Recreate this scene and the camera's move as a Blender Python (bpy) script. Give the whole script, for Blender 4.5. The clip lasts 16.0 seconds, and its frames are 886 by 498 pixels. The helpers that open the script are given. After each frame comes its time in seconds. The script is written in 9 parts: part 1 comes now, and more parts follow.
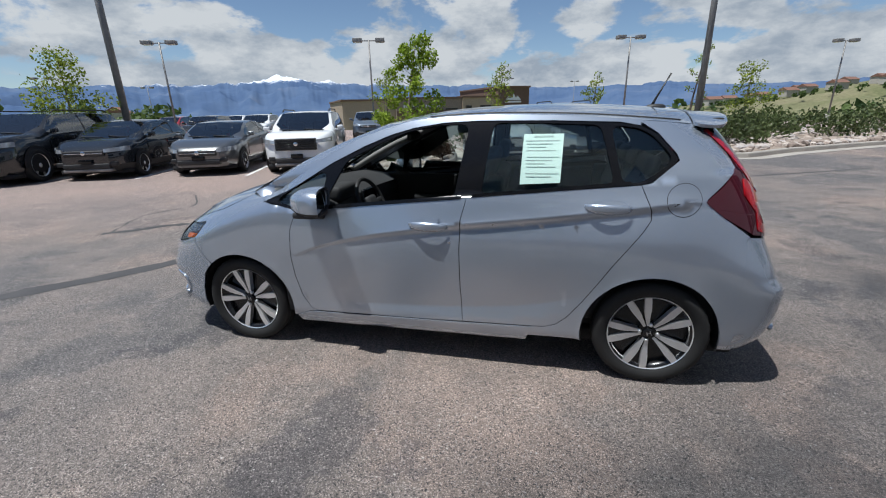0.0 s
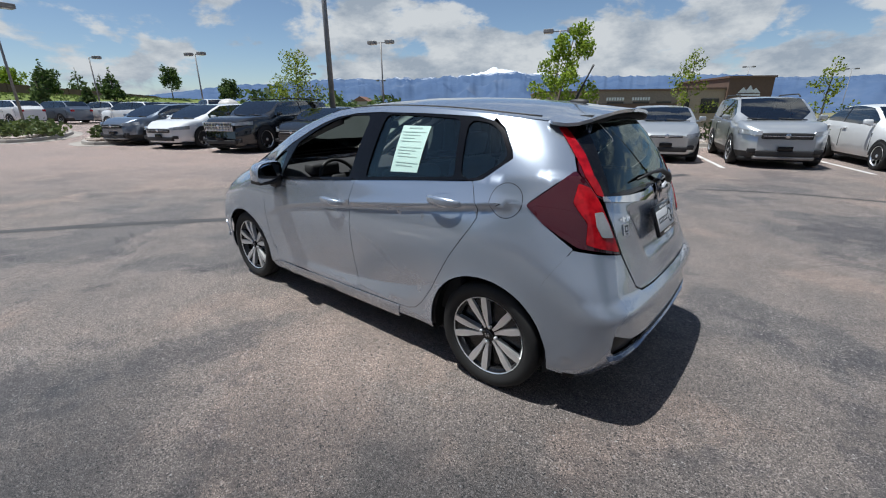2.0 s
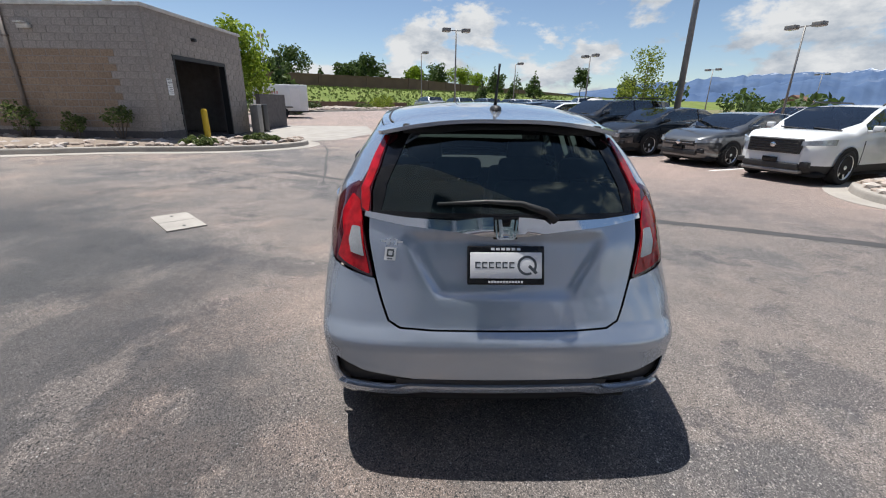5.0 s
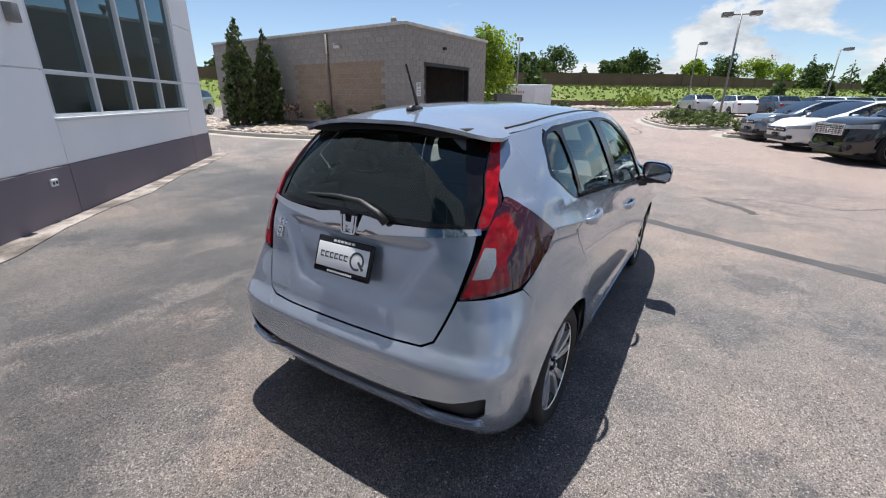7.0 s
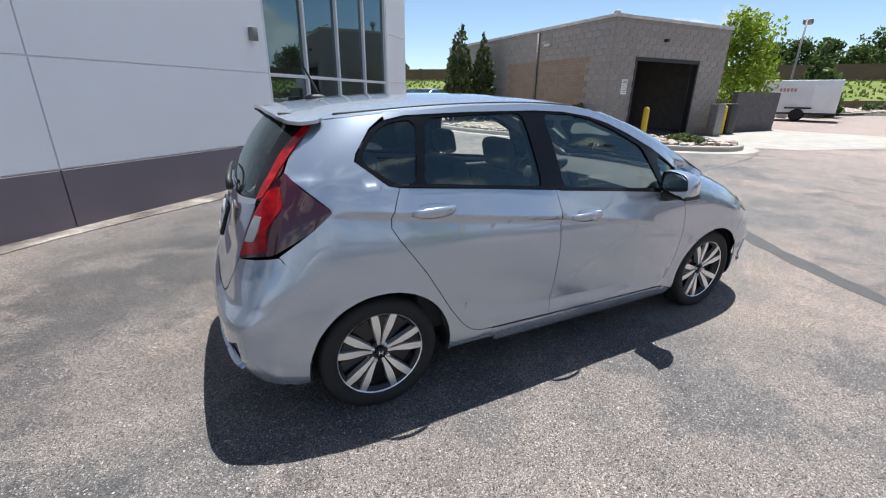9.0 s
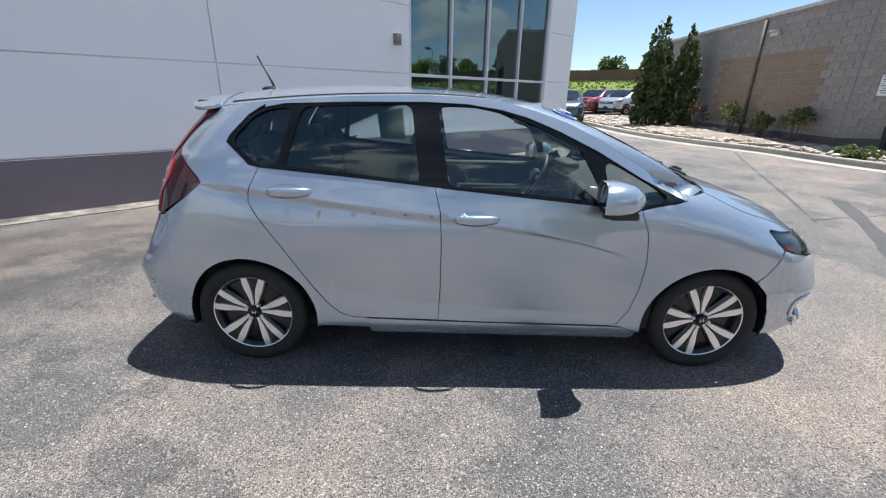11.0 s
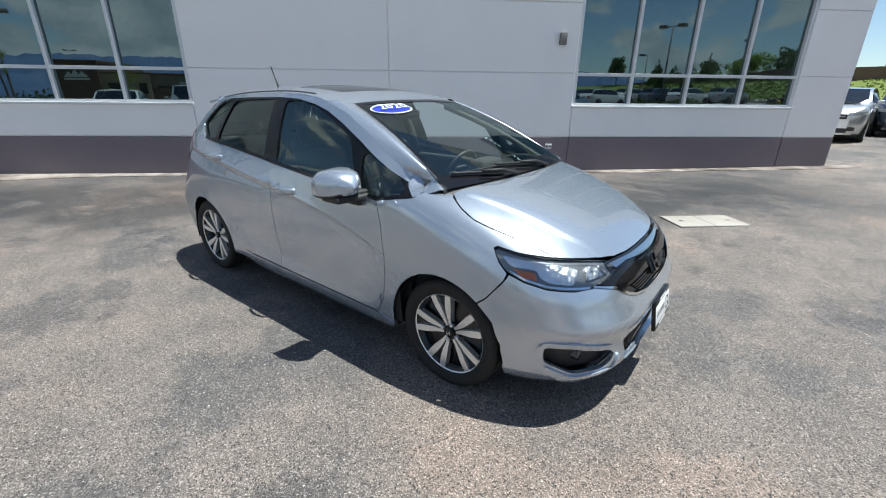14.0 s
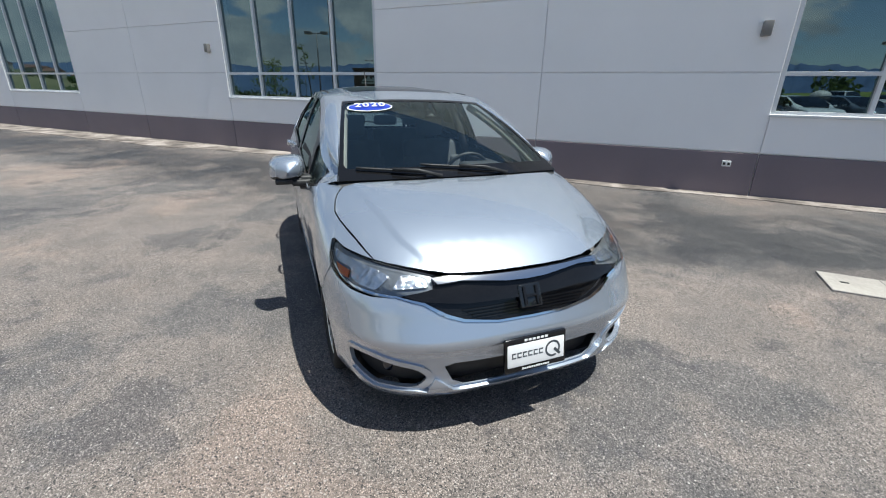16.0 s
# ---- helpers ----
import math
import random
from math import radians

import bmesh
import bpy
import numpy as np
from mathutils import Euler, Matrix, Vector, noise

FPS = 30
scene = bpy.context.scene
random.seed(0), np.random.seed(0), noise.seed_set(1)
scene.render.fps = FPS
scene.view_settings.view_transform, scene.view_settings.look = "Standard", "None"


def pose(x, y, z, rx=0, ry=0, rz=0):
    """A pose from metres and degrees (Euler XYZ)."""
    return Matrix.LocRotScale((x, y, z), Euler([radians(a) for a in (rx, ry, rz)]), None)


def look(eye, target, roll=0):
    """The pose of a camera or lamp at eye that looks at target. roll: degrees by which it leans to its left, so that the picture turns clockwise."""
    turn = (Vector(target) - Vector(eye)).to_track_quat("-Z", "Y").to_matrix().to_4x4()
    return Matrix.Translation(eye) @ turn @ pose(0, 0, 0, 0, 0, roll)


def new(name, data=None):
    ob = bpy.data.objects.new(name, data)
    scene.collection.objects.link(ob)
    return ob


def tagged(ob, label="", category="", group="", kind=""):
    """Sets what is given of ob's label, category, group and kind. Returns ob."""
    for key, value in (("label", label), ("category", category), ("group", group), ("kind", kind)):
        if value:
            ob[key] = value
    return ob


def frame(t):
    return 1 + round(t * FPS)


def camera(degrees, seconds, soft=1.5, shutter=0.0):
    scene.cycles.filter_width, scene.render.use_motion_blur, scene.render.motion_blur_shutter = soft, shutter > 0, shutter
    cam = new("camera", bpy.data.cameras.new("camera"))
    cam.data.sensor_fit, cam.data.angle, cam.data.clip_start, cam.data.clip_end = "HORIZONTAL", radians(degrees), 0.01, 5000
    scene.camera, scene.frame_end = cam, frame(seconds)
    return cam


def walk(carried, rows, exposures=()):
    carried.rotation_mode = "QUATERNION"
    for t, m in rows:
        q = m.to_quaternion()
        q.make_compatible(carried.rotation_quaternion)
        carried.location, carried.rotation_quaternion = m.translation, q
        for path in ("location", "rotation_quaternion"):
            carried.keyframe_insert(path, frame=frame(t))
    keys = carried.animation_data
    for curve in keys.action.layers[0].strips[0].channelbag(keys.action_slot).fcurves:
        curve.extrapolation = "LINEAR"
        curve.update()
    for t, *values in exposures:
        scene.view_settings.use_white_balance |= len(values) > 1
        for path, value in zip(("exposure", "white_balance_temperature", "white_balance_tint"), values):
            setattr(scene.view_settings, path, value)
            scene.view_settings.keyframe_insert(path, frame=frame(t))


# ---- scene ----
cam = camera(92.9, 16.0, soft=1.1)
PATH = [
    (0, (0.666, -3.048, 1.493), (0.212, -1.202, 0.872), -1.5),
    (0.5, (1.147, -3.023, 1.486), (0.501, -1.237, 0.858), -1.3),
    (1, (1.574, -2.898, 1.484), (0.734, -1.198, 0.849), -1.1),
    (1.5, (1.997, -2.724, 1.479), (0.968, -1.133, 0.841), -0.7),
    (2, (2.365, -2.469, 1.467), (1.15, -1.016, 0.827), -0.4),
    (2.5, (2.653, -2.173, 1.477), (1.266, -0.883, 0.834), -0.1),
    (3, (2.933, -1.845, 1.485), (1.386, -0.755, 0.84), 0.1),
    (3.5, (3.098, -1.479, 1.501), (1.412, -0.617, 0.854), 0.3),
    (4, (3.299, -1.107, 1.506), (1.507, -0.5, 0.86), 0.5),
    (4.5, (3.404, -0.709, 1.5), (1.541, -0.38, 0.851), 0.7),
    (5, (3.454, -0.296, 1.509), (1.564, -0.249, 0.856), 0.8),
    (7.3, (2.932, 1.479, 1.532), (1.42, 0.354, 0.861), 0.7),
    (8, (2.537, 1.998, 1.512), (1.267, 0.609, 0.835), 1.1),
    (8.7, (2.041, 2.386, 1.507), (1.052, 0.787, 0.825), 0.9),
    (11, (0.207, 2.89, 1.477), (0.205, 1.013, 0.787), 1.1),
    (11.5, (-0.247, 2.884, 1.473), (-0.035, 1.019, 0.782), 1.1),
    (12, (-0.688, 2.792, 1.479), (-0.265, 0.963, 0.789), 0.9),
    (12.5, (-1.149, 2.756, 1.484), (-0.527, 0.987, 0.79), 0.8),
    (13, (-1.591, 2.649, 1.478), (-0.78, 0.959, 0.782), 0.8),
    (13.5, (-2.009, 2.498, 1.474), (-1.022, 0.902, 0.78), 0.7),
    (14, (-2.409, 2.314, 1.481), (-1.259, 0.834, 0.783), 0.6),
    (14.5, (-2.741, 2.046, 1.493), (-1.433, 0.702, 0.799), 0.6),
    (15, (-3.07, 1.758, 1.498), (-1.608, 0.584, 0.801), 0.8),
    (15.5, (-3.26, 1.396, 1.481), (-1.648, 0.438, 0.785), 0.8),
    (16, (-3.431, 0.986, 1.488), (-1.691, 0.29, 0.788), 1.1),
]
walk(cam, [(t, look(eye, target, roll)) for t, eye, target, roll in PATH],
     [(0, 0.08, 6150, 7), (3.5, 0.17, 6350, 7), (5, 0.38, 6500, 9), (7.3, 0.62, 6400, 9), (8.7, 0.72, 6350, 7), (11, 0.78, 6270, 5), (13.5, 0.65, 6330, 2), (16, 0.5, 6380, 3)])

# ---------- world, sun ----------
SUN_DIR = Vector((-0.235, -0.21, 1.0)).normalized()      # towards the sun
world = bpy.data.worlds.new("sky")
scene.world = world
world.use_nodes = True
wn, wl = world.node_tree.nodes, world.node_tree.links
wn.clear()


def wnode(kind, **values):
    n = wn.new(kind)
    for k, v in values.items():
        n.inputs[k].default_value = v
    return n


def wmath(op, a, b=None, clamp=False):
    n = wn.new("ShaderNodeMath")
    n.operation, n.use_clamp = op, clamp
    for i, v in enumerate((a, b)):
        if v is None:
            continue
        if isinstance(v, (int, float)):
            n.inputs[i].default_value = v
        else:
            wl.new(v, n.inputs[i])
    return n.outputs[0]


sky = wn.new("ShaderNodeTexSky")
sky.sky_type, sky.sun_disc = "NISHITA", False
sky.sun_elevation = math.asin(SUN_DIR.z)
sky.sun_rotation = math.atan2(SUN_DIR.x, SUN_DIR.y)
sky.altitude, sky.air_density, sky.dust_density, sky.ozone_density = 1900, 1.0, 1.6, 1.2
tc = wn.new("ShaderNodeTexCoord")
sep = wn.new("ShaderNodeSeparateXYZ")
wl.new(tc.outputs["Generated"], sep.inputs[0])
# heaped clouds: noise over the direction, squeezed in height
comb = wn.new("ShaderNodeCombineXYZ")
wl.new(sep.outputs[0], comb.inputs[0])
wl.new(sep.outputs[1], comb.inputs[1])
wl.new(wmath("MULTIPLY", sep.outputs[2], 2.1), comb.inputs[2])
puff = wnode("ShaderNodeTexNoise", Scale=5.4, Detail=12.0, Roughness=0.56, Lacunarity=2.1, Distortion=0.2)
wl.new(comb.outputs[0], puff.inputs["Vector"])
shade = wnode("ShaderNodeTexNoise", Scale=7.0, Detail=10.0, Roughness=0.62)
off = wn.new("ShaderNodeVectorMath")
off.operation = "ADD"
off.inputs[1].default_value = (0.12, -0.25, 0.3)
wl.new(comb.outputs[0], off.inputs[0])
wl.new(off.outputs[0], shade.inputs["Vector"])
# the cloud bank stands over the mountains, the sky behind the block wall is clear
bank = wmath("ADD", wmath("MULTIPLY", sep.outputs[0], 0.02), wmath("MULTIPLY", sep.outputs[1], 0.13))
low = wmath("MULTIPLY", wmath("SUBTRACT", 0.24, sep.outputs[2]), 0.85)
cover = wmath("ADD", wmath("ADD", puff.outputs[0], bank), wmath("MAXIMUM", low, -0.02))
mask = wn.new("ShaderNodeMapRange")
mask.interpolation_type = "SMOOTHSTEP"
mask.inputs["From Min"].default_value, mask.inputs["From Max"].default_value = 0.60, 0.69
wl.new(cover, mask.inputs["Value"])
ramp = wn.new("ShaderNodeValToRGB")
ramp.color_ramp.elements[0].position, ramp.color_ramp.elements[0].color = 0.42, (6.5, 6.6, 6.75, 1)
ramp.color_ramp.elements[1].position, ramp.color_ramp.elements[1].color = 0.62, (3.5, 3.95, 4.6, 1)
wl.new(shade.outputs[0], ramp.inputs[0])
mixc = wn.new("ShaderNodeMix")
mixc.data_type = "RGBA"
wl.new(mask.outputs[0], mixc.inputs["Factor"])
wl.new(sky.outputs[0], mixc.inputs["A"])
wl.new(ramp.outputs[0], mixc.inputs["B"])
bg = wnode("ShaderNodeBackground", Strength=0.09)
wl.new(mixc.outputs["Result"], bg.inputs["Color"])
wo = wn.new("ShaderNodeOutputWorld")
wl.new(bg.outputs[0], wo.inputs["Surface"])

sun_data = bpy.data.lights.new("sun", "SUN")
sun_data.energy, sun_data.angle, sun_data.color = 5.0, radians(0.55), (1.0, 0.975, 0.935)
sun = new("sun", sun_data)
sun.matrix_world = look(SUN_DIR * 60, (0, 0, 0))


# ---------- materials ----------
class Nodes:
    """A node material with a Principled shader."""

    def __init__(self, name):
        self.mat = bpy.data.materials.new(name)
        self.mat.use_nodes = True
        self.nt = self.mat.node_tree
        self.bsdf = self.nt.nodes["Principled BSDF"]
        self.coord = self.nt.nodes.new("ShaderNodeTexCoord")

    def set(self, **kw):
        for k, v in kw.items():
            self.bsdf.inputs[k.replace("_", " ")].default_value = v
        return self

    def node(self, kind, **values):
        n = self.nt.nodes.new(kind)
        for k, v in values.items():
            n.inputs[k.replace("_", " ")].default_value = v
        return n

    def link(self, a, b):
        self.nt.links.new(a, b)

    def noise(self, scale, detail=4.0, rough=0.6, stretch=None):
        n = self.node("ShaderNodeTexNoise", Scale=scale, Detail=detail, Roughness=rough)
        if stretch:
            m = self.node("ShaderNodeMapping")
            m.inputs["Scale"].default_value = stretch
            self.link(self.coord.outputs["Object"], m.inputs[0])
            self.link(m.outputs[0], n.inputs["Vector"])
        else:
            self.link(self.coord.outputs["Object"], n.inputs["Vector"])
        return n.outputs["Fac"]

    def ramp(self, fac, stops):
        r = self.nt.nodes.new("ShaderNodeValToRGB")
        e = r.color_ramp.elements
        while len(e) < len(stops):
            e.new(0.5)
        for i, (p, c) in enumerate(stops):
            e[i].position, e[i].color = p, (*c, 1) if len(c) == 3 else c
        self.link(fac, r.inputs[0])
        return r.outputs[0]

    def mix(self, fac, a, b, blend="MIX"):
        m = self.nt.nodes.new("ShaderNodeMix")
        m.data_type, m.blend_type = "RGBA", blend
        for v, key in ((fac, "Factor"), (a, "A"), (b, "B")):
            sock = m.inputs[key] if key == "Factor" else [s for s in m.inputs if s.name == key and s.type == "RGBA"][0]
            if isinstance(v, (int, float)):
                sock.default_value = v
            elif isinstance(v, tuple):
                sock.default_value = (*v, 1)
            else:
                self.link(v, sock)
        return [s for s in m.outputs if s.type == "RGBA"][0]

    def bump(self, fac, strength, distance):
        b = self.node("ShaderNodeBump", Strength=strength, Distance=distance)
        self.link(fac, b.inputs["Height"])
        self.link(b.outputs[0], self.bsdf.inputs["Normal"])
        return self

    def color(self, out):
        self.link(out, self.bsdf.inputs["Base Color"])
        return self


def mk(name, color, rough=0.5, metal=0.0, var=0.25, scale=6.0, grain=60.0, bump=0.15, bump_d=0.002, coat=0.0, **kw):
    """A plain surface with variation at two scales and fine relief."""
    n = Nodes(name).set(Roughness=rough, Metallic=metal, **kw)
    if coat:
        n.set(Coat_Weight=coat, Coat_Roughness=0.04)
    c = Vector(color)
    big, fine = n.noise(scale), n.noise(grain, 3.0)
    col = n.ramp(big, [(0.3, tuple(c * (1 - var))), (0.7, tuple(c * (1 + var)))])
    col = n.mix(0.35, col, n.ramp(fine, [(0.35, tuple(c * (1 - var))), (0.65, tuple(c * (1 + var)))]))
    n.color(col)
    if bump:
        n.bump(fine, bump, bump_d)
    return n.mat


def glass(name, tint, gloss_rough=0.0, ior=1.5, gloss=(1.0, 1.0, 1.0)):
    """Thin pane: clear through its tint, with a Fresnel reflection."""
    m = bpy.data.materials.new(name)
    m.use_nodes = True
    nt = m.node_tree
    nt.nodes.clear()
    t = nt.nodes.new("ShaderNodeBsdfTransparent")
    t.inputs[0].default_value = (*tint, 1)
    g = nt.nodes.new("ShaderNodeBsdfGlossy")
    g.inputs["Roughness"].default_value = gloss_rough
    g.inputs[0].default_value = (*gloss, 1)
    f = nt.nodes.new("ShaderNodeFresnel")
    f.inputs[0].default_value = ior
    x = nt.nodes.new("ShaderNodeMixShader")
    o = nt.nodes.new("ShaderNodeOutputMaterial")
    nt.links.new(f.outputs[0], x.inputs[0])
    nt.links.new(t.outputs[0], x.inputs[1])
    nt.links.new(g.outputs[0], x.inputs[2])
    nt.links.new(x.outputs[0], o.inputs[0])
    return m


def paint(name, color, metal=0.0, rough=0.3, flake=0.0):
    n = Nodes(name).set(Metallic=metal, Roughness=rough if metal else 0.6, Coat_Weight=1.0, Coat_Roughness=0.02, Coat_IOR=1.75)
    if not metal:
        n.set(Specular_IOR_Level=0.05)
    c = Vector(color)
    v = n.ramp(n.noise(1.7, 3), [(0.3, tuple(c * 0.96)), (0.7, tuple(c * 1.04))])
    if flake:
        sp = n.noise(900.0, 2.0)
        v = n.mix(0.5, v, n.ramp(sp, [(0.35, tuple(c * (1 - flake))), (0.65, tuple(c * (1 + flake)))]))
    n.color(v)
    return n.mat


def asphalt():
    n = Nodes("asphalt").set(Roughness=0.7, Specular_IOR_Level=0.45)
    stone = n.node("ShaderNodeTexVoronoi", Scale=250.0)
    n.link(n.coord.outputs["Object"], stone.inputs["Vector"])
    stone2 = n.node("ShaderNodeTexVoronoi", Scale=480.0)
    n.link(n.coord.outputs["Object"], stone2.inputs["Vector"])
    hue = n.node("ShaderNodeSeparateColor")
    n.link(stone.outputs["Color"], hue.inputs[0])
    hue2 = n.node("ShaderNodeSeparateColor")
    n.link(stone2.outputs["Color"], hue2.inputs[0])
    agg = n.ramp(hue.outputs[0], [(0.0, (0.060, 0.056, 0.054)), (0.45, (0.125, 0.115, 0.110)), (0.80, (0.205, 0.187, 0.176)), (1.0, (0.66, 0.62, 0.59))])
    agg2 = n.ramp(hue2.outputs[0], [(0.0, (0.030, 0.028, 0.027)), (0.6, (0.14, 0.129, 0.123)), (1.0, (0.38, 0.352, 0.335))])
    col = n.mix(0.45, agg, agg2)
    plain = col
    # worn pinkish areas against the greyer ones
    area = n.noise(0.34, 6.0, 0.6)
    worn = n.ramp(area, [(0.435, (0.72, 0.745, 0.79)), (0.458, (1.02, 1.0, 1.0)), (0.555, (1.10, 1.05, 1.02)), (0.585, (1.36, 1.22, 1.14))])
    col = n.mix(1.0, col, worn, "MULTIPLY")
    blot = n.ramp(n.noise(1.9, 6.0, 0.7), [(0.33, (0.80, 0.79, 0.785)), (0.62, (1.19, 1.12, 1.07))])
    col = n.mix(1.0, col, blot, "MULTIPLY")
    # ragged remains of an older seal coat, and pale stones
    col = n.mix(1.0, col, n.ramp(n.noise(0.8, 9.0, 0.66), [(0.415, (0.68, 0.70, 0.745)), (0.44, (1.0, 1.0, 1.0))]), "MULTIPLY")
    chip = n.node("ShaderNodeTexVoronoi", Scale=170.0)
    n.link(n.coord.outputs["Object"], chip.inputs["Vector"])
    hue3 = n.node("ShaderNodeSeparateColor")
    n.link(chip.outputs["Color"], hue3.inputs[0])
    col = n.mix(n.ramp(hue3.outputs[0], [(0.94, (0, 0, 0)), (0.98, (1, 1, 1))]), col, (0.37, 0.33, 0.305))
    col = n.mix(n.ramp(hue3.outputs[0], [(0.08, (1, 1, 1)), (0.13, (0, 0, 0))]), col, (0.035, 0.034, 0.034))
    # scattered pale pebbles
    peb = n.node("ShaderNodeTexVoronoi", Scale=42.0)
    n.link(n.coord.outputs["Object"], peb.inputs["Vector"])
    hue4 = n.node("ShaderNodeSeparateColor")
    n.link(peb.outputs["Color"], hue4.inputs[0])
    few = n.ramp(hue4.outputs[0], [(0.955, (0, 0, 0)), (0.96, (1, 1, 1))])
    spot = n.ramp(peb.outputs["Distance"], [(0.16, (1, 1, 1)), (0.24, (0, 0, 0))])
    col = n.mix(n.mix(1.0, few, spot, "MULTIPLY"), col, (0.52, 0.49, 0.46))
    # newer, darker seal coat in a band along the showroom, with a ragged edge
    ed = n.node("ShaderNodeVectorMath")
    ed.operation = "DOT_PRODUCT"
    n.link(n.coord.outputs["Object"], ed.inputs[0])
    ed.inputs[1].default_value = (-0.682, 0.7314, 0.0)
    wob = n.node("ShaderNodeMath")
    wob.operation = "MULTIPLY_ADD"
    n.link(n.noise(0.55, 7.0, 0.62), wob.inputs[0])
    wob.inputs[1].default_value = 4.2
    n.link(ed.outputs["Value"], wob.inputs[2])
    seal = n.node("ShaderNodeMapRange")
    seal.inputs["From Min"].default_value, seal.inputs["From Max"].default_value = -0.1, 1.1
    n.link(wob.outputs[0], seal.inputs["Value"])
    # worn through in ragged islands
    isle = n.node("ShaderNodeMapRange")
    isle.inputs["From Min"].default_value, isle.inputs["From Max"].default_value = 0.535, 0.585
    isle.inputs["To Max"].default_value = 0.5
    n.link(n.noise(0.95, 9.0, 0.68, (0.8, 1.25, 1.0)), isle.inputs["Value"])
    seal_worn = n.node("ShaderNodeMath")
    seal_worn.operation = "MAXIMUM"
    n.link(seal.outputs[0], seal_worn.inputs[0])
    n.link(isle.outputs[0], seal_worn.inputs[1])
    al = n.node("ShaderNodeVectorMath")
    al.operation = "DOT_PRODUCT"
    n.link(n.coord.outputs["Object"], al.inputs[0])
    al.inputs[1].default_value = (0.7314, 0.682, 0.0)
    end = n.node("ShaderNodeMapRange")
    end.inputs["From Min"].default_value, end.inputs["From Max"].default_value = -6.0, -8.0
    n.link(al.outputs["Value"], end.inputs["Value"])
    keep = n.node("ShaderNodeMath")
    keep.operation = "MAXIMUM"
    # a worn strip along the foot of the wall
    near = n.node("ShaderNodeMapRange")
    near.inputs["From Min"].default_value, near.inputs["From Max"].default_value = -2.2, -1.2
    near.inputs["To Min"].default_value, near.inputs["To Max"].default_value = 0.65, 0.0
    n.link(wob.outputs[0], near.inputs["Value"])
    foot = n.node("ShaderNodeMath")
    foot.operation = "MAXIMUM"
    n.link(seal_worn.outputs[0], foot.inputs[0])
    n.link(near.outputs[0], foot.inputs[1])
    n.link(foot.outputs[0], keep.inputs[0])
    n.link(end.outputs[0], keep.inputs[1])
    col = n.mix(1.0, col, n.mix(keep.outputs[0], (0.37, 0.39, 0.42), (1.0, 1.0, 1.0)), "MULTIPLY")
    gl = n.node("ShaderNodeMapRange")
    gl.inputs["To Min"].default_value, gl.inputs["To Max"].default_value = 0.52, 0.74
    n.link(keep.outputs[0], gl.inputs["Value"])
    n.link(gl.outputs[0], n.bsdf.inputs["Roughness"])
    # the lanes farther from the showroom are paler and pinker
    far_pale = n.node("ShaderNodeMapRange")
    far_pale.inputs["From Min"].default_value, far_pale.inputs["From Max"].default_value = 6.0, 10.5
    n.link(wob.outputs[0], far_pale.inputs["Value"])
    col = n.mix(far_pale.outputs[0], col, n.mix(0.65, n.mix(1.0, col, (1.40, 1.22, 1.15), "MULTIPLY"), n.mix(1.0, plain, (1.72, 1.46, 1.36), "MULTIPLY")))
    n.color(col)
    return n.bump(stone.outputs["Distance"], 0.7, 0.005).mat


def soil(name, stops, scale, grain, bump=0.6):
    n = Nodes(name).set(Roughness=0.95, Specular_IOR_Level=0.15)
    col = n.ramp(n.noise(scale, 6.0, 0.62), stops)
    fine = n.noise(grain, 5.0, 0.7)
    col = n.mix(0.5, col, n.ramp(fine, [(0.3, (0.45, 0.45, 0.45)), (0.7, (1.5, 1.5, 1.5))]), "MULTIPLY")
    return n.color(col).bump(fine, bump, 0.03).mat


def leaf_mat(name, stops):
    n = Nodes(name).set(Roughness=0.55, Specular_IOR_Level=0.3)
    geo = n.node("ShaderNodeNewGeometry")
    col = n.ramp(geo.outputs["Random Per Island"], stops)
    n.color(col)
    tr = n.node("ShaderNodeBsdfTranslucent")
    n.link(col, tr.inputs[0])
    ms = n.node("ShaderNodeMixShader", Fac=0.35)
    n.link(n.bsdf.outputs[0], ms.inputs[1])
    n.link(tr.outputs[0], ms.inputs[2])
    n.link(ms.outputs[0], n.nt.nodes["Material Output"].inputs[0])
    return n.mat


def random_mat(name, stops, rough, grain, bump, per_object=False):
    """Stones and blocks: each piece has its own tone."""
    n = Nodes(name).set(Roughness=rough, Specular_IOR_Level=0.25)
    src = n.node("ShaderNodeObjectInfo").outputs["Random"] if per_object else n.node("ShaderNodeNewGeometry").outputs["Random Per Island"]
    col = n.ramp(src, stops)
    fine = n.noise(grain, 6.0, 0.7)
    col = n.mix(0.7, col, n.ramp(fine, [(0.3, (0.6, 0.6, 0.6)), (0.7, (1.35, 1.35, 1.35))]), "MULTIPLY")
    return n.color(col).bump(fine, bump, 0.006).mat


M_PAINT = paint("silver_paint", (0.415, 0.465, 0.54), 0.66, 0.27, 0.06)
M_BLACK = mk("black_gloss_trim", (0.008, 0.008, 0.009), 0.10, bump=0, Specular_IOR_Level=0.35)
M_SURROUND = mk("gloss_black_frame", (0.006, 0.006, 0.007), 0.16, bump=0, Specular_IOR_Level=0.3)
M_PLASTIC = mk("black_plastic", (0.022, 0.022, 0.023), 0.55, bump=0.1)
M_RUBBER = mk("tyre_rubber", (0.012, 0.012, 0.012), 0.75, grain=120)
M_DARK = mk("dark_lining", (0.010, 0.010, 0.011), 0.85, bump=0)
M_CLOTH = mk("seat_cloth", (0.075, 0.080, 0.088), 0.9, grain=220, bump=0.3)
M_CARD = mk("dark_cabin_plastic", (0.026, 0.027, 0.029), 0.75, grain=300)
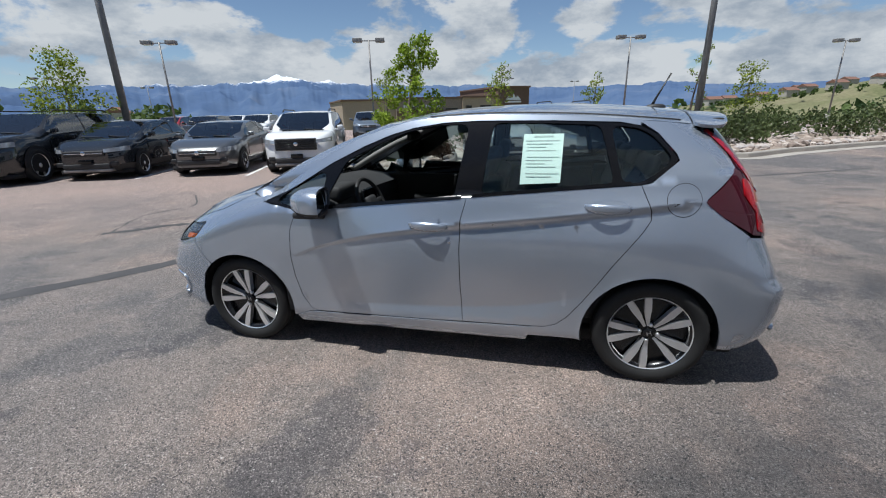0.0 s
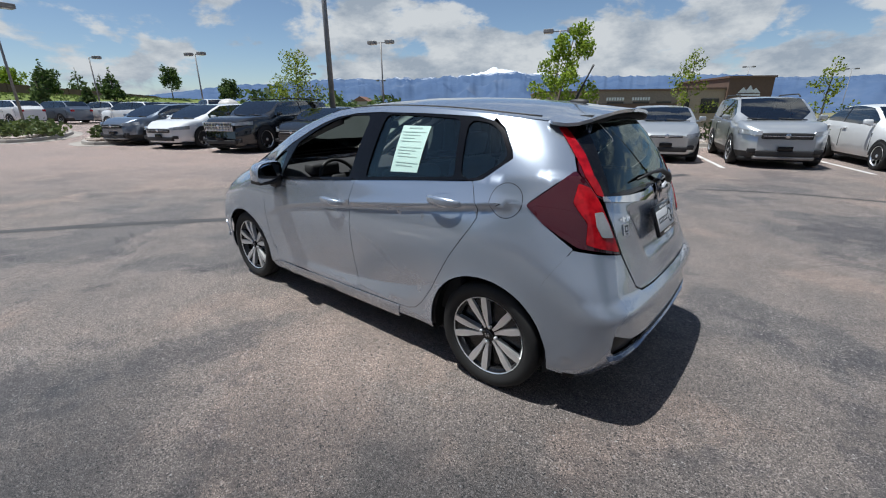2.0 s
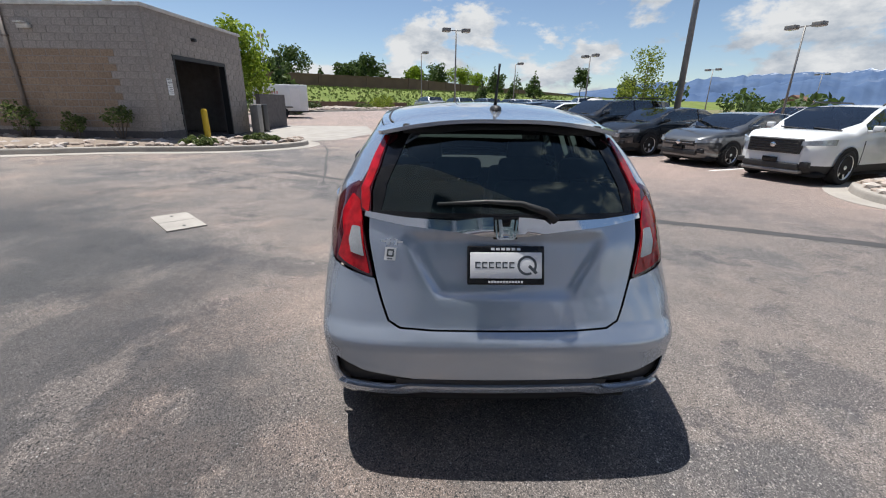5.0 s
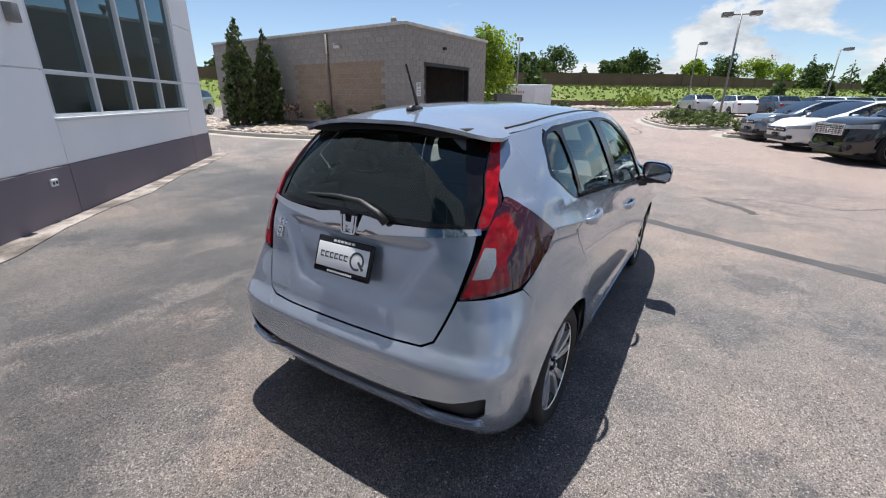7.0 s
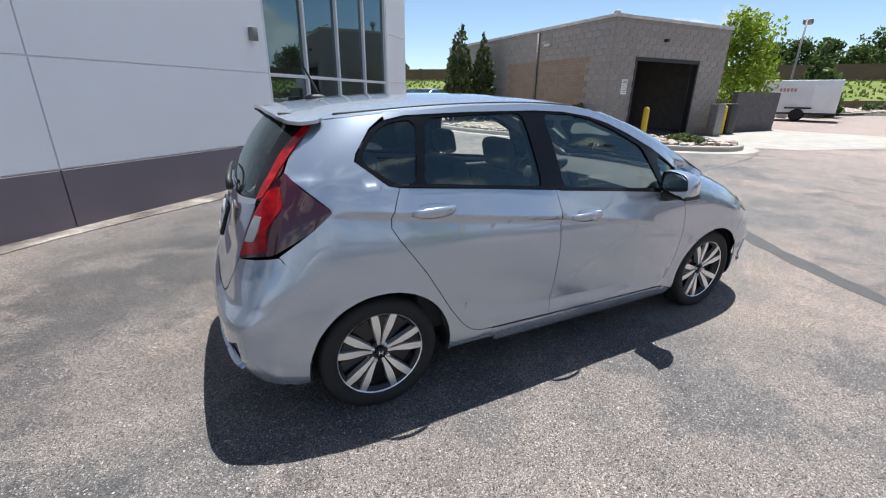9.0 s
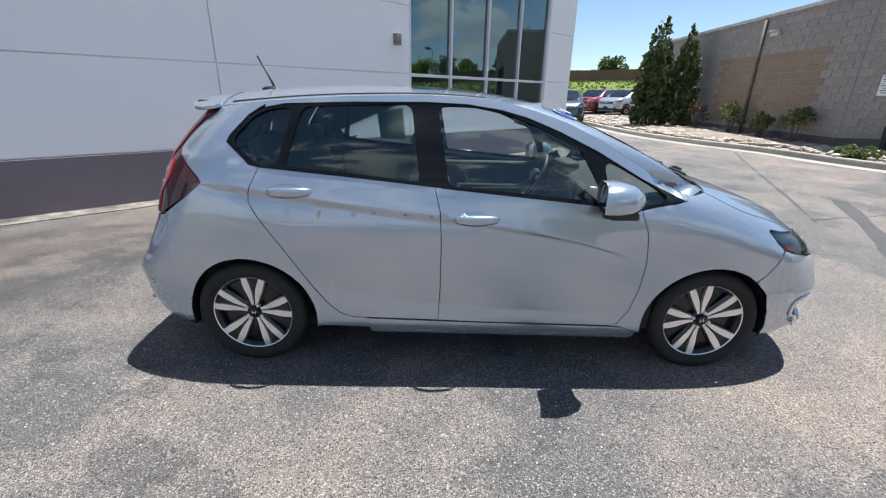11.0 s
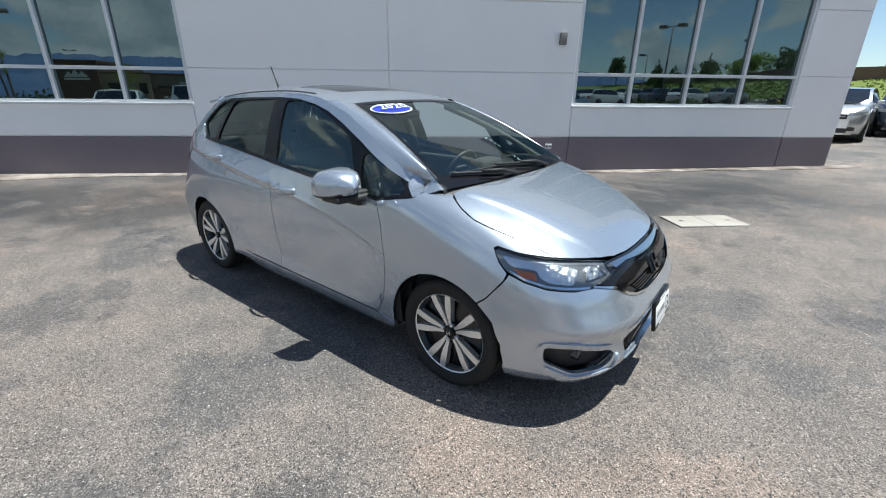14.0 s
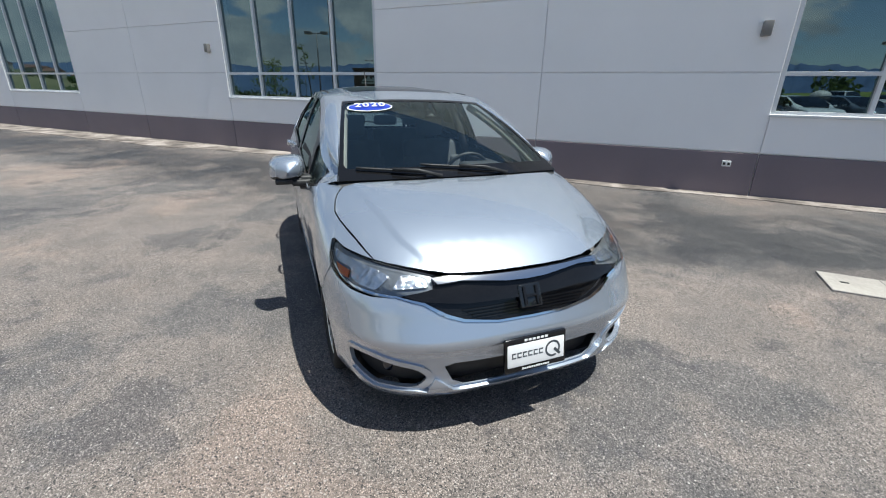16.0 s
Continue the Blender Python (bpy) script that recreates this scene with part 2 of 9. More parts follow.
M_TRIM = mk("grey_cabin_trim", (0.20, 0.20, 0.195), 0.8, grain=200)
M_HEADLINER = mk("headliner", (0.42, 0.42, 0.40), 0.9, grain=200)
M_SATIN = mk("satin_chrome", (0.58, 0.59, 0.61), 0.12, 1.0, var=0.03, bump=0)
M_CHROME = mk("chrome", (0.75, 0.76, 0.78), 0.07, 1.0, var=0.03, bump=0)
M_ALLOY = mk("machined_alloy", (0.80, 0.81, 0.82), 0.32, 0.85, var=0.06, bump=0)
M_RIMBLACK = mk("black_alloy", (0.010, 0.010, 0.011), 0.22, bump=0)
M_DISC = mk("brake_steel", (0.30, 0.30, 0.31), 0.35, 1.0)
M_BOWL = mk("lamp_bowl", (0.22, 0.23, 0.24), 0.25, 0.6, var=0.25, scale=20, bump=0)
M_REFLECT = mk("lamp_reflector", (0.74, 0.75, 0.76), 0.22, 1.0, var=0.10, grain=28, bump=0.9, bump_d=0.012)
M_FOG = mk("fog_lens", (0.04, 0.04, 0.045), 0.1, 0.5, bump=0, coat=1.0)
M_GLASS = glass("car_glass", (0.86, 0.94, 0.91), ior=1.95, gloss=(0.82, 0.95, 0.90))
M_PRIVACY = glass("tinted_glass", (0.84, 0.93, 0.90), ior=1.85, gloss=(0.82, 0.95, 0.90))
M_REARGLASS = glass("dark_rear_glass", (0.42, 0.52, 0.50), ior=1.75, gloss=(0.82, 0.95, 0.92))
M_LENS = glass("clear_lens", (0.93, 0.95, 0.97), ior=1.45)
M_RED = Nodes("red_lens").set(Roughness=0.10, Specular_IOR_Level=0.3, Coat_Weight=0.4, Coat_Roughness=0.02)
M_RED = M_RED.color(M_RED.ramp(M_RED.noise(22, 2), [(0.35, (0.22, 0.002, 0.005)), (0.65, (0.46, 0.006, 0.012))])).mat
M_REDDARK = paint("dark_red_lens", (0.055, 0.003, 0.008), 0.0, 0.12)
M_CLEARLAMP = mk("frosted_lamp", (0.40, 0.41, 0.42), 0.15, 0.3, grain=150, bump=0.4, coat=1.0)
M_AMBER = mk("amber_lens", (0.60, 0.13, 0.02), 0.12, bump=0, coat=1.0)
M_PAPER = mk("pale_green_paper", (0.56, 0.76, 0.68), 0.7, var=0.03)
M_INK = mk("print_ink", (0.05, 0.06, 0.07), 0.6, bump=0)
M_WHITE = mk("white_plate", (0.80, 0.80, 0.80), 0.35, var=0.03, bump=0)
M_BLUE = mk("blue_sticker", (0.02, 0.05, 0.42), 0.35, var=0.06, bump=0)
M_SCREEN = mk("dark_screen", (0.01, 0.012, 0.015), 0.08, bump=0)
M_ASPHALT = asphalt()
M_SEAL = mk("crack_sealer", (0.058, 0.055, 0.055), 0.7, var=0.4, scale=2.5, grain=70, bump=0.3)
M_CONC = mk("concrete", (0.34, 0.315, 0.285), 0.85, var=0.2, scale=1.8, grain=45, bump=0.35)
M_KERB = mk("kerb_concrete", (0.34, 0.31, 0.275), 0.85, var=0.22, scale=1.3, grain=40, bump=0.4)
M_APRON = soil("stained_concrete", [(0.36, (0.10, 0.087, 0.080)), (0.5, (0.22, 0.19, 0.17)), (0.62, (0.38, 0.335, 0.305))], 1.6, 38.0)
M_WALL = mk("light_grey_wall_paint", (0.90, 0.885, 0.88), 0.7, var=0.03, scale=0.7, grain=90, bump=0.12)
M_BAND = mk("mauve_wall_paint", (0.20, 0.165, 0.183), 0.75, var=0.08, scale=0.9, grain=90, bump=0.12)
M_FRAME = mk("white_window_frame", (0.68, 0.69, 0.70), 0.4, var=0.05, bump=0)
M_SHOPGLASS = glass("showroom_glass", (0.13, 0.17, 0.18), ior=2.6, gloss=(0.66, 0.88, 0.95))
M_LINE = mk("white_road_paint", (0.62, 0.61, 0.59), 0.7, var=0.25, scale=5, grain=50)
M_POLE = mk("grey_lamp_steel", (0.22, 0.21, 0.20), 0.5, 0.2)
M_YELLOW = mk("yellow_paint", (0.62, 0.42, 0.02), 0.45, var=0.12)
M_GRASS = soil("grass_soil", [(0.3, (0.115, 0.155, 0.040)), (0.55, (0.155, 0.195, 0.052)), (0.75, (0.22, 0.22, 0.10))], 0.25, 14.0)
M_DRY = soil("dry_grassland", [(0.35, (0.12, 0.13, 0.06)), (0.55, (0.19, 0.18, 0.10)), (0.75, (0.25, 0.21, 0.14))], 0.02, 0.5)
M_BED = soil("gravel_bed", [(0.3, (0.20, 0.16, 0.13)), (0.7, (0.34, 0.28, 0.23))], 1.0, 25.0)
M_STONE = random_mat("river_stone", [(0.0, (0.24, 0.19, 0.16)), (0.4, (0.40, 0.33, 0.28)), (0.75, (0.50, 0.44, 0.39)), (1.0, (0.34, 0.31, 0.30))], 0.85, 14.0, 0.5)
M_BLOCK = random_mat("grey_split_block", [(0.0, (0.30, 0.272, 0.25)), (0.5, (0.32, 0.288, 0.265)), (1.0, (0.345, 0.31, 0.285))], 0.95, 18.0, 0.9, True)
M_BLOCKJ = random_mat("grey_split_block_wall", [(0.0, (0.30, 0.272, 0.25)), (0.5, (0.32, 0.288, 0.265)), (1.0, (0.345, 0.31, 0.285))], 0.95, 18.0, 0.9)
M_TANBLOCK = random_mat("tan_block", [(0.0, (0.27, 0.20, 0.145)), (0.5, (0.29, 0.215, 0.157)), (1.0, (0.315, 0.235, 0.17))], 0.95, 18.0, 0.9)
M_DARKBLOCK = mk("dark_block_base", (0.11, 0.10, 0.10), 0.95, grain=25, bump=0.6)
M_MORTAR = mk("mortar", (0.27, 0.24, 0.22), 0.95)
M_COPING = mk("roof_coping", (0.52, 0.50, 0.47), 0.5)
M_BROWNFENCE = mk("brown_fence_wall", (0.16, 0.105, 0.075), 0.9, var=0.2, scale=0.5, grain=8)
M_LEAF = leaf_mat("maple_leaves", [(0.0, (0.13, 0.20, 0.015)), (0.5, (0.23, 0.33, 0.025)), (1.0, (0.36, 0.44, 0.06))])
M_LEAFY = leaf_mat("young_tree_leaves", [(0.0, (0.13, 0.18, 0.02)), (0.5, (0.22, 0.28, 0.03)), (1.0, (0.30, 0.34, 0.06))])
M_LEAFD = leaf_mat("dark_tree_leaves", [(0.0, (0.04, 0.07, 0.02)), (0.5, (0.075, 0.12, 0.03)), (1.0, (0.12, 0.17, 0.05))])
M_JUNIPER = leaf_mat("juniper_leaves", [(0.0, (0.045, 0.065, 0.022)), (0.5, (0.075, 0.10, 0.035)), (1.0, (0.12, 0.15, 0.055))])
M_SHRUB = leaf_mat("shrub_leaves", [(0.0, (0.07, 0.10, 0.03)), (0.5, (0.11, 0.15, 0.045)), (1.0, (0.17, 0.19, 0.07))])
M_REDSHRUB = leaf_mat("plum_leaves", [(0.0, (0.04, 0.025, 0.018)), (1.0, (0.09, 0.05, 0.03))])
M_BARK = mk("bark", (0.14, 0.11, 0.085), 0.9, var=0.3, grain=40, bump=0.6)


# ---------- mesh helpers ----------
from mathutils.geometry import delaunay_2d_cdt


def obj(name, verts, faces, mats, parent=None, label="", smooth=False, index=None):
    me = bpy.data.meshes.new(name)
    me.from_pydata([tuple(v) for v in verts], [], faces)
    for m in mats if isinstance(mats, (list, tuple)) else (mats,):
        me.materials.append(m)
    if smooth:
        me.polygons.foreach_set("use_smooth", [True] * len(me.polygons))
    if index is not None:
        me.polygons.foreach_set("material_index", index)
    ob = new(name, me)
    ob.parent = parent
    if label:
        ob["label"] = label
    return ob


def part(name, bm, material, parent, label="", smooth=True):
    """One bmesh as one mesh object under a thing or a part."""
    me = bpy.data.meshes.new(name)
    if smooth:
        for f in bm.faces:
            f.smooth = True
    lay = bm.verts.layers.float_vector.get("facing")
    facing = [v[lay].normalized() if v[lay].length > 1e-6 else Vector((0, 0, 1)) for v in bm.verts] if lay else None
    bm.to_mesh(me)
    bm.free()
    if facing:
        me.normals_split_custom_set_from_vertices(facing)
    for m in material if isinstance(material, (list, tuple)) else (material,):
        me.materials.append(m)
    ob = new(name, me)
    ob.parent = parent
    if label:
        ob["label"] = label
    return ob


def sharp(ob, degrees=35):
    ob.data.set_sharp_from_angle(angle=radians(degrees))
    return ob


def thing(name, label, category, group="", at=None):
    e = new(name)
    if at is not None:
        e.matrix_world = at
    return tagged(e, label, category, group)


def box(bm, x0, x1, y0, y1, z0, z1, bevel=0.0, m=None, seg=2):
    r = bmesh.ops.create_cube(bm, size=1)
    vs = r["verts"]
    for v in vs:
        v.co = Vector(((x0 + x1) / 2 + v.co.x * (x1 - x0), (y0 + y1) / 2 + v.co.y * (y1 - y0), (z0 + z1) / 2 + v.co.z * (z1 - z0)))
    if bevel:
        es = list({e for v in vs for e in v.link_edges})
        r2 = bmesh.ops.bevel(bm, geom=es, offset=bevel, segments=seg, affect="EDGES", profile=0.6)
        vs = list({v for f in r2["faces"] for v in f.verts} | {v for v in vs if v.is_valid})
    if m is not None:
        for v in vs:
            v.co = m @ v.co
    return vs


def tube(bm, path, radii, seg=10, caps=True):
    """A tapered tube along points."""
    rings = []
    pts = [Vector(p) for p in path]
    for i, p in enumerate(pts):
        d = (pts[min(i + 1, len(pts) - 1)] - pts[max(i - 1, 0)]).normalized()
        a = d.cross(Vector((0.31, 0.17, 0.93) if abs(d.z) < 0.9 else (1, 0, 0))).normalized()
        b = d.cross(a)
        r = radii[i] if isinstance(radii, (list, tuple)) else radii
        rings.append([bm.verts.new(p + a * r * math.cos(k * math.tau / seg) + b * r * math.sin(k * math.tau / seg)) for k in range(seg)])
    for r0, r1 in zip(rings, rings[1:]):
        for k in range(seg):
            bm.faces.new((r0[k], r0[(k + 1) % seg], r1[(k + 1) % seg], r1[k]))
    if caps:
        bm.faces.new(rings[0][::-1])
        bm.faces.new(rings[-1])
    return rings


def lathe(bm, profile, axis="y", seg=48, at=(0, 0, 0)):
    """Turns (radius, along) points round an axis."""
    rings = []
    for r, h in profile:
        ring = []
        for k in range(seg):
            a = k * math.tau / seg
            c, s = r * math.cos(a), r * math.sin(a)
            co = {"y": (c, h, s), "z": (c, s, h), "x": (h, c, s)}[axis]
            ring.append(bm.verts.new(Vector(co) + Vector(at)))
        rings.append(ring)
    for r0, r1 in zip(rings, rings[1:]):
        for k in range(seg):
            bm.faces.new((r0[k], r0[(k + 1) % seg], r1[(k + 1) % seg], r1[k]))
    return rings


class Curve:
    """A smooth curve through a few knots."""

    def __init__(self, *knots):
        self.k = sorted(knots)

    def __call__(self, x):
        k = self.k
        if x <= k[0][0]:
            return k[0][1]
        if x >= k[-1][0]:
            return k[-1][1]
        i = max(j for j in range(len(k) - 1) if k[j][0] <= x)
        (x0, y0), (x1, y1) = k[i], k[i + 1]
        h = x1 - x0
        m0 = (y1 - k[i - 1][1]) / (x1 - k[i - 1][0]) if i > 0 else (y1 - y0) / h
        m1 = (k[i + 2][1] - y0) / (k[i + 2][0] - x0) if i + 2 < len(k) else (y1 - y0) / h
        t = (x - x0) / h
        return (2 * t ** 3 - 3 * t ** 2 + 1) * y0 + (t ** 3 - 2 * t ** 2 + t) * h * m0 + (3 * t ** 2 - 2 * t ** 3) * y1 + (t ** 3 - t ** 2) * h * m1


def rounded(pts, r, steps=5):
    """A closed outline with its corners rounded."""
    out = []
    n = len(pts)
    for i in range(n):
        p, a, b = Vector(pts[i]), Vector(pts[i - 1]), Vector(pts[(i + 1) % n])
        da, db = (a - p), (b - p)
        ra, rb = min(r, da.length * 0.45), min(r, db.length * 0.45)
        q0, q1 = p + da.normalized() * ra, p + db.normalized() * rb
        for s in range(steps + 1):
            t = s / steps
            out.append(tuple(q0 * (1 - t) ** 2 + p * 2 * t * (1 - t) + q1 * t ** 2))
    return out


def dense(pts, step):
    out = []
    for i in range(len(pts)):
        a, b = Vector(pts[i]), Vector(pts[(i + 1) % len(pts)])
        n = max(1, int((b - a).length / step + 0.5))
        out += [tuple(a.lerp(b, k / n)) for k in range(n)]
    return out


def inside(poly, x, y):
    c = False
    j = len(poly) - 1
    for i in range(len(poly)):
        xi, yi = poly[i]
        xj, yj = poly[j]
        if (yi > y) != (yj > y) and x < (xj - xi) * (y - yi) / (yj - yi) + xi:
            c = not c
        j = i
    return c


def shrink(pts, d):
    """Moves a closed outline inwards by d."""
    n = len(pts)
    area = sum(pts[i][0] * pts[(i + 1) % n][1] - pts[(i + 1) % n][0] * pts[i][1] for i in range(n))
    sgn = 1 if area > 0 else -1
    out = []
    for i in range(n):
        a, b, c = Vector(pts[i - 1]), Vector(pts[i]), Vector(pts[(i + 1) % n])
        e0, e1 = (b - a).normalized(), (c - b).normalized()
        nn = Vector((-(e0.y + e1.y), e0.x + e1.x))
        if nn.length < 1e-6:
            nn = Vector((-e0.y, e0.x))
        out.append(tuple(b + nn.normalized() * d * sgn))
    return out


def panel(outline, fn, step=0.04, off=0.0, thick=0.006, holes=(), lines=(), gap=0.0):
    """A sheet that follows the surface fn(a, b) inside an outline, with folded edges. fn gives the place; its normal is found from it."""
    if gap:
        outline = shrink(outline, gap)
    loops = [dense(outline, step)] + [dense(h, step) for h in holes]
    pts, edges = [], []
    for lp in loops:
        b = len(pts)
        pts += lp
        edges += [(b + i, b + (i + 1) % len(lp)) for i in range(len(lp))]
    border = len(pts)
    xs, ys = [p[0] for p in loops[0]], [p[1] for p in loops[0]]
    tree = np.array(pts)

    def free(x, y, d):
        return inside(loops[0], x, y) and not any(inside(h, x, y) for h in loops[1:]) and np.min((tree[:, 0] - x) ** 2 + (tree[:, 1] - y) ** 2) > d * d

    for ln in lines:
        for p in ln:
            if free(p[0], p[1], 0.004):
                pts.append(p)
    marks = np.array(pts[border:]) if len(pts) > border else None
    row = 0
    y = min(ys) + step * 0.5
    while y < max(ys):
        x = min(xs) + (step * 0.5 if row % 2 else step)
        while x < max(xs):
            if free(x, y, step * 0.55) and (marks is None or np.min((marks[:, 0] - x) ** 2 + (marks[:, 1] - y) ** 2) > (step * 0.5) ** 2):
                pts.append((x, y))
            x += step
        y += step * 0.87
        row += 1
    vo, _, fo, orig, _, _ = delaunay_2d_cdt([Vector(p) for p in pts], edges, [], 0, 1e-7)
    bm = bmesh.new()
    lay = bm.verts.layers.float_vector.new("facing")
    h = 1e-3
    tris = []
    for f in fo:
        cx, cy = sum(vo[i].x for i in f) / len(f), sum(vo[i].y for i in f) / len(f)
        if inside(loops[0], cx, cy) and not any(inside(q, cx, cy) for q in loops[1:]):
            tris.append(f)
    vs, ns = [], []
    for p in vo:
        c = Vector(fn(p.x, p.y))
        n = (Vector(fn(p.x + h, p.y)) - Vector(fn(p.x - h, p.y))).cross(Vector(fn(p.x, p.y + h)) - Vector(fn(p.x, p.y - h)))
        n = n.normalized() if n.length > 1e-12 else Vector((0, 0, 1))
        ref = c - Vector((0.1, 0, 0.75))
        if n.dot(ref) < 0:
            n = -n
        ns.append(n)
        vs.append(bm.verts.new(c + n * off))
        vs[-1][lay] = n
    for f in tris:
        try:
            a, b, c = (vs[i] for i in f)
        except ValueError:
            continue
        nn = (b.co - a.co).cross(c.co - a.co)
        bm.faces.new((a, b, c) if nn.dot(ns[f[0]]) > 0 else (a, c, b))
    bm.verts.index_update()
    if thick:
        rim = [e for e in bm.edges if len(e.link_faces) == 1]
        norm = {vs[i]: ns[i] for i in range(len(vs))}
        up, dn = {}, {}
        for e in rim:
            for v in e.verts:
                if v not in up:
                    up[v] = bm.verts.new(v.co)
                    dn[v] = bm.verts.new(v.co - norm[v] * thick)
        for e in rim:
            lp = e.link_loops[0]
            a, b = lp.vert, lp.link_loop_next.vert
            f = bm.faces.new((up[b], up[a], dn[a], dn[b]))
            f.normal_update()
            for v in (up[a], dn[a], up[b], dn[b]):
                v[lay] = v[lay] + f.normal
    for v in [v for v in bm.verts if not v.link_faces]:
        bm.verts.remove(v)
    return bm


# ---------- the car's surface ----------
# x runs from the nose (-2.08) to the tail (+1.99), y to the car's right, z up
WIDTH = Curve((0.14, 0.745), (0.2, 0.79), (0.26, 0.812), (0.34, 0.818), (0.45, 0.826), (0.58, 0.837), (0.70, 0.844), (0.80, 0.842), (0.88, 0.833), (0.97, 0.816), (1.03, 0.800), (1.08, 0.782), (1.15, 0.762))
NOSE = Curve((0.13, -1.86), (0.2, -1.99), (0.27, -2.045), (0.36, -2.046), (0.44, -2.062), (0.478, -2.079), (0.492, -2.082), (0.507, -2.077), (0.58, -2.042), (0.68, -2.00), (0.75, -1.94), (0.83, -1.82), (0.91, -1.66), (0.97, -1.50), (1.01, -1.36), (1.04, -1.18))
TAIL = Curve((0.2, 1.84), (0.3, 1.92), (0.40, 1.956), (0.50, 1.963), (0.552, 1.968), (0.580, 1.960), (0.604, 1.943), (0.630, 1.922), (0.68, 1.903), (0.8, 1.865), (0.95, 1.83), (1.03, 1.80), (1.08, 1.782), (1.2, 1.725), (1.3, 1.665), (1.4, 1.585), (1.46, 1.52))
RAIL_Z = Curve((-1.06, 1.012), (-0.9, 1.095), (-0.61, 1.262), (-0.41, 1.352), (-0.1, 1.442), (0.1, 1.462), (0.35, 1.468), (0.7, 1.458), (0.96, 1.442), (1.2, 1.42), (1.45, 1.395), (1.75, 1.36))
RAIL_Y = Curve((-1.06, 0.775), (-0.9, 0.738), (-0.61, 0.675), (-0.41, 0.64), (-0.1, 0.608), (0.3, 0.592), (0.96, 0.578), (1.45, 0.55), (1.75, 0.51))
TOP_Z = Curve((-0.38, 1.430), (-0.15, 1.473), (0.0, 1.497), (0.2, 1.515), (0.47, 1.524), (0.9, 1.517), (1.23, 1.495), (1.45, 1.468), (1.8, 1.42))
CREASE = Curve((-0.82, 0.67), (-0.67, 0.73), (-0.42, 0.795), (-0.13, 0.845), (0.22, 0.895), (0.73, 0.955), (1.18, 1.015), (1.4, 1.04))
FOLD = Curve((-0.8, 0.352), (-0.16, 0.362), (0.21, 0.382), (0.64, 0.435), (0.9, 0.51))


def belt(x):
    k = min(1, max(0, (-0.9 - x) / 0.16))
    return (1.015 + 0.093 * x) * (1 - k) + 1.04 * k


def crease_band(x):
    return 0.012 + 0.022 * min(1, max(0, (x + 0.85) / 1.2))


def width(x, z):
    zb = belt(x)
    if z <= zb:
        y = WIDTH(z)
    else:
        zr, yr = max(RAIL_Z(x), zb + 0.03), RAIL_Y(x)
        t = (z - zb) / (zr - zb)
        y0 = WIDTH(zb) - 0.010 * min(1.0, (z - zb) / 0.014)
        y = y0 - (y0 - yr) * (0.62 * t + 0.38 * t * t)
    # the tail draws in towards its corners
    if x > 1.1:
        t = min(1.0, (x - 1.1) / 0.7)
        y *= 1 - TAPER(z) * t * t * (3 - 2 * t)
    # shoulder crease: an overhang, a band that faces down, and a slow return
    if -0.95 < x < 1.5 and 0.5 < z < 1.2:
        d = z - CREASE(x)
        h = crease_band(x)
        a = 0.42 * h * min(1, max(0, (x + 0.88) / 0.2)) * min(1, max(0, (1.5 - x) / 0.25))
        y += a * math.exp(-d / 0.05) if d > 0 else a * (1 + 1.75 * d / h) if d > -h else -0.75 * a * math.exp((d + h) / 0.09)
    # low on the doors the side draws in, then kicks out along a rising line
    if -0.98 < x < 0.98 and z < 0.9:
        d = z - FOLD(x)
        k = min(1, max(0, (x + 0.8) / 0.75)) * min(1, max(0, (0.98 - x) / 0.3))
        y -= k * 0.016 * (math.exp(-d / 0.20) if d > 0 else max(0.0, 1 + d / (0.05 + 0.05 * min(1, max(0, x)))))
    # swollen lips round the wheel arches
    if z < 0.78 and 0.8 < abs(x) < 1.7:
        r = math.hypot(abs(x) - 1.25, z - 0.295) - 0.35
        y += 0.010 * math.exp(-max(0.0, r) / 0.045)
    return y


DF, DR = 0.75, 0.58
NFZ = Curve((0.2, 3.3), (0.6, 3.3), (0.75, 3.0), (0.9, 3.0))
NRZ = Curve((0.2, 8.0), (0.62, 8.0), (0.84, 6.2), (1.04, 5.4), (1.2, 3.7), (1.4, 3.4))
SWEEP = Curve((0.2, 0.05), (0.62, 0.05), (0.85, 0.065), (1.05, 0.06), (1.25, 0.015), (1.4, 0.0))
TAPER = Curve((0.2, 0.05), (0.62, 0.05), (0.85, 0.075), (1.05, 0.07), (1.25, 0.02), (1.4, 0.0))


def side_y(x, z):
    y = width(x, z)
    xf = NOSE(min(z, 1.04))
    a = (x - xf) / DF
    if a < 1:
        n = NFZ(z)
        y *= max(0.0, 1 - (1 - max(a, 0)) ** n) ** (1 / n)
    r = 1.0
    if (TAIL(z) - x) / DR < 1.2:
        n = NRZ(z)
        for _ in range(4):
            a = (TAIL(z) - x - SWEEP(z) * r * r) / DR
            r = max(0.0, 1 - (1 - min(1, max(a, 0))) ** n) ** (1 / n)
    return y * r


def side(s):
    return lambda x, z: (x, s * side_y(x, z), z)


def corner(t, n):
    """Point of a rounded square in the direction t: across and ahead, both from 0 to 1."""
    s, c = math.sin(t), math.cos(t)
    r = (s ** n + c ** n) ** (1 / n)
    return s / r, c / r


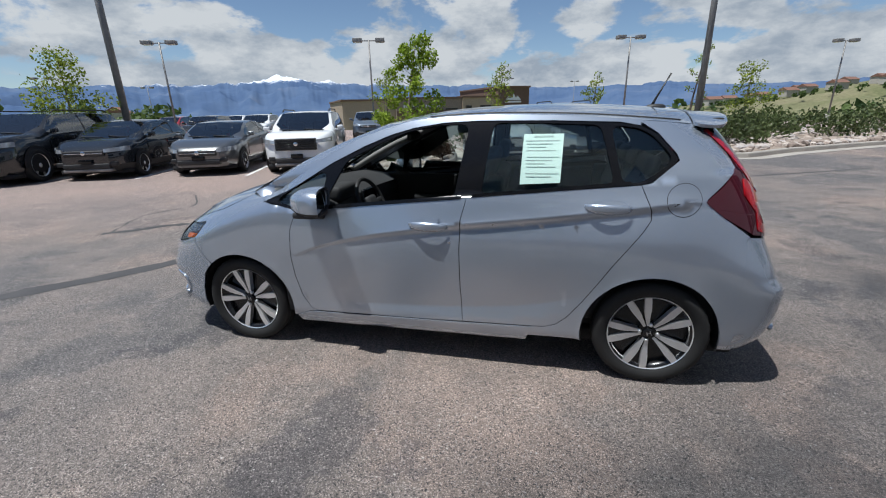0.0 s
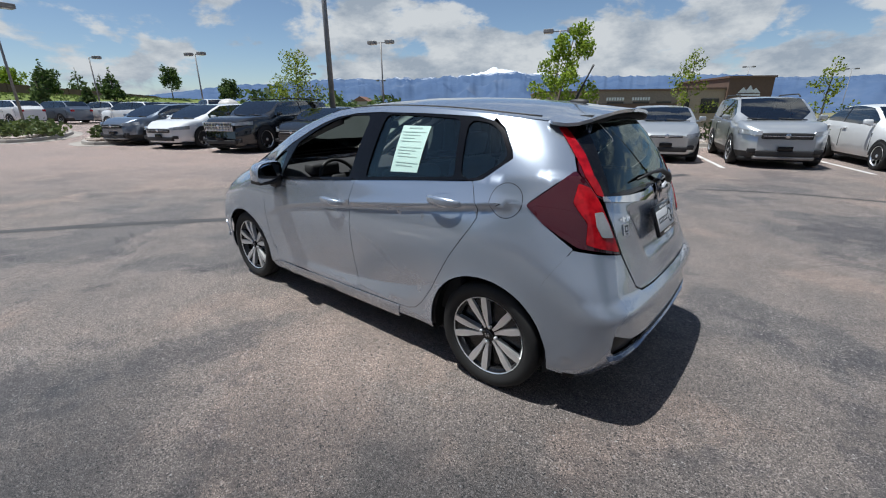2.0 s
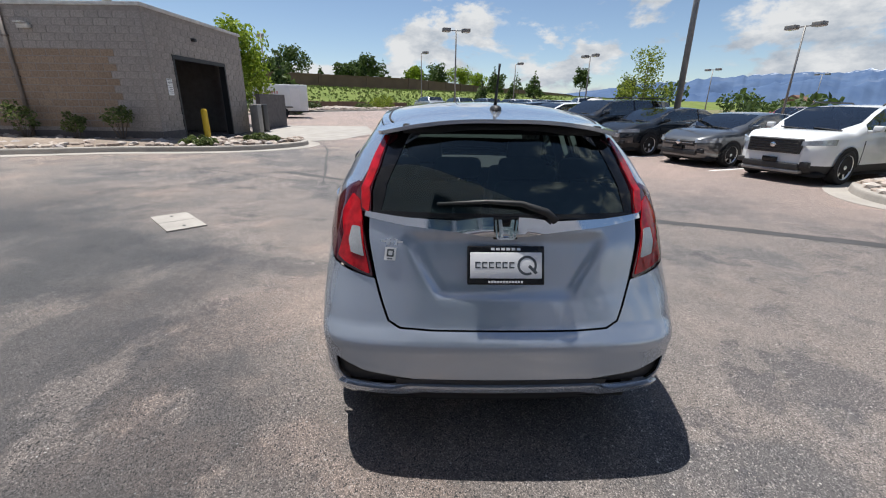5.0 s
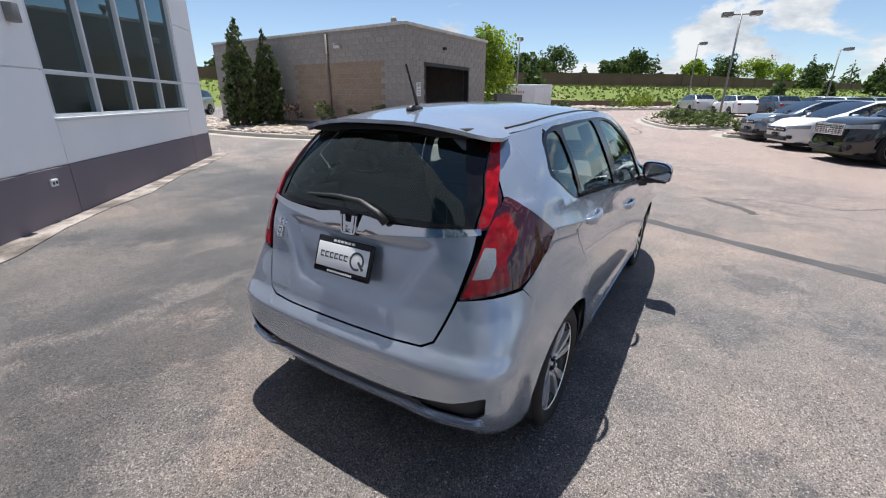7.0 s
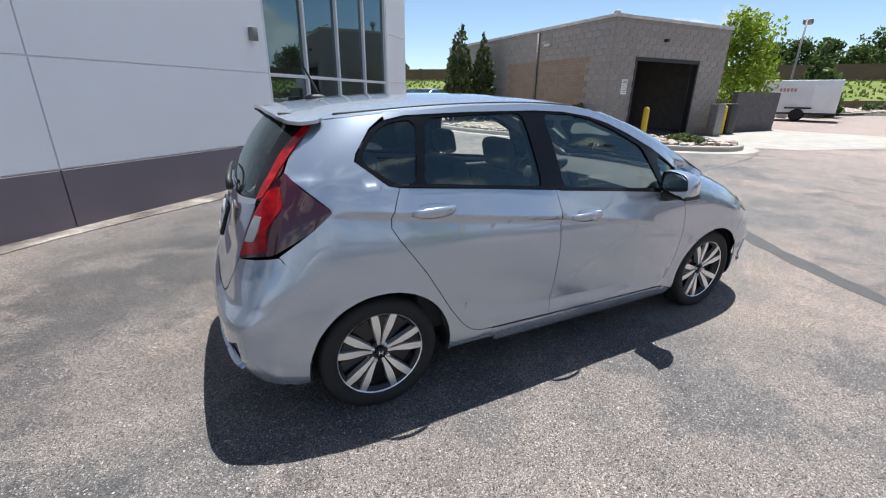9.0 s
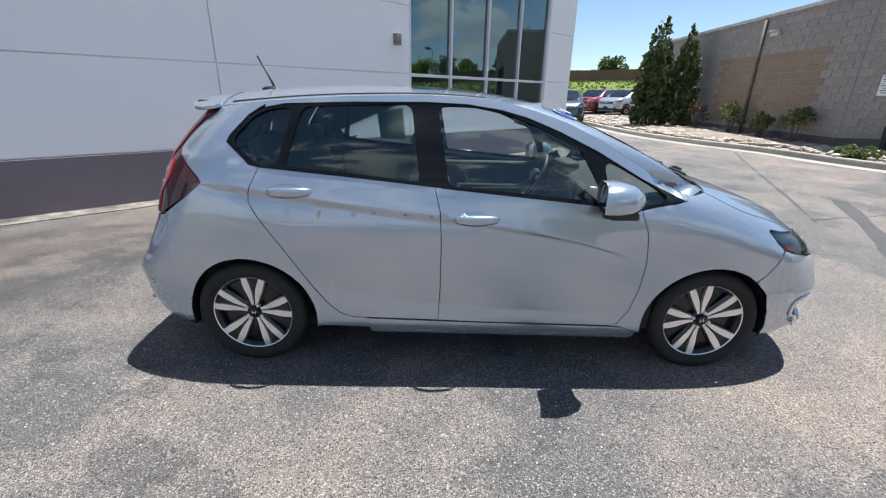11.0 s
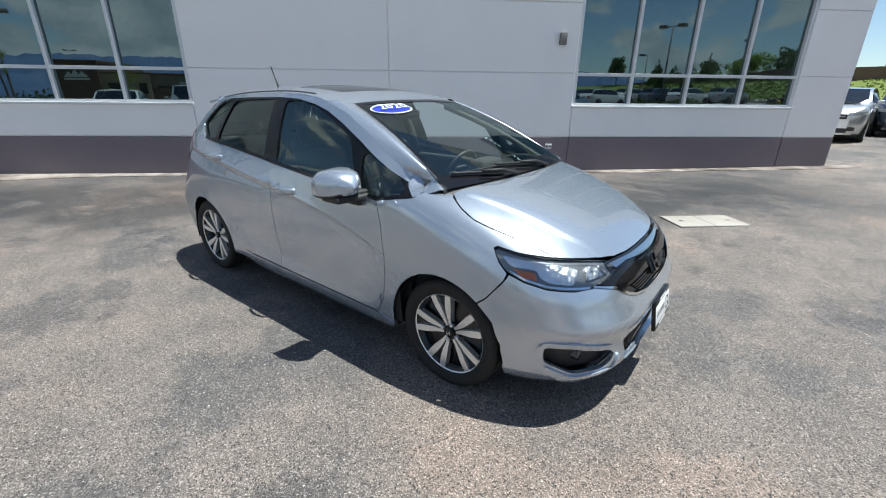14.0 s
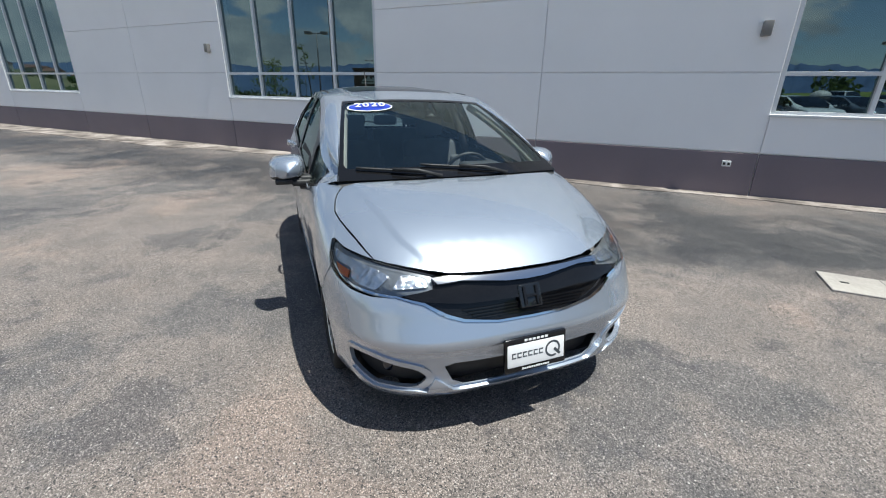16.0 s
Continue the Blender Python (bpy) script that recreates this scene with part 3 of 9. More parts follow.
def ends(front):
    """The nose or the tail, unrolled: q runs round the corner (0 at the middle, about 1.1 at the side), z up."""
    nose, D, nz = (NOSE, DF, NFZ) if front else (TAIL, DR, NRZ)

    def fn(q, z):
        t = max(-1.5705, min(1.5705, q * 1.4))
        s, c = corner(abs(t), nz(z))
        e = nose(z)
        x = e + D * (1 - c) if front else e - D * (1 - c) - SWEEP(z) * s * s
        if not front and 0.68 < z < 1.06:                   # plate recess in the tailgate
            y = s * width(x, z)
            x -= 0.02 / ((1 + math.exp((y - 0.27 - (z - 0.74) * 0.55) / 0.010)) * (1 + math.exp((0.755 - z) / 0.010)) * (1 + math.exp((z - 0.992) / 0.008)))
        return (x, math.copysign(1, t) * s * width(x, z), z)
    return fn


def q_of_y(y, z, front=True, x=-1.8):
    N = NFZ(z) if front else NRZ(z)
    if not front:
        x = TAIL(z) - 0.08
    for _ in range(1 if front else 5):
        r = min(0.999, abs(y) / width(x, z))
        c = (1 - r ** N) ** (1 / N)
        if not front:
            x = TAIL(z) - DR * (1 - c) - SWEEP(z) * r * r
    return math.copysign(math.atan2(r, c) / 1.4, y)


def q_of_x(x, z, front=True):
    nose, D, N = (NOSE, DF, NFZ(z)) if front else (TAIL, DR, NRZ(z))
    r, c = 1.0, 0.0
    for _ in range(1 if front else 5):
        c = 1 - max(0.0, abs(x - nose(z)) - (0 if front else SWEEP(z) * r * r)) / D
        c = max(0.0, min(1.0, c))
        r = (1 - c ** N) ** (1 / N)
    return math.atan2(r, c) / 1.4


def top_of(x, y):
    """Height of the bonnet and wings."""
    lo, hi = 0.55, 1.04
    for _ in range(22):
        m = (lo + hi) / 2
        if side_y_front(x, m) > abs(y):
            lo = m
        else:
            hi = m
    return lo


def side_y_front(x, z):
    a = (x - NOSE(z)) / DF
    if a <= 0:
        return -1
    n = NFZ(z)
    return WIDTH(z) * (max(0.0, 1 - (1 - min(a, 1)) ** n) ** (1 / n))


HOOD_CREASE = Curve((-1.86, 0.42), (-1.837, 0.431), (-1.70, 0.507), (-1.53, 0.551), (-1.257, 0.622))


def bonnet(x, y):
    rise = 0.008 / (1 + math.exp(max(-30, min(30, (abs(y) - HOOD_CREASE(x)) / 0.007)))) * min(1, max(0, (x + 1.9) / 0.12))
    return (x, y, top_of(x, y) + rise)


def roof(x, y):
    yr = side_y(x, RAIL_Z(x))
    return (x, y, TOP_Z(x) - (TOP_Z(x) - RAIL_Z(x)) * min(1.4, abs(y) / yr) ** 2.6)


def screen(u, v):
    """Windscreen: u from -1 to 1 across, v from 0 at the foot to 1 at the roof."""
    w = 0.69 + (0.515 - 0.69) * v
    x = -1.24 + v * 0.87 + (0.08 - 0.02 * v) * abs(u) ** 2.2
    z = 1.036 + v * 0.392 + 0.03 * math.sin(math.pi * v) - (0.008 + 0.012 * v) * abs(u) ** 2.5
    return (x, u * w, z)


def arc(cx, cz, r, a0, a1, n=14):
    return [(cx + r * math.cos(radians(a0 + (a1 - a0) * i / n)), cz + r * math.sin(radians(a0 + (a1 - a0) * i / n))) for i in range(n + 1)]


CREASE_LINES = [[(x / 50, CREASE(x / 50) + d - k * crease_band(x / 50)) for x in range(-44, 75)] for d, k in ((0.022, 0), (0.008, 0), (0.0, 0), (0.0, 0.5), (0.0, 1), (-0.012, 1), (-0.035, 1))]
SEAM = [(-1.186, 0.66), (-1.235, 0.70), (-1.283, 0.722), (-1.366, 0.738), (-1.44, 0.728), (-1.501, 0.713), (-1.605, 0.682), (-1.686, 0.656), (-1.744, 0.634)]
SHUT_Y = Curve((0.0, -1.935), (0.108, -1.934), (0.22, -1.928), (0.345, -1.908), (0.44, -1.873), (0.515, -1.833), (0.58, -1.79), (0.634, -1.744))
FOLD_LINES = [[(x / 50, FOLD(x / 50) + d) for x in range(-44, 48)] for d in (-0.03, -0.012, 0.0, 0.012, 0.03)]

HUB = 0.302
B_LINE = [(0.252, belt(0.25)), (0.222, 0.92), (0.214, 0.75), (0.216, 0.5), (0.226, 0.292)]
REAR_CUT = [(0.70, 0.303), (0.765, 0.325), (0.82, 0.375), (0.90, 0.485), (1.04, 0.715), (1.165, 0.89), (1.197, 0.945), (1.195, 0.99), (1.14, 1.117)]
FRONT_CUT = [(-0.72, 0.276), (-0.775, 0.29), (-0.825, 0.38), (-0.855, 0.52), (-0.862, 0.66), (-0.845, 0.82), (-0.80, 0.942)]
Q_EDGE = [(1.14, 1.117), (1.19, 1.128), (1.318, 1.232), (1.305, 1.262), (1.22, 1.362), (1.15, 1.408), (1.07, 1.432)]
LAMP_FRONT = [(1.675, 0.862), (1.53, 0.965), (1.448, 1.033), (1.455, 1.05), (1.605, 1.185), (1.558, 1.275), (1.518, 1.335), (1.495, 1.385)]
DLO_TOP = [(1.30, 1.262), (1.22, 1.358), (1.14, 1.402), (1.04, 1.422), (0.7, 1.436), (0.3, 1.442), (0.1, 1.435), (-0.08, 1.410), (-0.22, 1.374), (-0.38, 1.312), (-0.57, 1.224), (-0.81, 1.092), (-1.03, 0.990)]
DLO = [(-0.80, 0.947), (-0.60, 0.962), (0.25, belt(0.25) + 0.004), (1.14, 1.121), (1.19, 1.132), (1.316, 1.233)] + DLO_TOP
PANE_F = [(-0.60, 0.985), (0.165, 1.052), (0.226, 1.408), (0.06, 1.405), (-0.10, 1.376), (-0.27, 1.315), (-0.475, 1.218)]
PANE_R = [(0.345, 1.066), (0.995, 1.128), (0.93, 1.392), (0.70, 1.404), (0.392, 1.413)]
PANE_Q = [(1.065, 1.138), (1.15, 1.15), (1.275, 1.24), (1.19, 1.338), (1.125, 1.374), (1.01, 1.388)]
PANE_T = [(-0.94, 1.002), (-0.80, 0.975), (-0.665, 0.983), (-0.625, 1.155), (-0.68, 1.135)]


def build_wheel(car, x, s, spin):
    """Alloy wheel: barrel, tyre, five double spokes, cap, nuts and brake."""
    m = pose(x, s * 0.735, HUB, 0, 0, 0 if s > 0 else 180) @ pose(0, 0, 0, 0, spin, 0)
    bm = bmesh.new()
    lathe(bm, [(0.212, -0.10), (0.205, -0.09), (0.196, 0.0), (0.200, 0.045), (0.214, 0.052)], seg=56)
    wheel = part("wheel", bm, M_RIMBLACK, car, "black alloy wheel with bright machined spokes")
    wheel.matrix_local = m
    bm = bmesh.new()
    prof = [(0.214, 0.05), (0.222, 0.062), (0.25, 0.078), (0.275, 0.078), (0.293, 0.066), (0.301, 0.052), (0.303, 0.03), (0.299, 0.027), (0.299, 0.020), (0.3035, 0.017),
            (0.3035, -0.017), (0.299, -0.020), (0.299, -0.027), (0.303, -0.03), (0.301, -0.052), (0.293, -0.066), (0.275, -0.078), (0.25, -0.078), (0.212, -0.062)]
    rings = lathe(bm, prof, seg=72)
    for i in (5, 6, 13, 14):                      # shoulder blocks
        for k in range(0, 72, 3):
            v = rings[i][k]
            v.co.x, v.co.z = v.co.x * 0.988, v.co.z * 0.988
    part("tyre", bm, M_RUBBER, wheel)
    bm = bmesh.new()
    lathe(bm, [(0.2145, 0.060), (0.2195, 0.064), (0.2205, 0.058)], seg=64)
    for k in range(5):
        for d in (-1, 1):
            a0 = k * math.tau / 5 + math.pi / 2
            top, low = [], []
            for r, ang, w in ((0.040, 0.24, 0.007), (0.075, 0.20, 0.010), (0.115, 0.20, 0.0155), (0.15, 0.215, 0.0185), (0.19, 0.225, 0.0180), (0.2165, 0.23, 0.0165)):
                a = a0 + d * ang
                c = Vector((math.cos(a), 0, math.sin(a)))
                t = Vector((-math.sin(a), 0, math.cos(a)))
                h = 0.040 + 0.020 * min(1, max(0, (r - 0.04) / 0.13))
                top.append((bm.verts.new(c * r + t * w + Vector((0, h, 0))), bm.verts.new(c * r - t * w + Vector((0, h, 0)))))
                low.append((bm.verts.new(c * r + t * (w + 0.003) + Vector((0, h - 0.03, 0))), bm.verts.new(c * r - t * (w + 0.003) + Vector((0, h - 0.03, 0)))))
            for i in range(5):
                bm.faces.new((top[i][0], top[i][1], top[i + 1][1], top[i + 1][0]))
                bm.faces.new((top[i][0], top[i + 1][0], low[i + 1][0], low[i][0]))
                bm.faces.new((top[i][1], low[i][1], low[i + 1][1], top[i + 1][1]))
    sharp(part("spokes", bm, M_ALLOY, wheel, "bright machined double spokes"), 30)
    bm = bmesh.new()
    lathe(bm, [(0.0001, 0.012), (0.20, 0.012)], seg=40)
    for k in range(5):
        a = k * math.tau / 5 + math.pi / 2
        c, t = Vector((math.cos(a), 0, math.sin(a))), Vector((-math.sin(a), 0, math.cos(a)))
        q = [bm.verts.new(c * r + t * w + Vector((0, h, 0))) for r, w, h in ((0.05, 0.016, 0.035), (0.21, 0.03, 0.045), (0.21, -0.03, 0.045), (0.05, -0.016, 0.035))]
        bm.faces.new(q)
    lathe(bm, [(0.058, 0.012), (0.058, 0.036), (0.0001, 0.040)], seg=28)
    part("wheel_centre", bm, M_RIMBLACK, wheel, smooth=False)
    bm = bmesh.new()
    lathe(bm, [(0.029, 0.038), (0.028, 0.048), (0.024, 0.052), (0.0001, 0.053)], seg=28)
    part("hub_cap", bm, M_BLACK, wheel, "black hub cap")
    bm = bmesh.new()
    for px, pz, w, h in ((-0.009, 0, 0.0025, 0.012), (0.009, 0, 0.0025, 0.012), (0, 0, 0.008, 0.002)):
        box(bm, px - w, px + w, 0.0525, 0.0555, pz - h, pz + h, 0.0008)
    part("emblem", bm, M_CHROME, wheel, "small chrome emblem")
    for k in range(4):
        a = k * math.tau / 4 + 0.5
        bm = bmesh.new()
        lathe(bm, [(0.0115, 0.030), (0.0105, 0.050), (0.007, 0.053), (0.0001, 0.053)], seg=8, at=(0.047 * math.cos(a), 0, 0.047 * math.sin(a)))
        part("wheel_nut", bm, M_ALLOY, wheel)
    return wheel


def text_bars(bm, rows, fn, off):
    """Illegible print: thin bars (a0, a1, b0, b1) laid on a surface."""
    for a0, a1, b0, b1 in rows:
        vs = [bm.verts.new(Vector(fn(a, b)) + off) for a, b in ((a0, b0), (a1, b0), (a1, b1), (a0, b1))]
        bm.faces.new(vs)


def seat(car, x, y, w, z0, rear=False):
    """A cloth seat: cushion, backrest, headrest on posts."""
    bm = bmesh.new()
    box(bm, x - 0.27, x + 0.23, y - w, y + w, z0, z0 + 0.17, 0.06, seg=3)
    cushion = part("seat", bm, M_CLOTH, car, "dark grey cloth seat")
    bm = bmesh.new()
    box(bm, -0.065, 0.065, -w, w, 0.0, 0.56, 0.055, pose(x + 0.24, y, z0 + 0.12, 0, 16, 0), 3)
    if not rear:
        box(bm, -0.10, 0.03, -w - 0.015, -w + 0.08, 0.06, 0.40, 0.035, pose(x + 0.24, y, z0 + 0.12, 0, 16, 0), 3)
        box(bm, -0.10, 0.03, w - 0.08, w + 0.015, 0.06, 0.40, 0.035, pose(x + 0.24, y, z0 + 0.12, 0, 16, 0), 3)
    part("backrest", bm, M_CLOTH, cushion)
    for dy in ((0,) if not rear else (-0.16, 0.16)):
        bm = bmesh.new()
        m = pose(x + 0.24, y + dy, z0 + 0.12, 0, 13, 0)
        box(bm, -0.045, 0.045, -0.125, 0.125, 0.585, 0.755 if not rear else 0.69, 0.045, m, 3)
        for k in (-0.05, 0.05):
            tube(bm, [m @ Vector((0, k, 0.52)), m @ Vector((0, k, 0.62))], 0.006, 6)
        part("headrest", bm, M_CLOTH, cushion)


def door_handle(parent, x, z, s):
    y = side_y(x, z)
    bm = bmesh.new()
    n, pts = 12, []
    rings = []
    for i in range(n + 1):
        t = i / n
        bx = x + 0.118 - 0.236 * t
        lift = 0.044 * math.sin(math.pi * min(1, max(0, (t - 0.0) / 1.0))) ** 0.5
        hh = 0.012 + 0.015 * math.sin(math.pi * t) ** 0.6
        yy = side_y(bx, z + 0.004) - 0.004 + lift
        zc = z + 0.006 * (t - 0.5)
        rings.append([bm.verts.new((bx, s * (yy - 0.012 + dy), zc + dz * hh)) for dy, dz in ((0.0, -0.9), (0.010, -1.0), (0.014, -0.4), (0.015, 0.3), (0.010, 0.95), (0.0, 0.85))])
    for r0, r1 in zip(rings, rings[1:]):
        for k in range(6):
            bm.faces.new((r0[k], r0[(k + 1) % 6], r1[(k + 1) % 6], r1[k]))
    bm.faces.new(rings[0])
    bm.faces.new(rings[-1][::-1])
    bmesh.ops.recalc_face_normals(bm, faces=bm.faces)
    h = part("door_handle", bm, M_PAINT, parent, "silver pull handle")
    # recess behind the grip
    bm = bmesh.new()
    ring = [bm.verts.new((x + 0.012 + 0.098 * math.cos(a), s * (side_y(x + 0.012 + 0.098 * math.cos(a), z + 0.037 * math.sin(a)) + 0.0015), z + 0.037 * math.sin(a))) for a in [k * math.tau / 24 for k in range(24)]]
    mid = [bm.verts.new((x + 0.012 + 0.074 * math.cos(a), s * (side_y(x + 0.012, z) - 0.030), z + 0.024 * math.sin(a))) for a in [k * math.tau / 24 for k in range(24)]]
    for k in range(24):
        bm.faces.new((ring[k], ring[(k + 1) % 24], mid[(k + 1) % 24], mid[k]))
    bm.faces.new(mid)
    bmesh.ops.recalc_face_normals(bm, faces=bm.faces)
    part("handle_cup", bm, M_PAINT, parent)


def door_mirror(car, s):
    """Mirror: shell, black foot, glass."""
    bm = bmesh.new()
    prof = [(-0.76, 0.0), (-0.735, 0.55), (-0.69, 0.86), (-0.63, 1.0), (-0.575, 1.0), (-0.56, 0.95)]
    rings = []
    for x, k in prof:
        ring = []
        for i in range(20):
            a = i * math.tau / 20
            c, d = math.cos(a), math.sin(a)
            ry = 0.105 * k
            rz = (0.082 if d > 0 else 0.066) * k
            yy = 0.925 + ry * math.copysign(abs(c) ** 0.62, c) * (1.0 if c > 0 else 1.05)
            zz = 1.018 + rz * math.copysign(abs(d) ** 0.62, d) - 0.016 * c * k
            ring.append(bm.verts.new((x + 0.03 * max(0, c) * k, s * yy, zz)))
        rings.append(ring)
    base = bmesh.new()
    for r0, r1 in zip(rings, rings[1:]):
        for i in range(20):
            q = (r0[i], r0[(i + 1) % 20], r1[(i + 1) % 20], r1[i])
            if sum(v.co.z for v in q) / 4 < 0.985:
                base.faces.new([base.verts.new(v.co) for v in q])
            else:
                bm.faces.new(q)
    for v in [v for v in bm.verts if not v.link_faces]:
        bm.verts.remove(v)
    bmesh.ops.remove_doubles(base, verts=base.verts, dist=1e-5)
    bmesh.ops.recalc_face_normals(base, faces=base.faces)
    bmesh.ops.recalc_face_normals(bm, faces=bm.faces)
    shell = part("door_mirror", bm, M_PAINT, car, "silver mirror shell with a black underside")
    part("mirror_base", base, M_PLASTIC, shell, "black lower half")
    bm = bmesh.new()
    ring = [(0.925 + 0.094 * math.copysign(abs(math.cos(a)) ** 0.75, math.cos(a)), 1.018 + 0.066 * math.copysign(abs(math.sin(a)) ** 0.75, math.sin(a)) - 0.014 * math.cos(a), math.cos(a)) for a in [k * math.tau / 24 for k in range(24)]]
    bm.faces.new([bm.verts.new((-0.573 + 0.028 * max(0, c), s * y, z)) for y, z, c in ring])
    part("mirror_glass", bm, M_CHROME, shell, "mirror glass", False)
    bm = bmesh.new()
    box(bm, -0.72, -0.585, s * 0.815 - 0.06, s * 0.815 + 0.09 if s > 0 else s * 0.815 + 0.06, 0.925, 0.965, 0.015)
    box(bm, -0.70, -0.60, min(s * 0.78, s * 0.86), max(s * 0.78, s * 0.86), 0.90, 0.985, 0.015)
    box(bm, -0.71, -0.572, min(s * 0.84, s * 1.0), max(s * 0.84, s * 1.0), 0.935, 0.972, 0.014)
    part("mirror_foot", bm, M_PLASTIC, shell, "black mirror foot")


def build_car():
    car = thing("hatchback_car", "silver five-door hatchback with twin-spoke alloy wheels, driver's window lowered", "car")
    bm = bmesh.new()
    box(bm, -1.75, 1.72, -0.70, 0.70, 0.17, 0.27, 0.03)
    part("underbody", bm, M_DARK, car)
    for s in (1, -1):
        fn = side(s)
        # wings, doors, quarter panels
        seam = [(x, top_of(x, y)) for x, y in SEAM]
        fender = FRONT_CUT[::-1] + [(-0.79, 0.27), (-0.885, 0.235)] + arc(-1.25, 0.295, 0.347, -10, 128, 16) + [(-1.506, 0.60), (-1.545, 0.651), (-1.583, 0.702), (-1.592, 0.738), (-1.547, 0.778), (-1.505, 0.832), (-1.515, 0.838), (-1.599, 0.819), (-1.684, 0.807), (-1.738, 0.800)] + seam[::-1][1:] + [(-1.13, 1.014), (-1.08, 1.016), (-1.04, 1.004), (-1.035, 0.988)]
        part("front_wing", panel(fender, fn, 0.035, gap=0.0022, lines=CREASE_LINES), M_PAINT, car)
        fd = FRONT_CUT[::-1] + [(0.0, 0.285)] + B_LINE[::-1] + [(-0.3, belt(-0.3)), (-0.6, belt(-0.6))]
        door = part("front_door", panel(fd, fn, 0.035, gap=0.0022, lines=CREASE_LINES + FOLD_LINES), M_PAINT, car)
        door_handle(door, 0.035, 0.885, s)
        rd = B_LINE + REAR_CUT + [(0.7, belt(0.7))]
        door2 = part("rear_door", panel(rd, fn, 0.035, gap=0.0022, lines=CREASE_LINES + FOLD_LINES), M_PAINT, car)
        door_handle(door2, 0.985, 1.005, s)
        quarter = REAR_CUT[::-1][1:] + [(0.62, 0.30), (0.60, 0.235), (0.885, 0.24)] + arc(1.25, 0.295, 0.352, 190, 44, 18) + [(1.575, 0.70)] + LAMP_FRONT + [(1.40, 1.398), (1.25, 1.416)] + Q_EDGE[::-1]
        qp = part("rear_quarter", panel(quarter, fn, 0.035, gap=0.0022, lines=CREASE_LINES), M_PAINT, car)
        sill = [(-0.885, 0.235), (-0.80, 0.268), (-0.70, 0.272), (0.22, 0.287), (0.63, 0.297), (0.61, 0.235), (0.60, 0.20), (-0.87, 0.185)]
        part("sill", panel(sill, fn, 0.03, off=0.005, gap=0.0015, thick=0.03), M_PAINT, car)
        if s < 0:
            ring = [(1.342 + 0.083 * math.cos(a), 1.045 + 0.083 * math.sin(a)) for a in [k * math.tau / 32 for k in range(32)]]
            part("fuel_door_gap", panel(ring, fn, 0.03, off=0.0006, thick=0), M_DARK, qp)
            part("fuel_door", panel(shrink(ring, 0.003), fn, 0.03, off=0.0014, thick=0), M_PAINT, qp)
            bm = bmesh.new()
            box(bm, 0.150, 0.165, -side_y(0.157, 0.79) - 0.003, -side_y(0.157, 0.79) + 0.01, 0.783, 0.798, 0.003)
            part("door_lock", bm, M_CHROME, door)
        # dark inner shell shows in the joints
        inner = [(-0.95, 0.25), (0.88, 0.25), (1.0, 0.6), (1.30, 0.66), (1.5, 0.9), (1.40, 1.0), (1.1, 1.08), (-0.6, 0.93), (-1.2, 0.9), (-1.4, 0.75), (-1.1, 0.66), (-0.95, 0.55)]
        part("inner_side", panel(inner, fn, 0.12, off=-0.02, thick=0), M_DARK, car)
        # window band and panes
        panes = [shrink(rounded(p, 0.03, 3), -0.016) for p in (PANE_F, PANE_R, PANE_Q, PANE_T)]
        part("window_surround", panel(rounded(DLO, 0.02, 2), fn, 0.06, off=-0.004, thick=0.012, holes=panes), M_SURROUND, car)
        for k, (nm, mat) in enumerate((("front_door_window", M_GLASS), ("rear_door_window", M_PRIVACY), ("quarter_window", M_PRIVACY), ("front_quarter_window", M_GLASS))):
            if k == 0 and s < 0:
                continue                                 # the driver's window is wound down
            part(nm, panel(shrink(panes[k], -0.006), fn, 0.08, off=-0.012, thick=0), mat, car)
        strip = [(-0.60, 0.958), (0.22, belt(0.22) - 0.004), (0.22, belt(0.22) + 0.012), (-0.60, 0.978)]
        part("belt_moulding", panel(strip, fn, 0.05, off=0.004), M_SURROUND, car)
        strip = [(0.28, belt(0.28) - 0.001), (1.10, belt(1.10) - 0.001), (1.09, belt(1.1) + 0.014), (0.28, belt(0.28) + 0.015)]
        part("belt_moulding", panel(strip, fn, 0.05, off=0.004), M_SURROUND, car)
        over = [(x, z - 0.003) for x, z in DLO_TOP[2:]]
        rail = over[::-1] + [(1.14, RAIL_Z(1.14) + 0.003), (0.7, RAIL_Z(0.7) + 0.003), (0.35, RAIL_Z(0.35) + 0.003), (0.1, RAIL_Z(0.1) + 0.003), (-0.1, RAIL_Z(-0.1) + 0.003), (-0.26, RAIL_Z(-0.26) + 0.003), (-0.41, RAIL_Z(-0.41) + 0.003), (-0.61, RAIL_Z(-0.61) + 0.003), (-0.9, RAIL_Z(-0.9) + 0.003), (-1.055, 1.012)]
        part("roof_side_rail", panel(rail, fn, 0.04, off=0.0005, thick=0.008), M_PAINT, car)
        # screen pillar between windscreen and side glass
        bm = bmesh.new()
        rows = []
        for i in range(25):
            t = i / 24
            a = Vector(screen(0.99, t))
            x = -1.075 + 0.93 * t
            zt = RAIL_Z(x) if x > -1.06 else 1.012
            grow = min(1, t / 0.2)
            b = Vector((x, side_y(x, zt - 0.004) + 0.001, zt - 0.004))
            b.z -= 0.006 * (1 - grow)
            mid = a.lerp(b, 0.5) + Vector((-0.004, 0.010, 0.012)) * (0.4 + 0.6 * grow)
            rows.append([bm.verts.new((p.x, s * p.y, p.z)) for p in (a + Vector((0, 0, -0.012)), a + Vector((-0.002, 0.002, 0.004)), a.lerp(mid, 0.6) + Vector((0, 0, 0.004)), mid, b.lerp(mid, 0.4), b)])
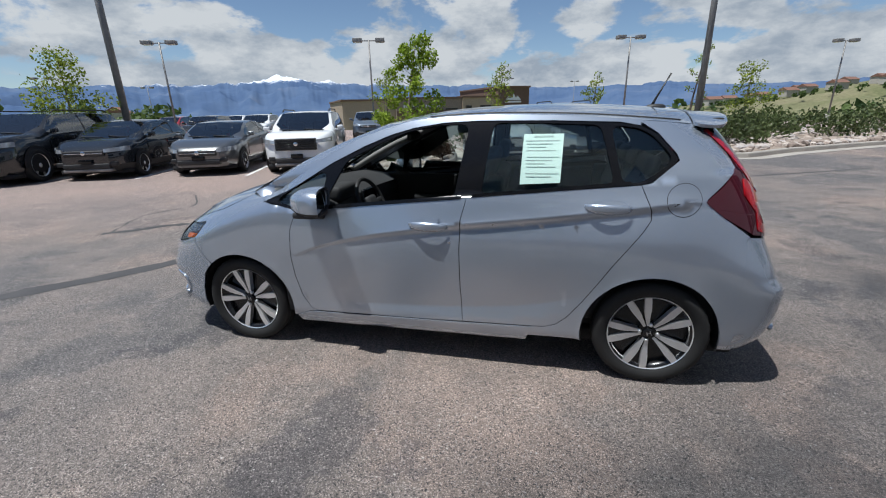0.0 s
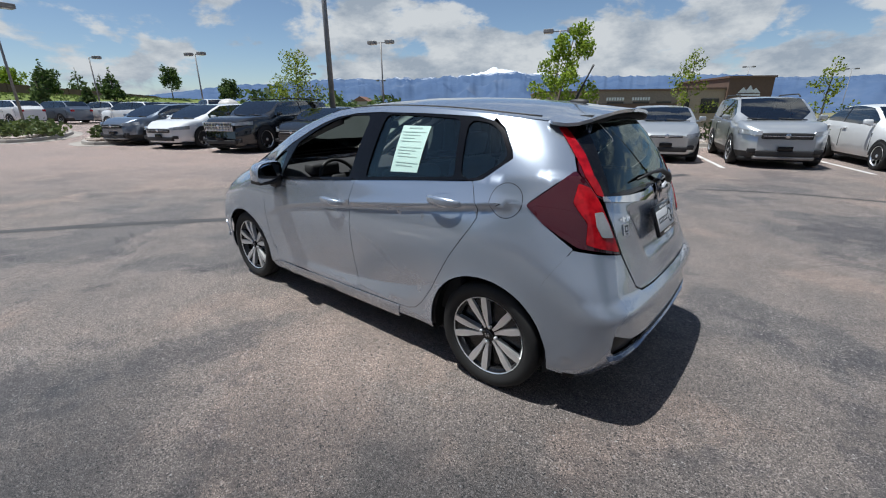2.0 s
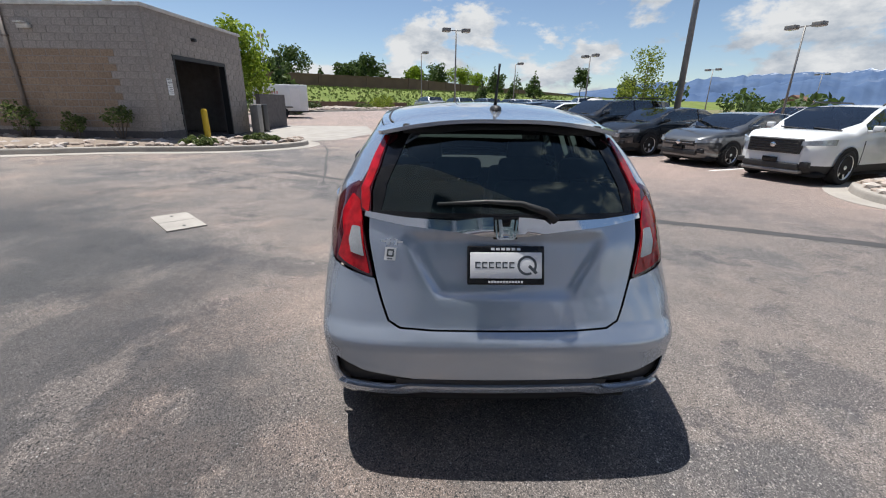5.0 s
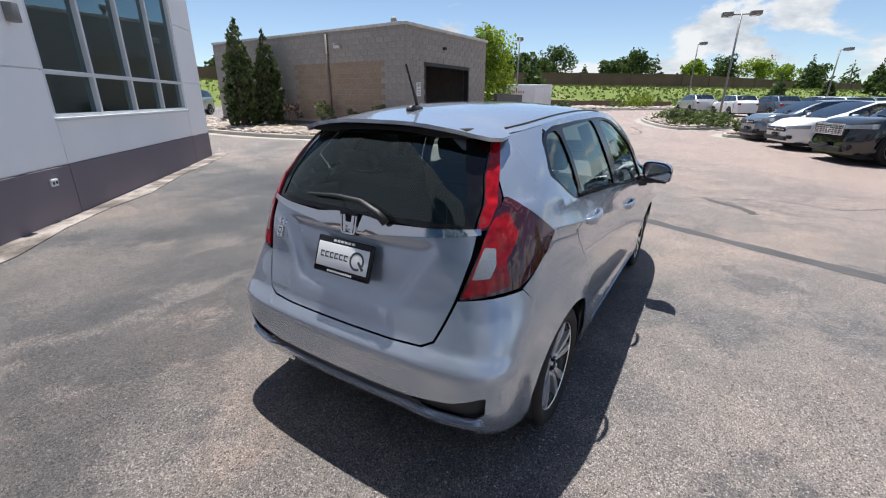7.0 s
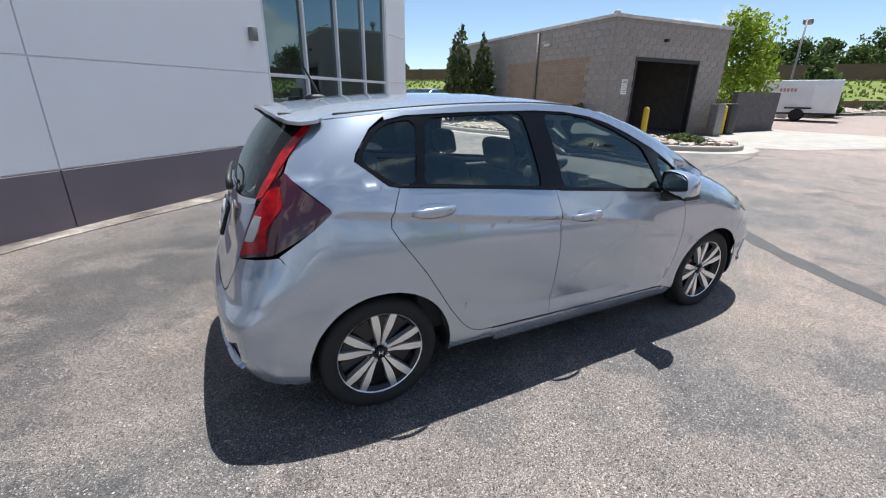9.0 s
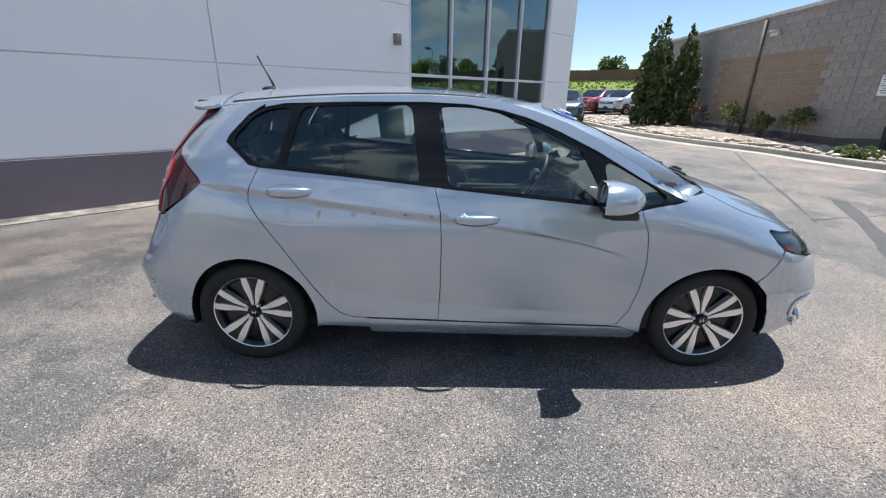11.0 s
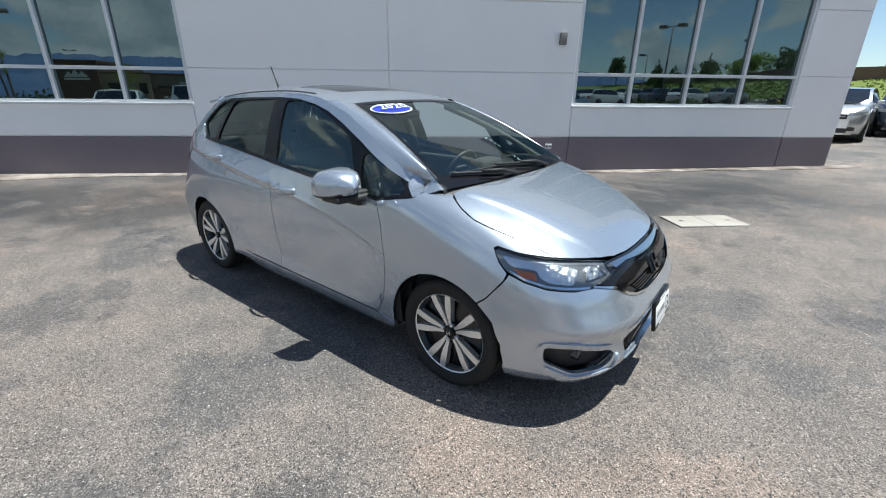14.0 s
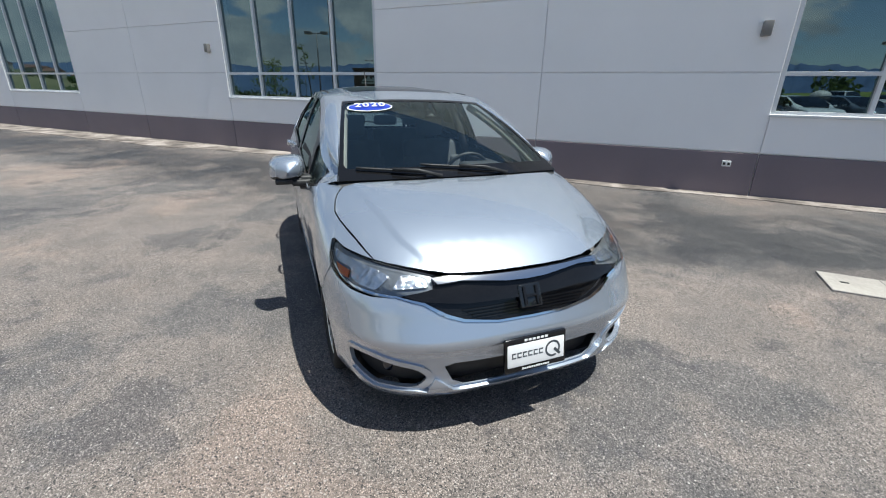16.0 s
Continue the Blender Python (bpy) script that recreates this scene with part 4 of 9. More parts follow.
        for r0, r1 in zip(rows, rows[1:]):
            for k in range(5):
                bm.faces.new((r0[k], r0[k + 1], r1[k + 1], r1[k]))
        bmesh.ops.recalc_face_normals(bm, faces=bm.faces)
        part("screen_pillar", bm, M_PAINT, car)
        door_mirror(car, s)
        # wheel housings
        for x in (-1.255, 1.255):
            bm = bmesh.new()
            rows = [[bm.verts.new((x + r * math.cos(a), s * y, 0.295 + r * math.sin(a))) for a in [radians(-12 + k * 204 / 20) for k in range(21)]] for r, y in ((0.349, 0.80), (0.36, 0.78), (0.36, 0.5))]
            for r0, r1 in zip(rows, rows[1:]):
                for k in range(20):
                    bm.faces.new((r0[k], r0[k + 1], r1[k + 1], r1[k]))
            bm.faces.new(rows[2])
            part("wheel_housing", bm, M_DARK, car)
            for k in (1,):
                bm = bmesh.new()
                lathe(bm, [(0.07, s * 0.70), (0.125, s * 0.70), (0.125, s * 0.685), (0.07, s * 0.685)], seg=32, at=(x, 0, HUB))
                part("brake_disc", bm, M_DISC, car)
        build_wheel(car, -1.265, s, 14 if s > 0 else 8)
        build_wheel(car, 1.265, s, -6 if s > 0 else 20)
    # bonnet
    left = [(x, -y) for x, y in SEAM]
    front = [(SHUT_Y(y), -y) for y in (0.58, 0.515, 0.44, 0.345, 0.22, 0.108, 0.0)]
    rear = [(-1.262, 0.0), (-1.257, -0.3), (-1.225, -0.5), (-1.20, -0.60)]
    out = [(x, -y) for x, y in (left + front)] + [p for p in (left + front)[::-1][1:]] + rear[::-1][:-1] + [(x, -y) for x, y in rear]
    fix = [(x, -y) for x, y in left + front]
    fix = fix + (left + front)[::-1][1:] + [rear[3], rear[2], rear[1], rear[0], (rear[1][0], -rear[1][1]), (rear[2][0], -rear[2][1]), (rear[3][0], -rear[3][1])]
    part("bonnet", panel(fix, bonnet, 0.045, gap=0.002, lines=[[(x / 50, t * (HOOD_CREASE(x / 50) + d)) for x in range(-91, -61)] for d in (-0.024, -0.008, 0.006, 0.02) for t in (1, -1)]), M_PAINT, car)
    # windscreen with its dark border, scuttle, wipers
    edge = [(-1, 0.0), (1, 0.0), (1, 1.0), (-1, 1.0)]
    hole = rounded([(-0.955, 0.10), (0.955, 0.10), (0.95, 0.955), (-0.95, 0.955)], 0.06, 4)
    part("windscreen_border", panel(edge, screen, 0.08, off=0.004, thick=0.004, holes=[hole]), M_BLACK, car)
    part("windscreen", panel(shrink(hole, -0.02), screen, 0.08, off=0.002, thick=0), M_GLASS, car)
    bm = bmesh.new()
    rows = []
    for i in range(21):
        u = -1 + i / 10
        a = Vector(screen(u * 1.0, 0.03))
        y = a.y
        f = Curve((0, -1.27), (0.3, -1.262), (0.5, -1.235), (0.67, -1.19), (0.75, -1.17))
        b = Vector((f(abs(y)), y, 0))
        b.z = top_of(b.x, min(abs(y), 0.745)) - 0.012
        rows.append([bm.verts.new(p) for p in (a, a.lerp(b, 0.5) + Vector((0, 0, -0.006)), b)])
    for r0, r1 in zip(rows, rows[1:]):
        for k in range(2):
            bm.faces.new((r0[k], r0[k + 1], r1[k + 1], r1[k]))
    bmesh.ops.recalc_face_normals(bm, faces=bm.faces)
    part("scuttle", bm, M_PLASTIC, car, "black plastic scuttle")
    for u0, v0, u1, v1 in ((0.30, 0.015, 0.86, 0.075), (-0.33, 0.02, 0.33, 0.085)):
        bm = bmesh.new()
        a, b = Vector(screen(-0.42 if u0 < 0 else u0 - 0.12, 0.0)), Vector(screen((u0 + u1) / 2, (v0 + v1) / 2 + 0.015))
        up = Vector((-0.02, 0, 0.025))
        tube(bm, [a + up * 0.4, a.lerp(b, 0.5) + up * 1.3, b + up], [0.012, 0.009, 0.007], 8)
        tube(bm, [Vector(screen(u0 + (u1 - u0) * k / 8, v0 + (v1 - v0) * k / 8 + 0.02)) + up * 0.55 for k in range(9)], 0.0075, 6)
        part("wiper", bm, M_PLASTIC, car, "black windscreen wiper")
    # roof, sunroof, spoiler, aerial
    ed = [(x, side_y(x, RAIL_Z(x)) * 0.999) for x in (-0.16, -0.08, 0.0, 0.15, 0.35, 0.6, 0.85, 1.1, 1.3, 1.405)]
    fr = [(-0.372, 0.0), (-0.36, 0.25), (-0.328, 0.45), (-0.308, 0.52)]
    ro = fr + ed + [(1.42, 0.3), (1.43, 0.0)]
    ro = ro + [(x, -y) for x, y in ro[::-1][1:]][:-1]
    sun_hole = rounded([(-0.075, -0.41), (0.40, -0.41), (0.40, 0.41), (-0.075, 0.41)], 0.05, 4)
    part("roof", panel(ro, roof, 0.05, gap=0.0, holes=[sun_hole]), M_PAINT, car)
    for s in (1, -1):
        bm = bmesh.new()
        tube(bm, [roof(x / 20, s * 0.925 * side_y(x / 20, RAIL_Z(x / 20))) for x in range(0, 28)], 0.0055, 6)
        part("roof_moulding", bm, M_PLASTIC, car, "thin black roof moulding")
    part("sunroof", panel(shrink(sun_hole, 0.004), roof, 0.06, off=-0.002), M_BLACK, car, "dark glass sunroof")

    def spoil(x, y):
        t = (x - 1.40) / 0.3
        edge = TOP_Z(1.40) - RAIL_Z(1.40)
        return (x, y, TOP_Z(1.40) + 0.001 - 0.040 * t + 0.010 * t * t - (edge + 0.004 * t) * (abs(y) / 0.555) ** 2.6)
    so = [(1.435, 0.0), (1.425, 0.3), (1.408, 0.535), (1.44, 0.551), (1.50, 0.547), (1.55, 0.52), (1.585, 0.46), (1.622, 0.32), (1.645, 0.0)]
    so = so + [(x, -y) for x, y in so[::-1][1:]][:-1]
    part("rear_spoiler", panel(so, spoil, 0.045, gap=0.002, thick=0.016), M_PAINT, car)
    part("spoiler_underside", panel(shrink(so, 0.006), lambda x, y: (x, y, spoil(x, y)[2] - 0.018), 0.08, thick=0), M_PLASTIC, car)
    bm = bmesh.new()
    z0 = TOP_Z(1.31)
    rings = [[bm.verts.new((1.325 + 0.062 * k * math.cos(a), 0.028 * k * math.sin(a), z0 - 0.006 + h)) for a in [i * math.tau / 20 for i in range(20)]] for k, h in ((1.0, 0.0), (0.95, 0.012), (0.7, 0.021), (0.25, 0.025))]
    for r0, r1 in zip(rings, rings[1:]):
        for i in range(20):
            bm.faces.new((r0[i], r0[(i + 1) % 20], r1[(i + 1) % 20], r1[i]))
    bm.faces.new(rings[-1])
    aer = part("aerial", bm, M_PLASTIC, car, "black roof aerial")
    bm = bmesh.new()
    tube(bm, [(1.305, 0, z0 + 0.012), (1.32, 0, z0 + 0.05), (1.392, 0, z0 + 0.195)], [0.009, 0.0075, 0.0055], 8)
    part("mast", bm, M_PLASTIC, aer)
    # tail: bumper, gate, glass, lamps
    tail = ends(False)

    def qy(y, z):
        return (q_of_y(y, z, False), z)

    def both(pts):
        return pts + [(-a, b) for a, b in pts[::-1] if abs(a) > 1e-6]
    gate = [qy(0.0, 0.624), qy(0.30, 0.624), qy(0.43, 0.63), qy(0.478, 0.655), qy(0.535, 0.82), qy(0.565, 0.97), qy(0.565, 1.055), (0.0, 1.055)]
    part("tailgate", panel(both(gate), tail, 0.026, gap=0.002), M_PAINT, car)
    bump = [(0.0, 0.6215), qy(0.30, 0.6215), qy(0.433, 0.6265), qy(0.482, 0.652), qy(0.54, 0.815)]
    bump += [(q_of_x(1.74, 0.845, False), 0.845), (q_of_x(1.672, 0.858, False), 0.858), (q_of_x(1.66, 0.838, False), 0.838)] + [(q_of_x(1.66, z / 100, False), z / 100) for z in range(78, 22, -6)] + [qy(0.66, 0.235), qy(0.60, 0.30), qy(0.45, 0.335), (0.0, 0.345)]
    vents = [[qy(0.37, 0.404), qy(0.58, 0.435), qy(0.71, 0.49), qy(0.705, 0.40), qy(0.66, 0.362), qy(0.44, 0.364)]]
    holes = [rounded(v, 0.012, 2) for v in vents]
    holes = holes + [[(-a, b) for a, b in h] for h in holes]
    rb = part("rear_bumper", panel(both(bump), tail, 0.035, gap=0.002, holes=holes), M_PAINT, car)
    for s in (1, -1):
        end = arc(1.25, 0.295, 0.352, 45, -9, 10) + [(1.685, 0.225), (1.685, 0.50), (1.685, 0.845), (1.655, 0.832), (1.575, 0.703)]
        fin = [(1.395, 1.402), (1.395, 1.384), (1.50, 1.358), (1.535, 1.332), (1.572, 1.345), (1.555, 1.384), (1.48, 1.398)]
        part("spoiler_end", panel(fin, side(s), 0.03, off=-0.002, thick=0), M_PAINT, car)
        part("bumper_corner", panel(end, side(s), 0.035, off=-0.0008, gap=0.0, thick=0), M_PAINT, rb)
    for h in holes:
        part("bumper_vent", panel(shrink(h, -0.004), tail, 0.05, off=-0.022, thick=0), M_PLASTIC, rb, "black bumper vent")
    low = [(0.0, 0.380), qy(0.30, 0.380), qy(0.45, 0.375), qy(0.45, 0.402), qy(0.30, 0.404), (0.0, 0.404)]
    part("bumper_slot", panel(both(low), tail, 0.05, off=0.003), M_PLASTIC, rb, "black slot across the bumper")
    lip = [(0.0, 0.345), qy(0.34, 0.343), qy(0.43, 0.322), qy(0.54, 0.322), qy(0.67, 0.330), qy(0.70, 0.357), qy(0.48, 0.352), qy(0.39, 0.380), (0.0, 0.380)]
    part("bumper_lip", panel(both(lip), tail, 0.03, off=0.016, thick=0.03), M_PAINT, rb, "silver lip under the bumper slot")
    dif = [(0.0, 0.20), qy(0.5, 0.20), qy(0.58, 0.29), qy(0.55, 0.345), (0.0, 0.352)]
    part("rear_valance", panel(both(dif), tail, 0.06, off=-0.012), M_PLASTIC, rb)
    rg = [(0.0, 1.062), qy(0.553, 1.062), qy(0.552, 1.10), qy(0.522, 1.25), qy(0.468, 1.415), (0.0, 1.425)]
    hole = both([(0.0, 1.085), qy(0.515, 1.085), qy(0.50, 1.14), qy(0.455, 1.27), qy(0.40, 1.385), (0.0, 1.395)])
    part("rear_window_border", panel(both(rg), tail, 0.05, gap=0.002, holes=[hole]), M_BLACK, car)
    part("rear_window", panel(shrink(hole, -0.008), tail, 0.06, off=-0.003, thick=0), M_REARGLASS, car, "tinted rear window")
    chrome = [(0.0, 1.072), (q_of_y(0.10, 1.07, False), 1.068), qy(0.20, 1.055), qy(0.40, 1.062), qy(0.575, 1.075), qy(0.58, 1.055), qy(0.40, 1.03), qy(0.18, 1.01), qy(0.09, 1.0), (0.0, 0.995)]
    part("chrome_bar", panel(both(chrome), tail, 0.03, off=0.012, thick=0.012), M_CHROME, car, "chrome bar across the tailgate")
    xb = tail(0, 1.035)[0] + 0.018

    def badge(y, z):
        return (xb - 0.18 * (z - 1.035), y, z)
    ring = rounded([(-0.048, 1.080), (0.048, 1.080), (0.040, 0.988), (-0.040, 0.988)], 0.016, 3)
    part("emblem_frame", panel(ring, badge, 0.02, off=0.004, thick=0.008, holes=[shrink(ring, 0.007)]), M_CHROME, car, "chrome emblem frame")
    letter = [(-0.034, 1.072), (-0.020, 1.072), (-0.015, 1.040), (0.015, 1.040), (0.020, 1.072), (0.034, 1.072), (0.026, 0.996), (0.013, 0.996), (0.014, 1.026), (-0.014, 1.026), (-0.013, 0.996), (-0.026, 0.996)]
    part("rear_emblem", panel(letter, badge, 0.02, off=0.004, thick=0.008), M_CHROME, car, "chrome emblem")
    bm = bmesh.new()
    box(bm, xb - 0.008, xb - 0.002, -0.05, 0.05, 0.985, 1.083, 0.003)
    part("emblem_backing", bm, M_BLACK, car)
    for s in (1, -1):
        # lamp: dark outer lens, red inner lens, clear strip, blade up the pillar
        def lens(pts, name, mat, off, label=""):
            o = [(s * q, z) for q, z in pts]
            return part(name, panel(rounded(o, 0.008, 2), tail, 0.03, off=off, thick=0.012, gap=-0.004), mat, car, label)
        a = (q_of_x(1.448, 1.035, False), 1.035)
        outer = [qy(0.552, 0.822), (q_of_x(1.755, 0.855, False), 0.855), (q_of_x(1.69, 0.872, False), 0.872), (q_of_x(1.53, 0.965, False), 0.968), a, (q_of_x(1.60, 1.18, False), 1.183), qy(0.60, 1.12), qy(0.60, 1.04)]
        tl = lens([(q, z) for q, z in outer], "tail_lamp", M_REDDARK, 0.004, "dark red tail lamp wrapping the corner")
        inner_l = [qy(0.558, 0.830), (q_of_x(1.755, 0.860, False), 0.863), (q_of_x(1.715, 0.876, False), 0.882), (q_of_x(1.70, 0.97, False), 0.97), qy(0.688, 1.06), qy(0.640, 1.135), qy(0.606, 1.115), qy(0.592, 1.04), qy(0.585, 0.95)]
        o = [(s * q, z) for q, z in inner_l]
        part("brake_lens", panel(rounded(o, 0.008, 2), tail, 0.03, off=0.008, thick=0.006), M_RED, tl, "bright red lens")
        clear = [qy(0.582, 0.898), qy(0.640, 0.908), qy(0.650, 0.955), qy(0.636, 1.012), qy(0.600, 1.012)]
        o = [(s * q, z) for q, z in clear]
        part("reversing_lens", panel(rounded(o, 0.006, 2), tail, 0.02, off=0.011, thick=0.004), M_CLEARLAMP, tl, "clear reversing lens")
        blade = [qy(0.558, 1.062), qy(0.600, 1.075), qy(0.612, 1.155), (q_of_x(1.608, 1.185, False), 1.186), (q_of_x(1.561, 1.275, False), 1.275), (q_of_x(1.521, 1.335, False), 1.335), (q_of_x(1.52, 1.365, False), 1.365), qy(0.478, 1.385), qy(0.524, 1.25), qy(0.556, 1.11)]
        o = [(s * q, z) for q, z in blade]
        part("lamp_blade", panel(rounded(o, 0.006, 2), tail, 0.03, off=0.005, thick=0.01, gap=0.001), M_REDDARK, tl, "dark red blade up the rear pillar")
        glowing = [qy(0.566, 1.072), qy(0.596, 1.085), qy(0.585, 1.20), qy(0.553, 1.29), qy(0.515, 1.365), qy(0.492, 1.365), qy(0.530, 1.25), qy(0.560, 1.12)]
        o = [(s * q, z) for q, z in glowing]
        part("blade_lens", panel(rounded(o, 0.005, 2), tail, 0.02, off=0.008, thick=0.004), M_RED, tl, "bright red strip beside the rear window")
    # model badge and sticker: plain bars
    bm = bmesh.new()
    text_bars(bm, [(q_of_y(-0.51, 0.97, False), q_of_y(-0.42, 0.97, False), 0.965, 0.972), (q_of_y(-0.49, 0.96, False), q_of_y(-0.475, 0.96, False), 0.955, 0.979), (q_of_y(-0.455, 0.96, False), q_of_y(-0.445, 0.96, False), 0.955, 0.979)], tail, Vector((0.006, 0, 0)))
    part("model_badge", bm, M_CHROME, car, "chrome lettering too small to read", False)
    bm = bmesh.new()
    text_bars(bm, [(q_of_y(-0.495, 0.93, False), q_of_y(-0.448, 0.93, False), 0.893, 0.945)], tail, Vector((0.005, 0, 0)))
    st = part("tailgate_sticker", bm, M_WHITE, car, "small white square sticker", False)
    bm = bmesh.new()
    text_bars(bm, [(q_of_y(-0.486, 0.93, False), q_of_y(-0.457, 0.93, False), 0.932, 0.938), (q_of_y(-0.486, 0.93, False), q_of_y(-0.457, 0.93, False), 0.908, 0.914), (q_of_y(-0.486, 0.93, False), q_of_y(-0.480, 0.93, False), 0.908, 0.938), (q_of_y(-0.463, 0.93, False), q_of_y(-0.457, 0.93, False), 0.908, 0.938), (q_of_y(-0.482, 0.93, False), q_of_y(-0.461, 0.93, False), 0.897, 0.902)], tail, Vector((0.006, 0, 0)))
    part("sticker_print", bm, M_INK, st, smooth=False)
    # number plates with dealer inserts, their print as bars
    for nm, m in (("rear_plate", pose(1.862, 0, 0.89, 0, -20, 0)), ("front_plate", pose(-2.098, 0, 0.413, 0, -8, 180))):
        bm = bmesh.new()
        box(bm, -0.012, 0.008, -0.157, 0.157, -0.079, 0.079, 0.006, m)
        pl = part(nm, bm, M_BLACK, car, "black plate frame around a white dealer card")
        bm = bmesh.new()
        box(bm, 0.006, 0.0095, -0.146, 0.146, -0.053, 0.053, 0.003, m)
        part("plate_card", bm, M_WHITE, pl, "white card with dark print")
        bm = bmesh.new()
        for i in range(6):                                # one word of six letters, as bars
            y = -0.125 + i * 0.0275
            box(bm, 0.0095, 0.0104, y, y + 0.021, -0.012, -0.006, m=m)
            box(bm, 0.0095, 0.0104, y, y + 0.021, 0.008, 0.014, m=m)
            box(bm, 0.0095, 0.0104, y, y + 0.005, -0.012, 0.014, m=m)
        for k in range(24):                               # round mark beside it
            if k in (20, 21):
                continue
            a0, a1 = k * math.tau / 24, (k + 1) * math.tau / 24
            q = [m @ Vector((0.0102, 0.085 + r * math.cos(a), r * math.sin(a))) for r, a in ((0.040, a0), (0.040, a1), (0.030, a1), (0.030, a0))]
            bm.faces.new([bm.verts.new(v) for v in q])
        q = [m @ Vector((0.0103, 0.085 + a, b)) for a, b in ((0.004, -0.006), (0.012, 0.004), (0.044, -0.028), (0.034, -0.036))]
        bm.faces.new([bm.verts.new(v) for v in q])
        part("plate_print", bm, M_INK, pl, smooth=False)
        bm = bmesh.new()
        for i in range(6):
            box(bm, 0.008, 0.0092, -0.062 + i * 0.021, -0.062 + i * 0.021 + 0.015, 0.061, 0.071, m=m)
        part("frame_print", bm, M_WHITE, pl, smooth=False)
        bm = bmesh.new()
        for i in range(12):
            box(bm, 0.008, 0.0092, -0.072 + i * 0.012, -0.072 + i * 0.012 + 0.008, -0.071, -0.063, m=m)
        part("frame_print", bm, M_WHITE, pl, smooth=False)
    # rear wiper
    bm = bmesh.new()
    n1 = Vector((0.03, 0, 0.012))
    p = [Vector(tail(q_of_y(y, z, False), z)) + n1 * k for y, z, k in ((0.20, 1.055, 0.9), (0.16, 1.085, 1.3), (0.06, 1.118, 1.2), (-0.08, 1.125, 1.0), (-0.28, 1.115, 0.7))]
    tube(bm, p, [0.018, 0.016, 0.012, 0.009, 0.006], 8)
    part("rear_wiper", bm, M_PLASTIC, car, "black rear wiper")
    # nose
    nose = ends(True)

    def ny(y, z, x=-1.9):
        return (q_of_y(y, z, True, x), z)

    def nx(x, z):
        return (q_of_x(x, z), z)
    top = [(0.0, 0.563), ny(0.172, 0.566), ny(0.324, 0.586), ny(0.40, 0.612), ny(0.481, 0.66), ny(0.587, 0.686), nx(-1.854, 0.680), nx(-1.761, 0.689), nx(-1.667, 0.711), nx(-1.60, 0.735), nx(-1.583, 0.70), nx(-1.545, 0.65), nx(-1.508, 0.60), nx(-1.468, 0.565), nx(-1.545, 0.49), nx(-1.588, 0.38), nx(-1.597, 0.25), nx(-1.60, 0.205), ny(0.70, 0.185), ny(0.50, 0.165), (0.0, 0.165)]
    intake = both([(0.0, 0.385), ny(0.36, 0.395), ny(0.405, 0.38), ny(0.37, 0.305), ny(0.32, 0.275), (0.0, 0.265)])
    fog = rounded([ny(0.475, 0.335), ny(0.52, 0.375), ny(0.70, 0.425), ny(0.765, 0.425), ny(0.755, 0.34), ny(0.68, 0.285), ny(0.52, 0.285)], 0.02, 3)
    fb = part("front_bumper", panel(both(top), nose, 0.035, gap=0.002, holes=[intake, fog, [(-a, b) for a, b in fog]]), M_PAINT, car)
    part("lower_intake", panel(shrink(intake, -0.01), nose, 0.06, off=-0.05, thick=0), M_PLASTIC, fb, "black lower intake")
    bar = both([(0.0, 0.232), ny(0.34, 0.230), ny(0.46, 0.212), ny(0.475, 0.275), ny(0.445, 0.325), ny(0.41, 0.30), ny(0.36, 0.262), (0.0, 0.258)])
    part("bumper_blade", panel(bar, nose, 0.03, off=0.016, thick=0.03), M_PAINT, fb, "silver bar under the lower intake")
    for s in (1, -1):
        f = [(s * a, b) for a, b in fog]
        part("fog_lamp_recess", panel(shrink(f, -0.008), nose, 0.05, off=-0.045, thick=0), M_PLASTIC, fb, "black fog lamp recess")
        c = Vector(nose(s * q_of_y(0.62, 0.35, True, -1.9), 0.352))
        bm = bmesh.new()
        lathe(bm, [(0.036, 0.04), (0.034, 0.0), (0.029, -0.005), (0.0001, -0.008)], "x", 24, (c.x + 0.05, c.y - s * 0.012, c.z))
        part("fog_lamp", bm, M_FOG, fb, "round fog lamp")
        lip = [ny(0.34, 0.222), ny(0.42, 0.245), ny(0.52, 0.272), ny(0.68, 0.272), ny(0.75, 0.32), ny(0.752, 0.295), ny(0.69, 0.238), ny(0.52, 0.212), ny(0.36, 0.197)]
        part("bumper_blade", panel([(s * a, b) for a, b in lip], nose, 0.03, off=0.016, thick=0.022), M_PAINT, fb)
        hole = [(s * a, b) for a, b in fog]
        part("fog_surround", panel(shrink(hole, -0.026), nose, 0.03, off=0.007, thick=0.02, holes=[hole]), M_PAINT, fb, "silver frame round the fog lamp pocket")
        # headlamp: dark bowl, reflectors, amber corner, clear cover
        hl = [nx(-1.942, 0.718), ny(0.50, 0.700), nx(-1.908, 0.680), nx(-1.854, 0.684), nx(-1.761, 0.693), nx(-1.667, 0.715), nx(-1.592, 0.743), nx(-1.549, 0.777), nx(-1.508, 0.828),
              nx(-1.518, 0.835), nx(-1.599, 0.816), nx(-1.684, 0.804), nx(-1.744, 0.796), nx(-1.79, 0.788), nx(-1.833, 0.779), nx(-1.873, 0.768), nx(-1.90, 0.758)]
        hl = rounded([(s * a, b) for a, b in hl], 0.012, 2)
        head = part("headlamp", panel(hl, nose, 0.035, off=-0.022, thick=0), M_BOWL, car, "clear headlamp swept round the corner")
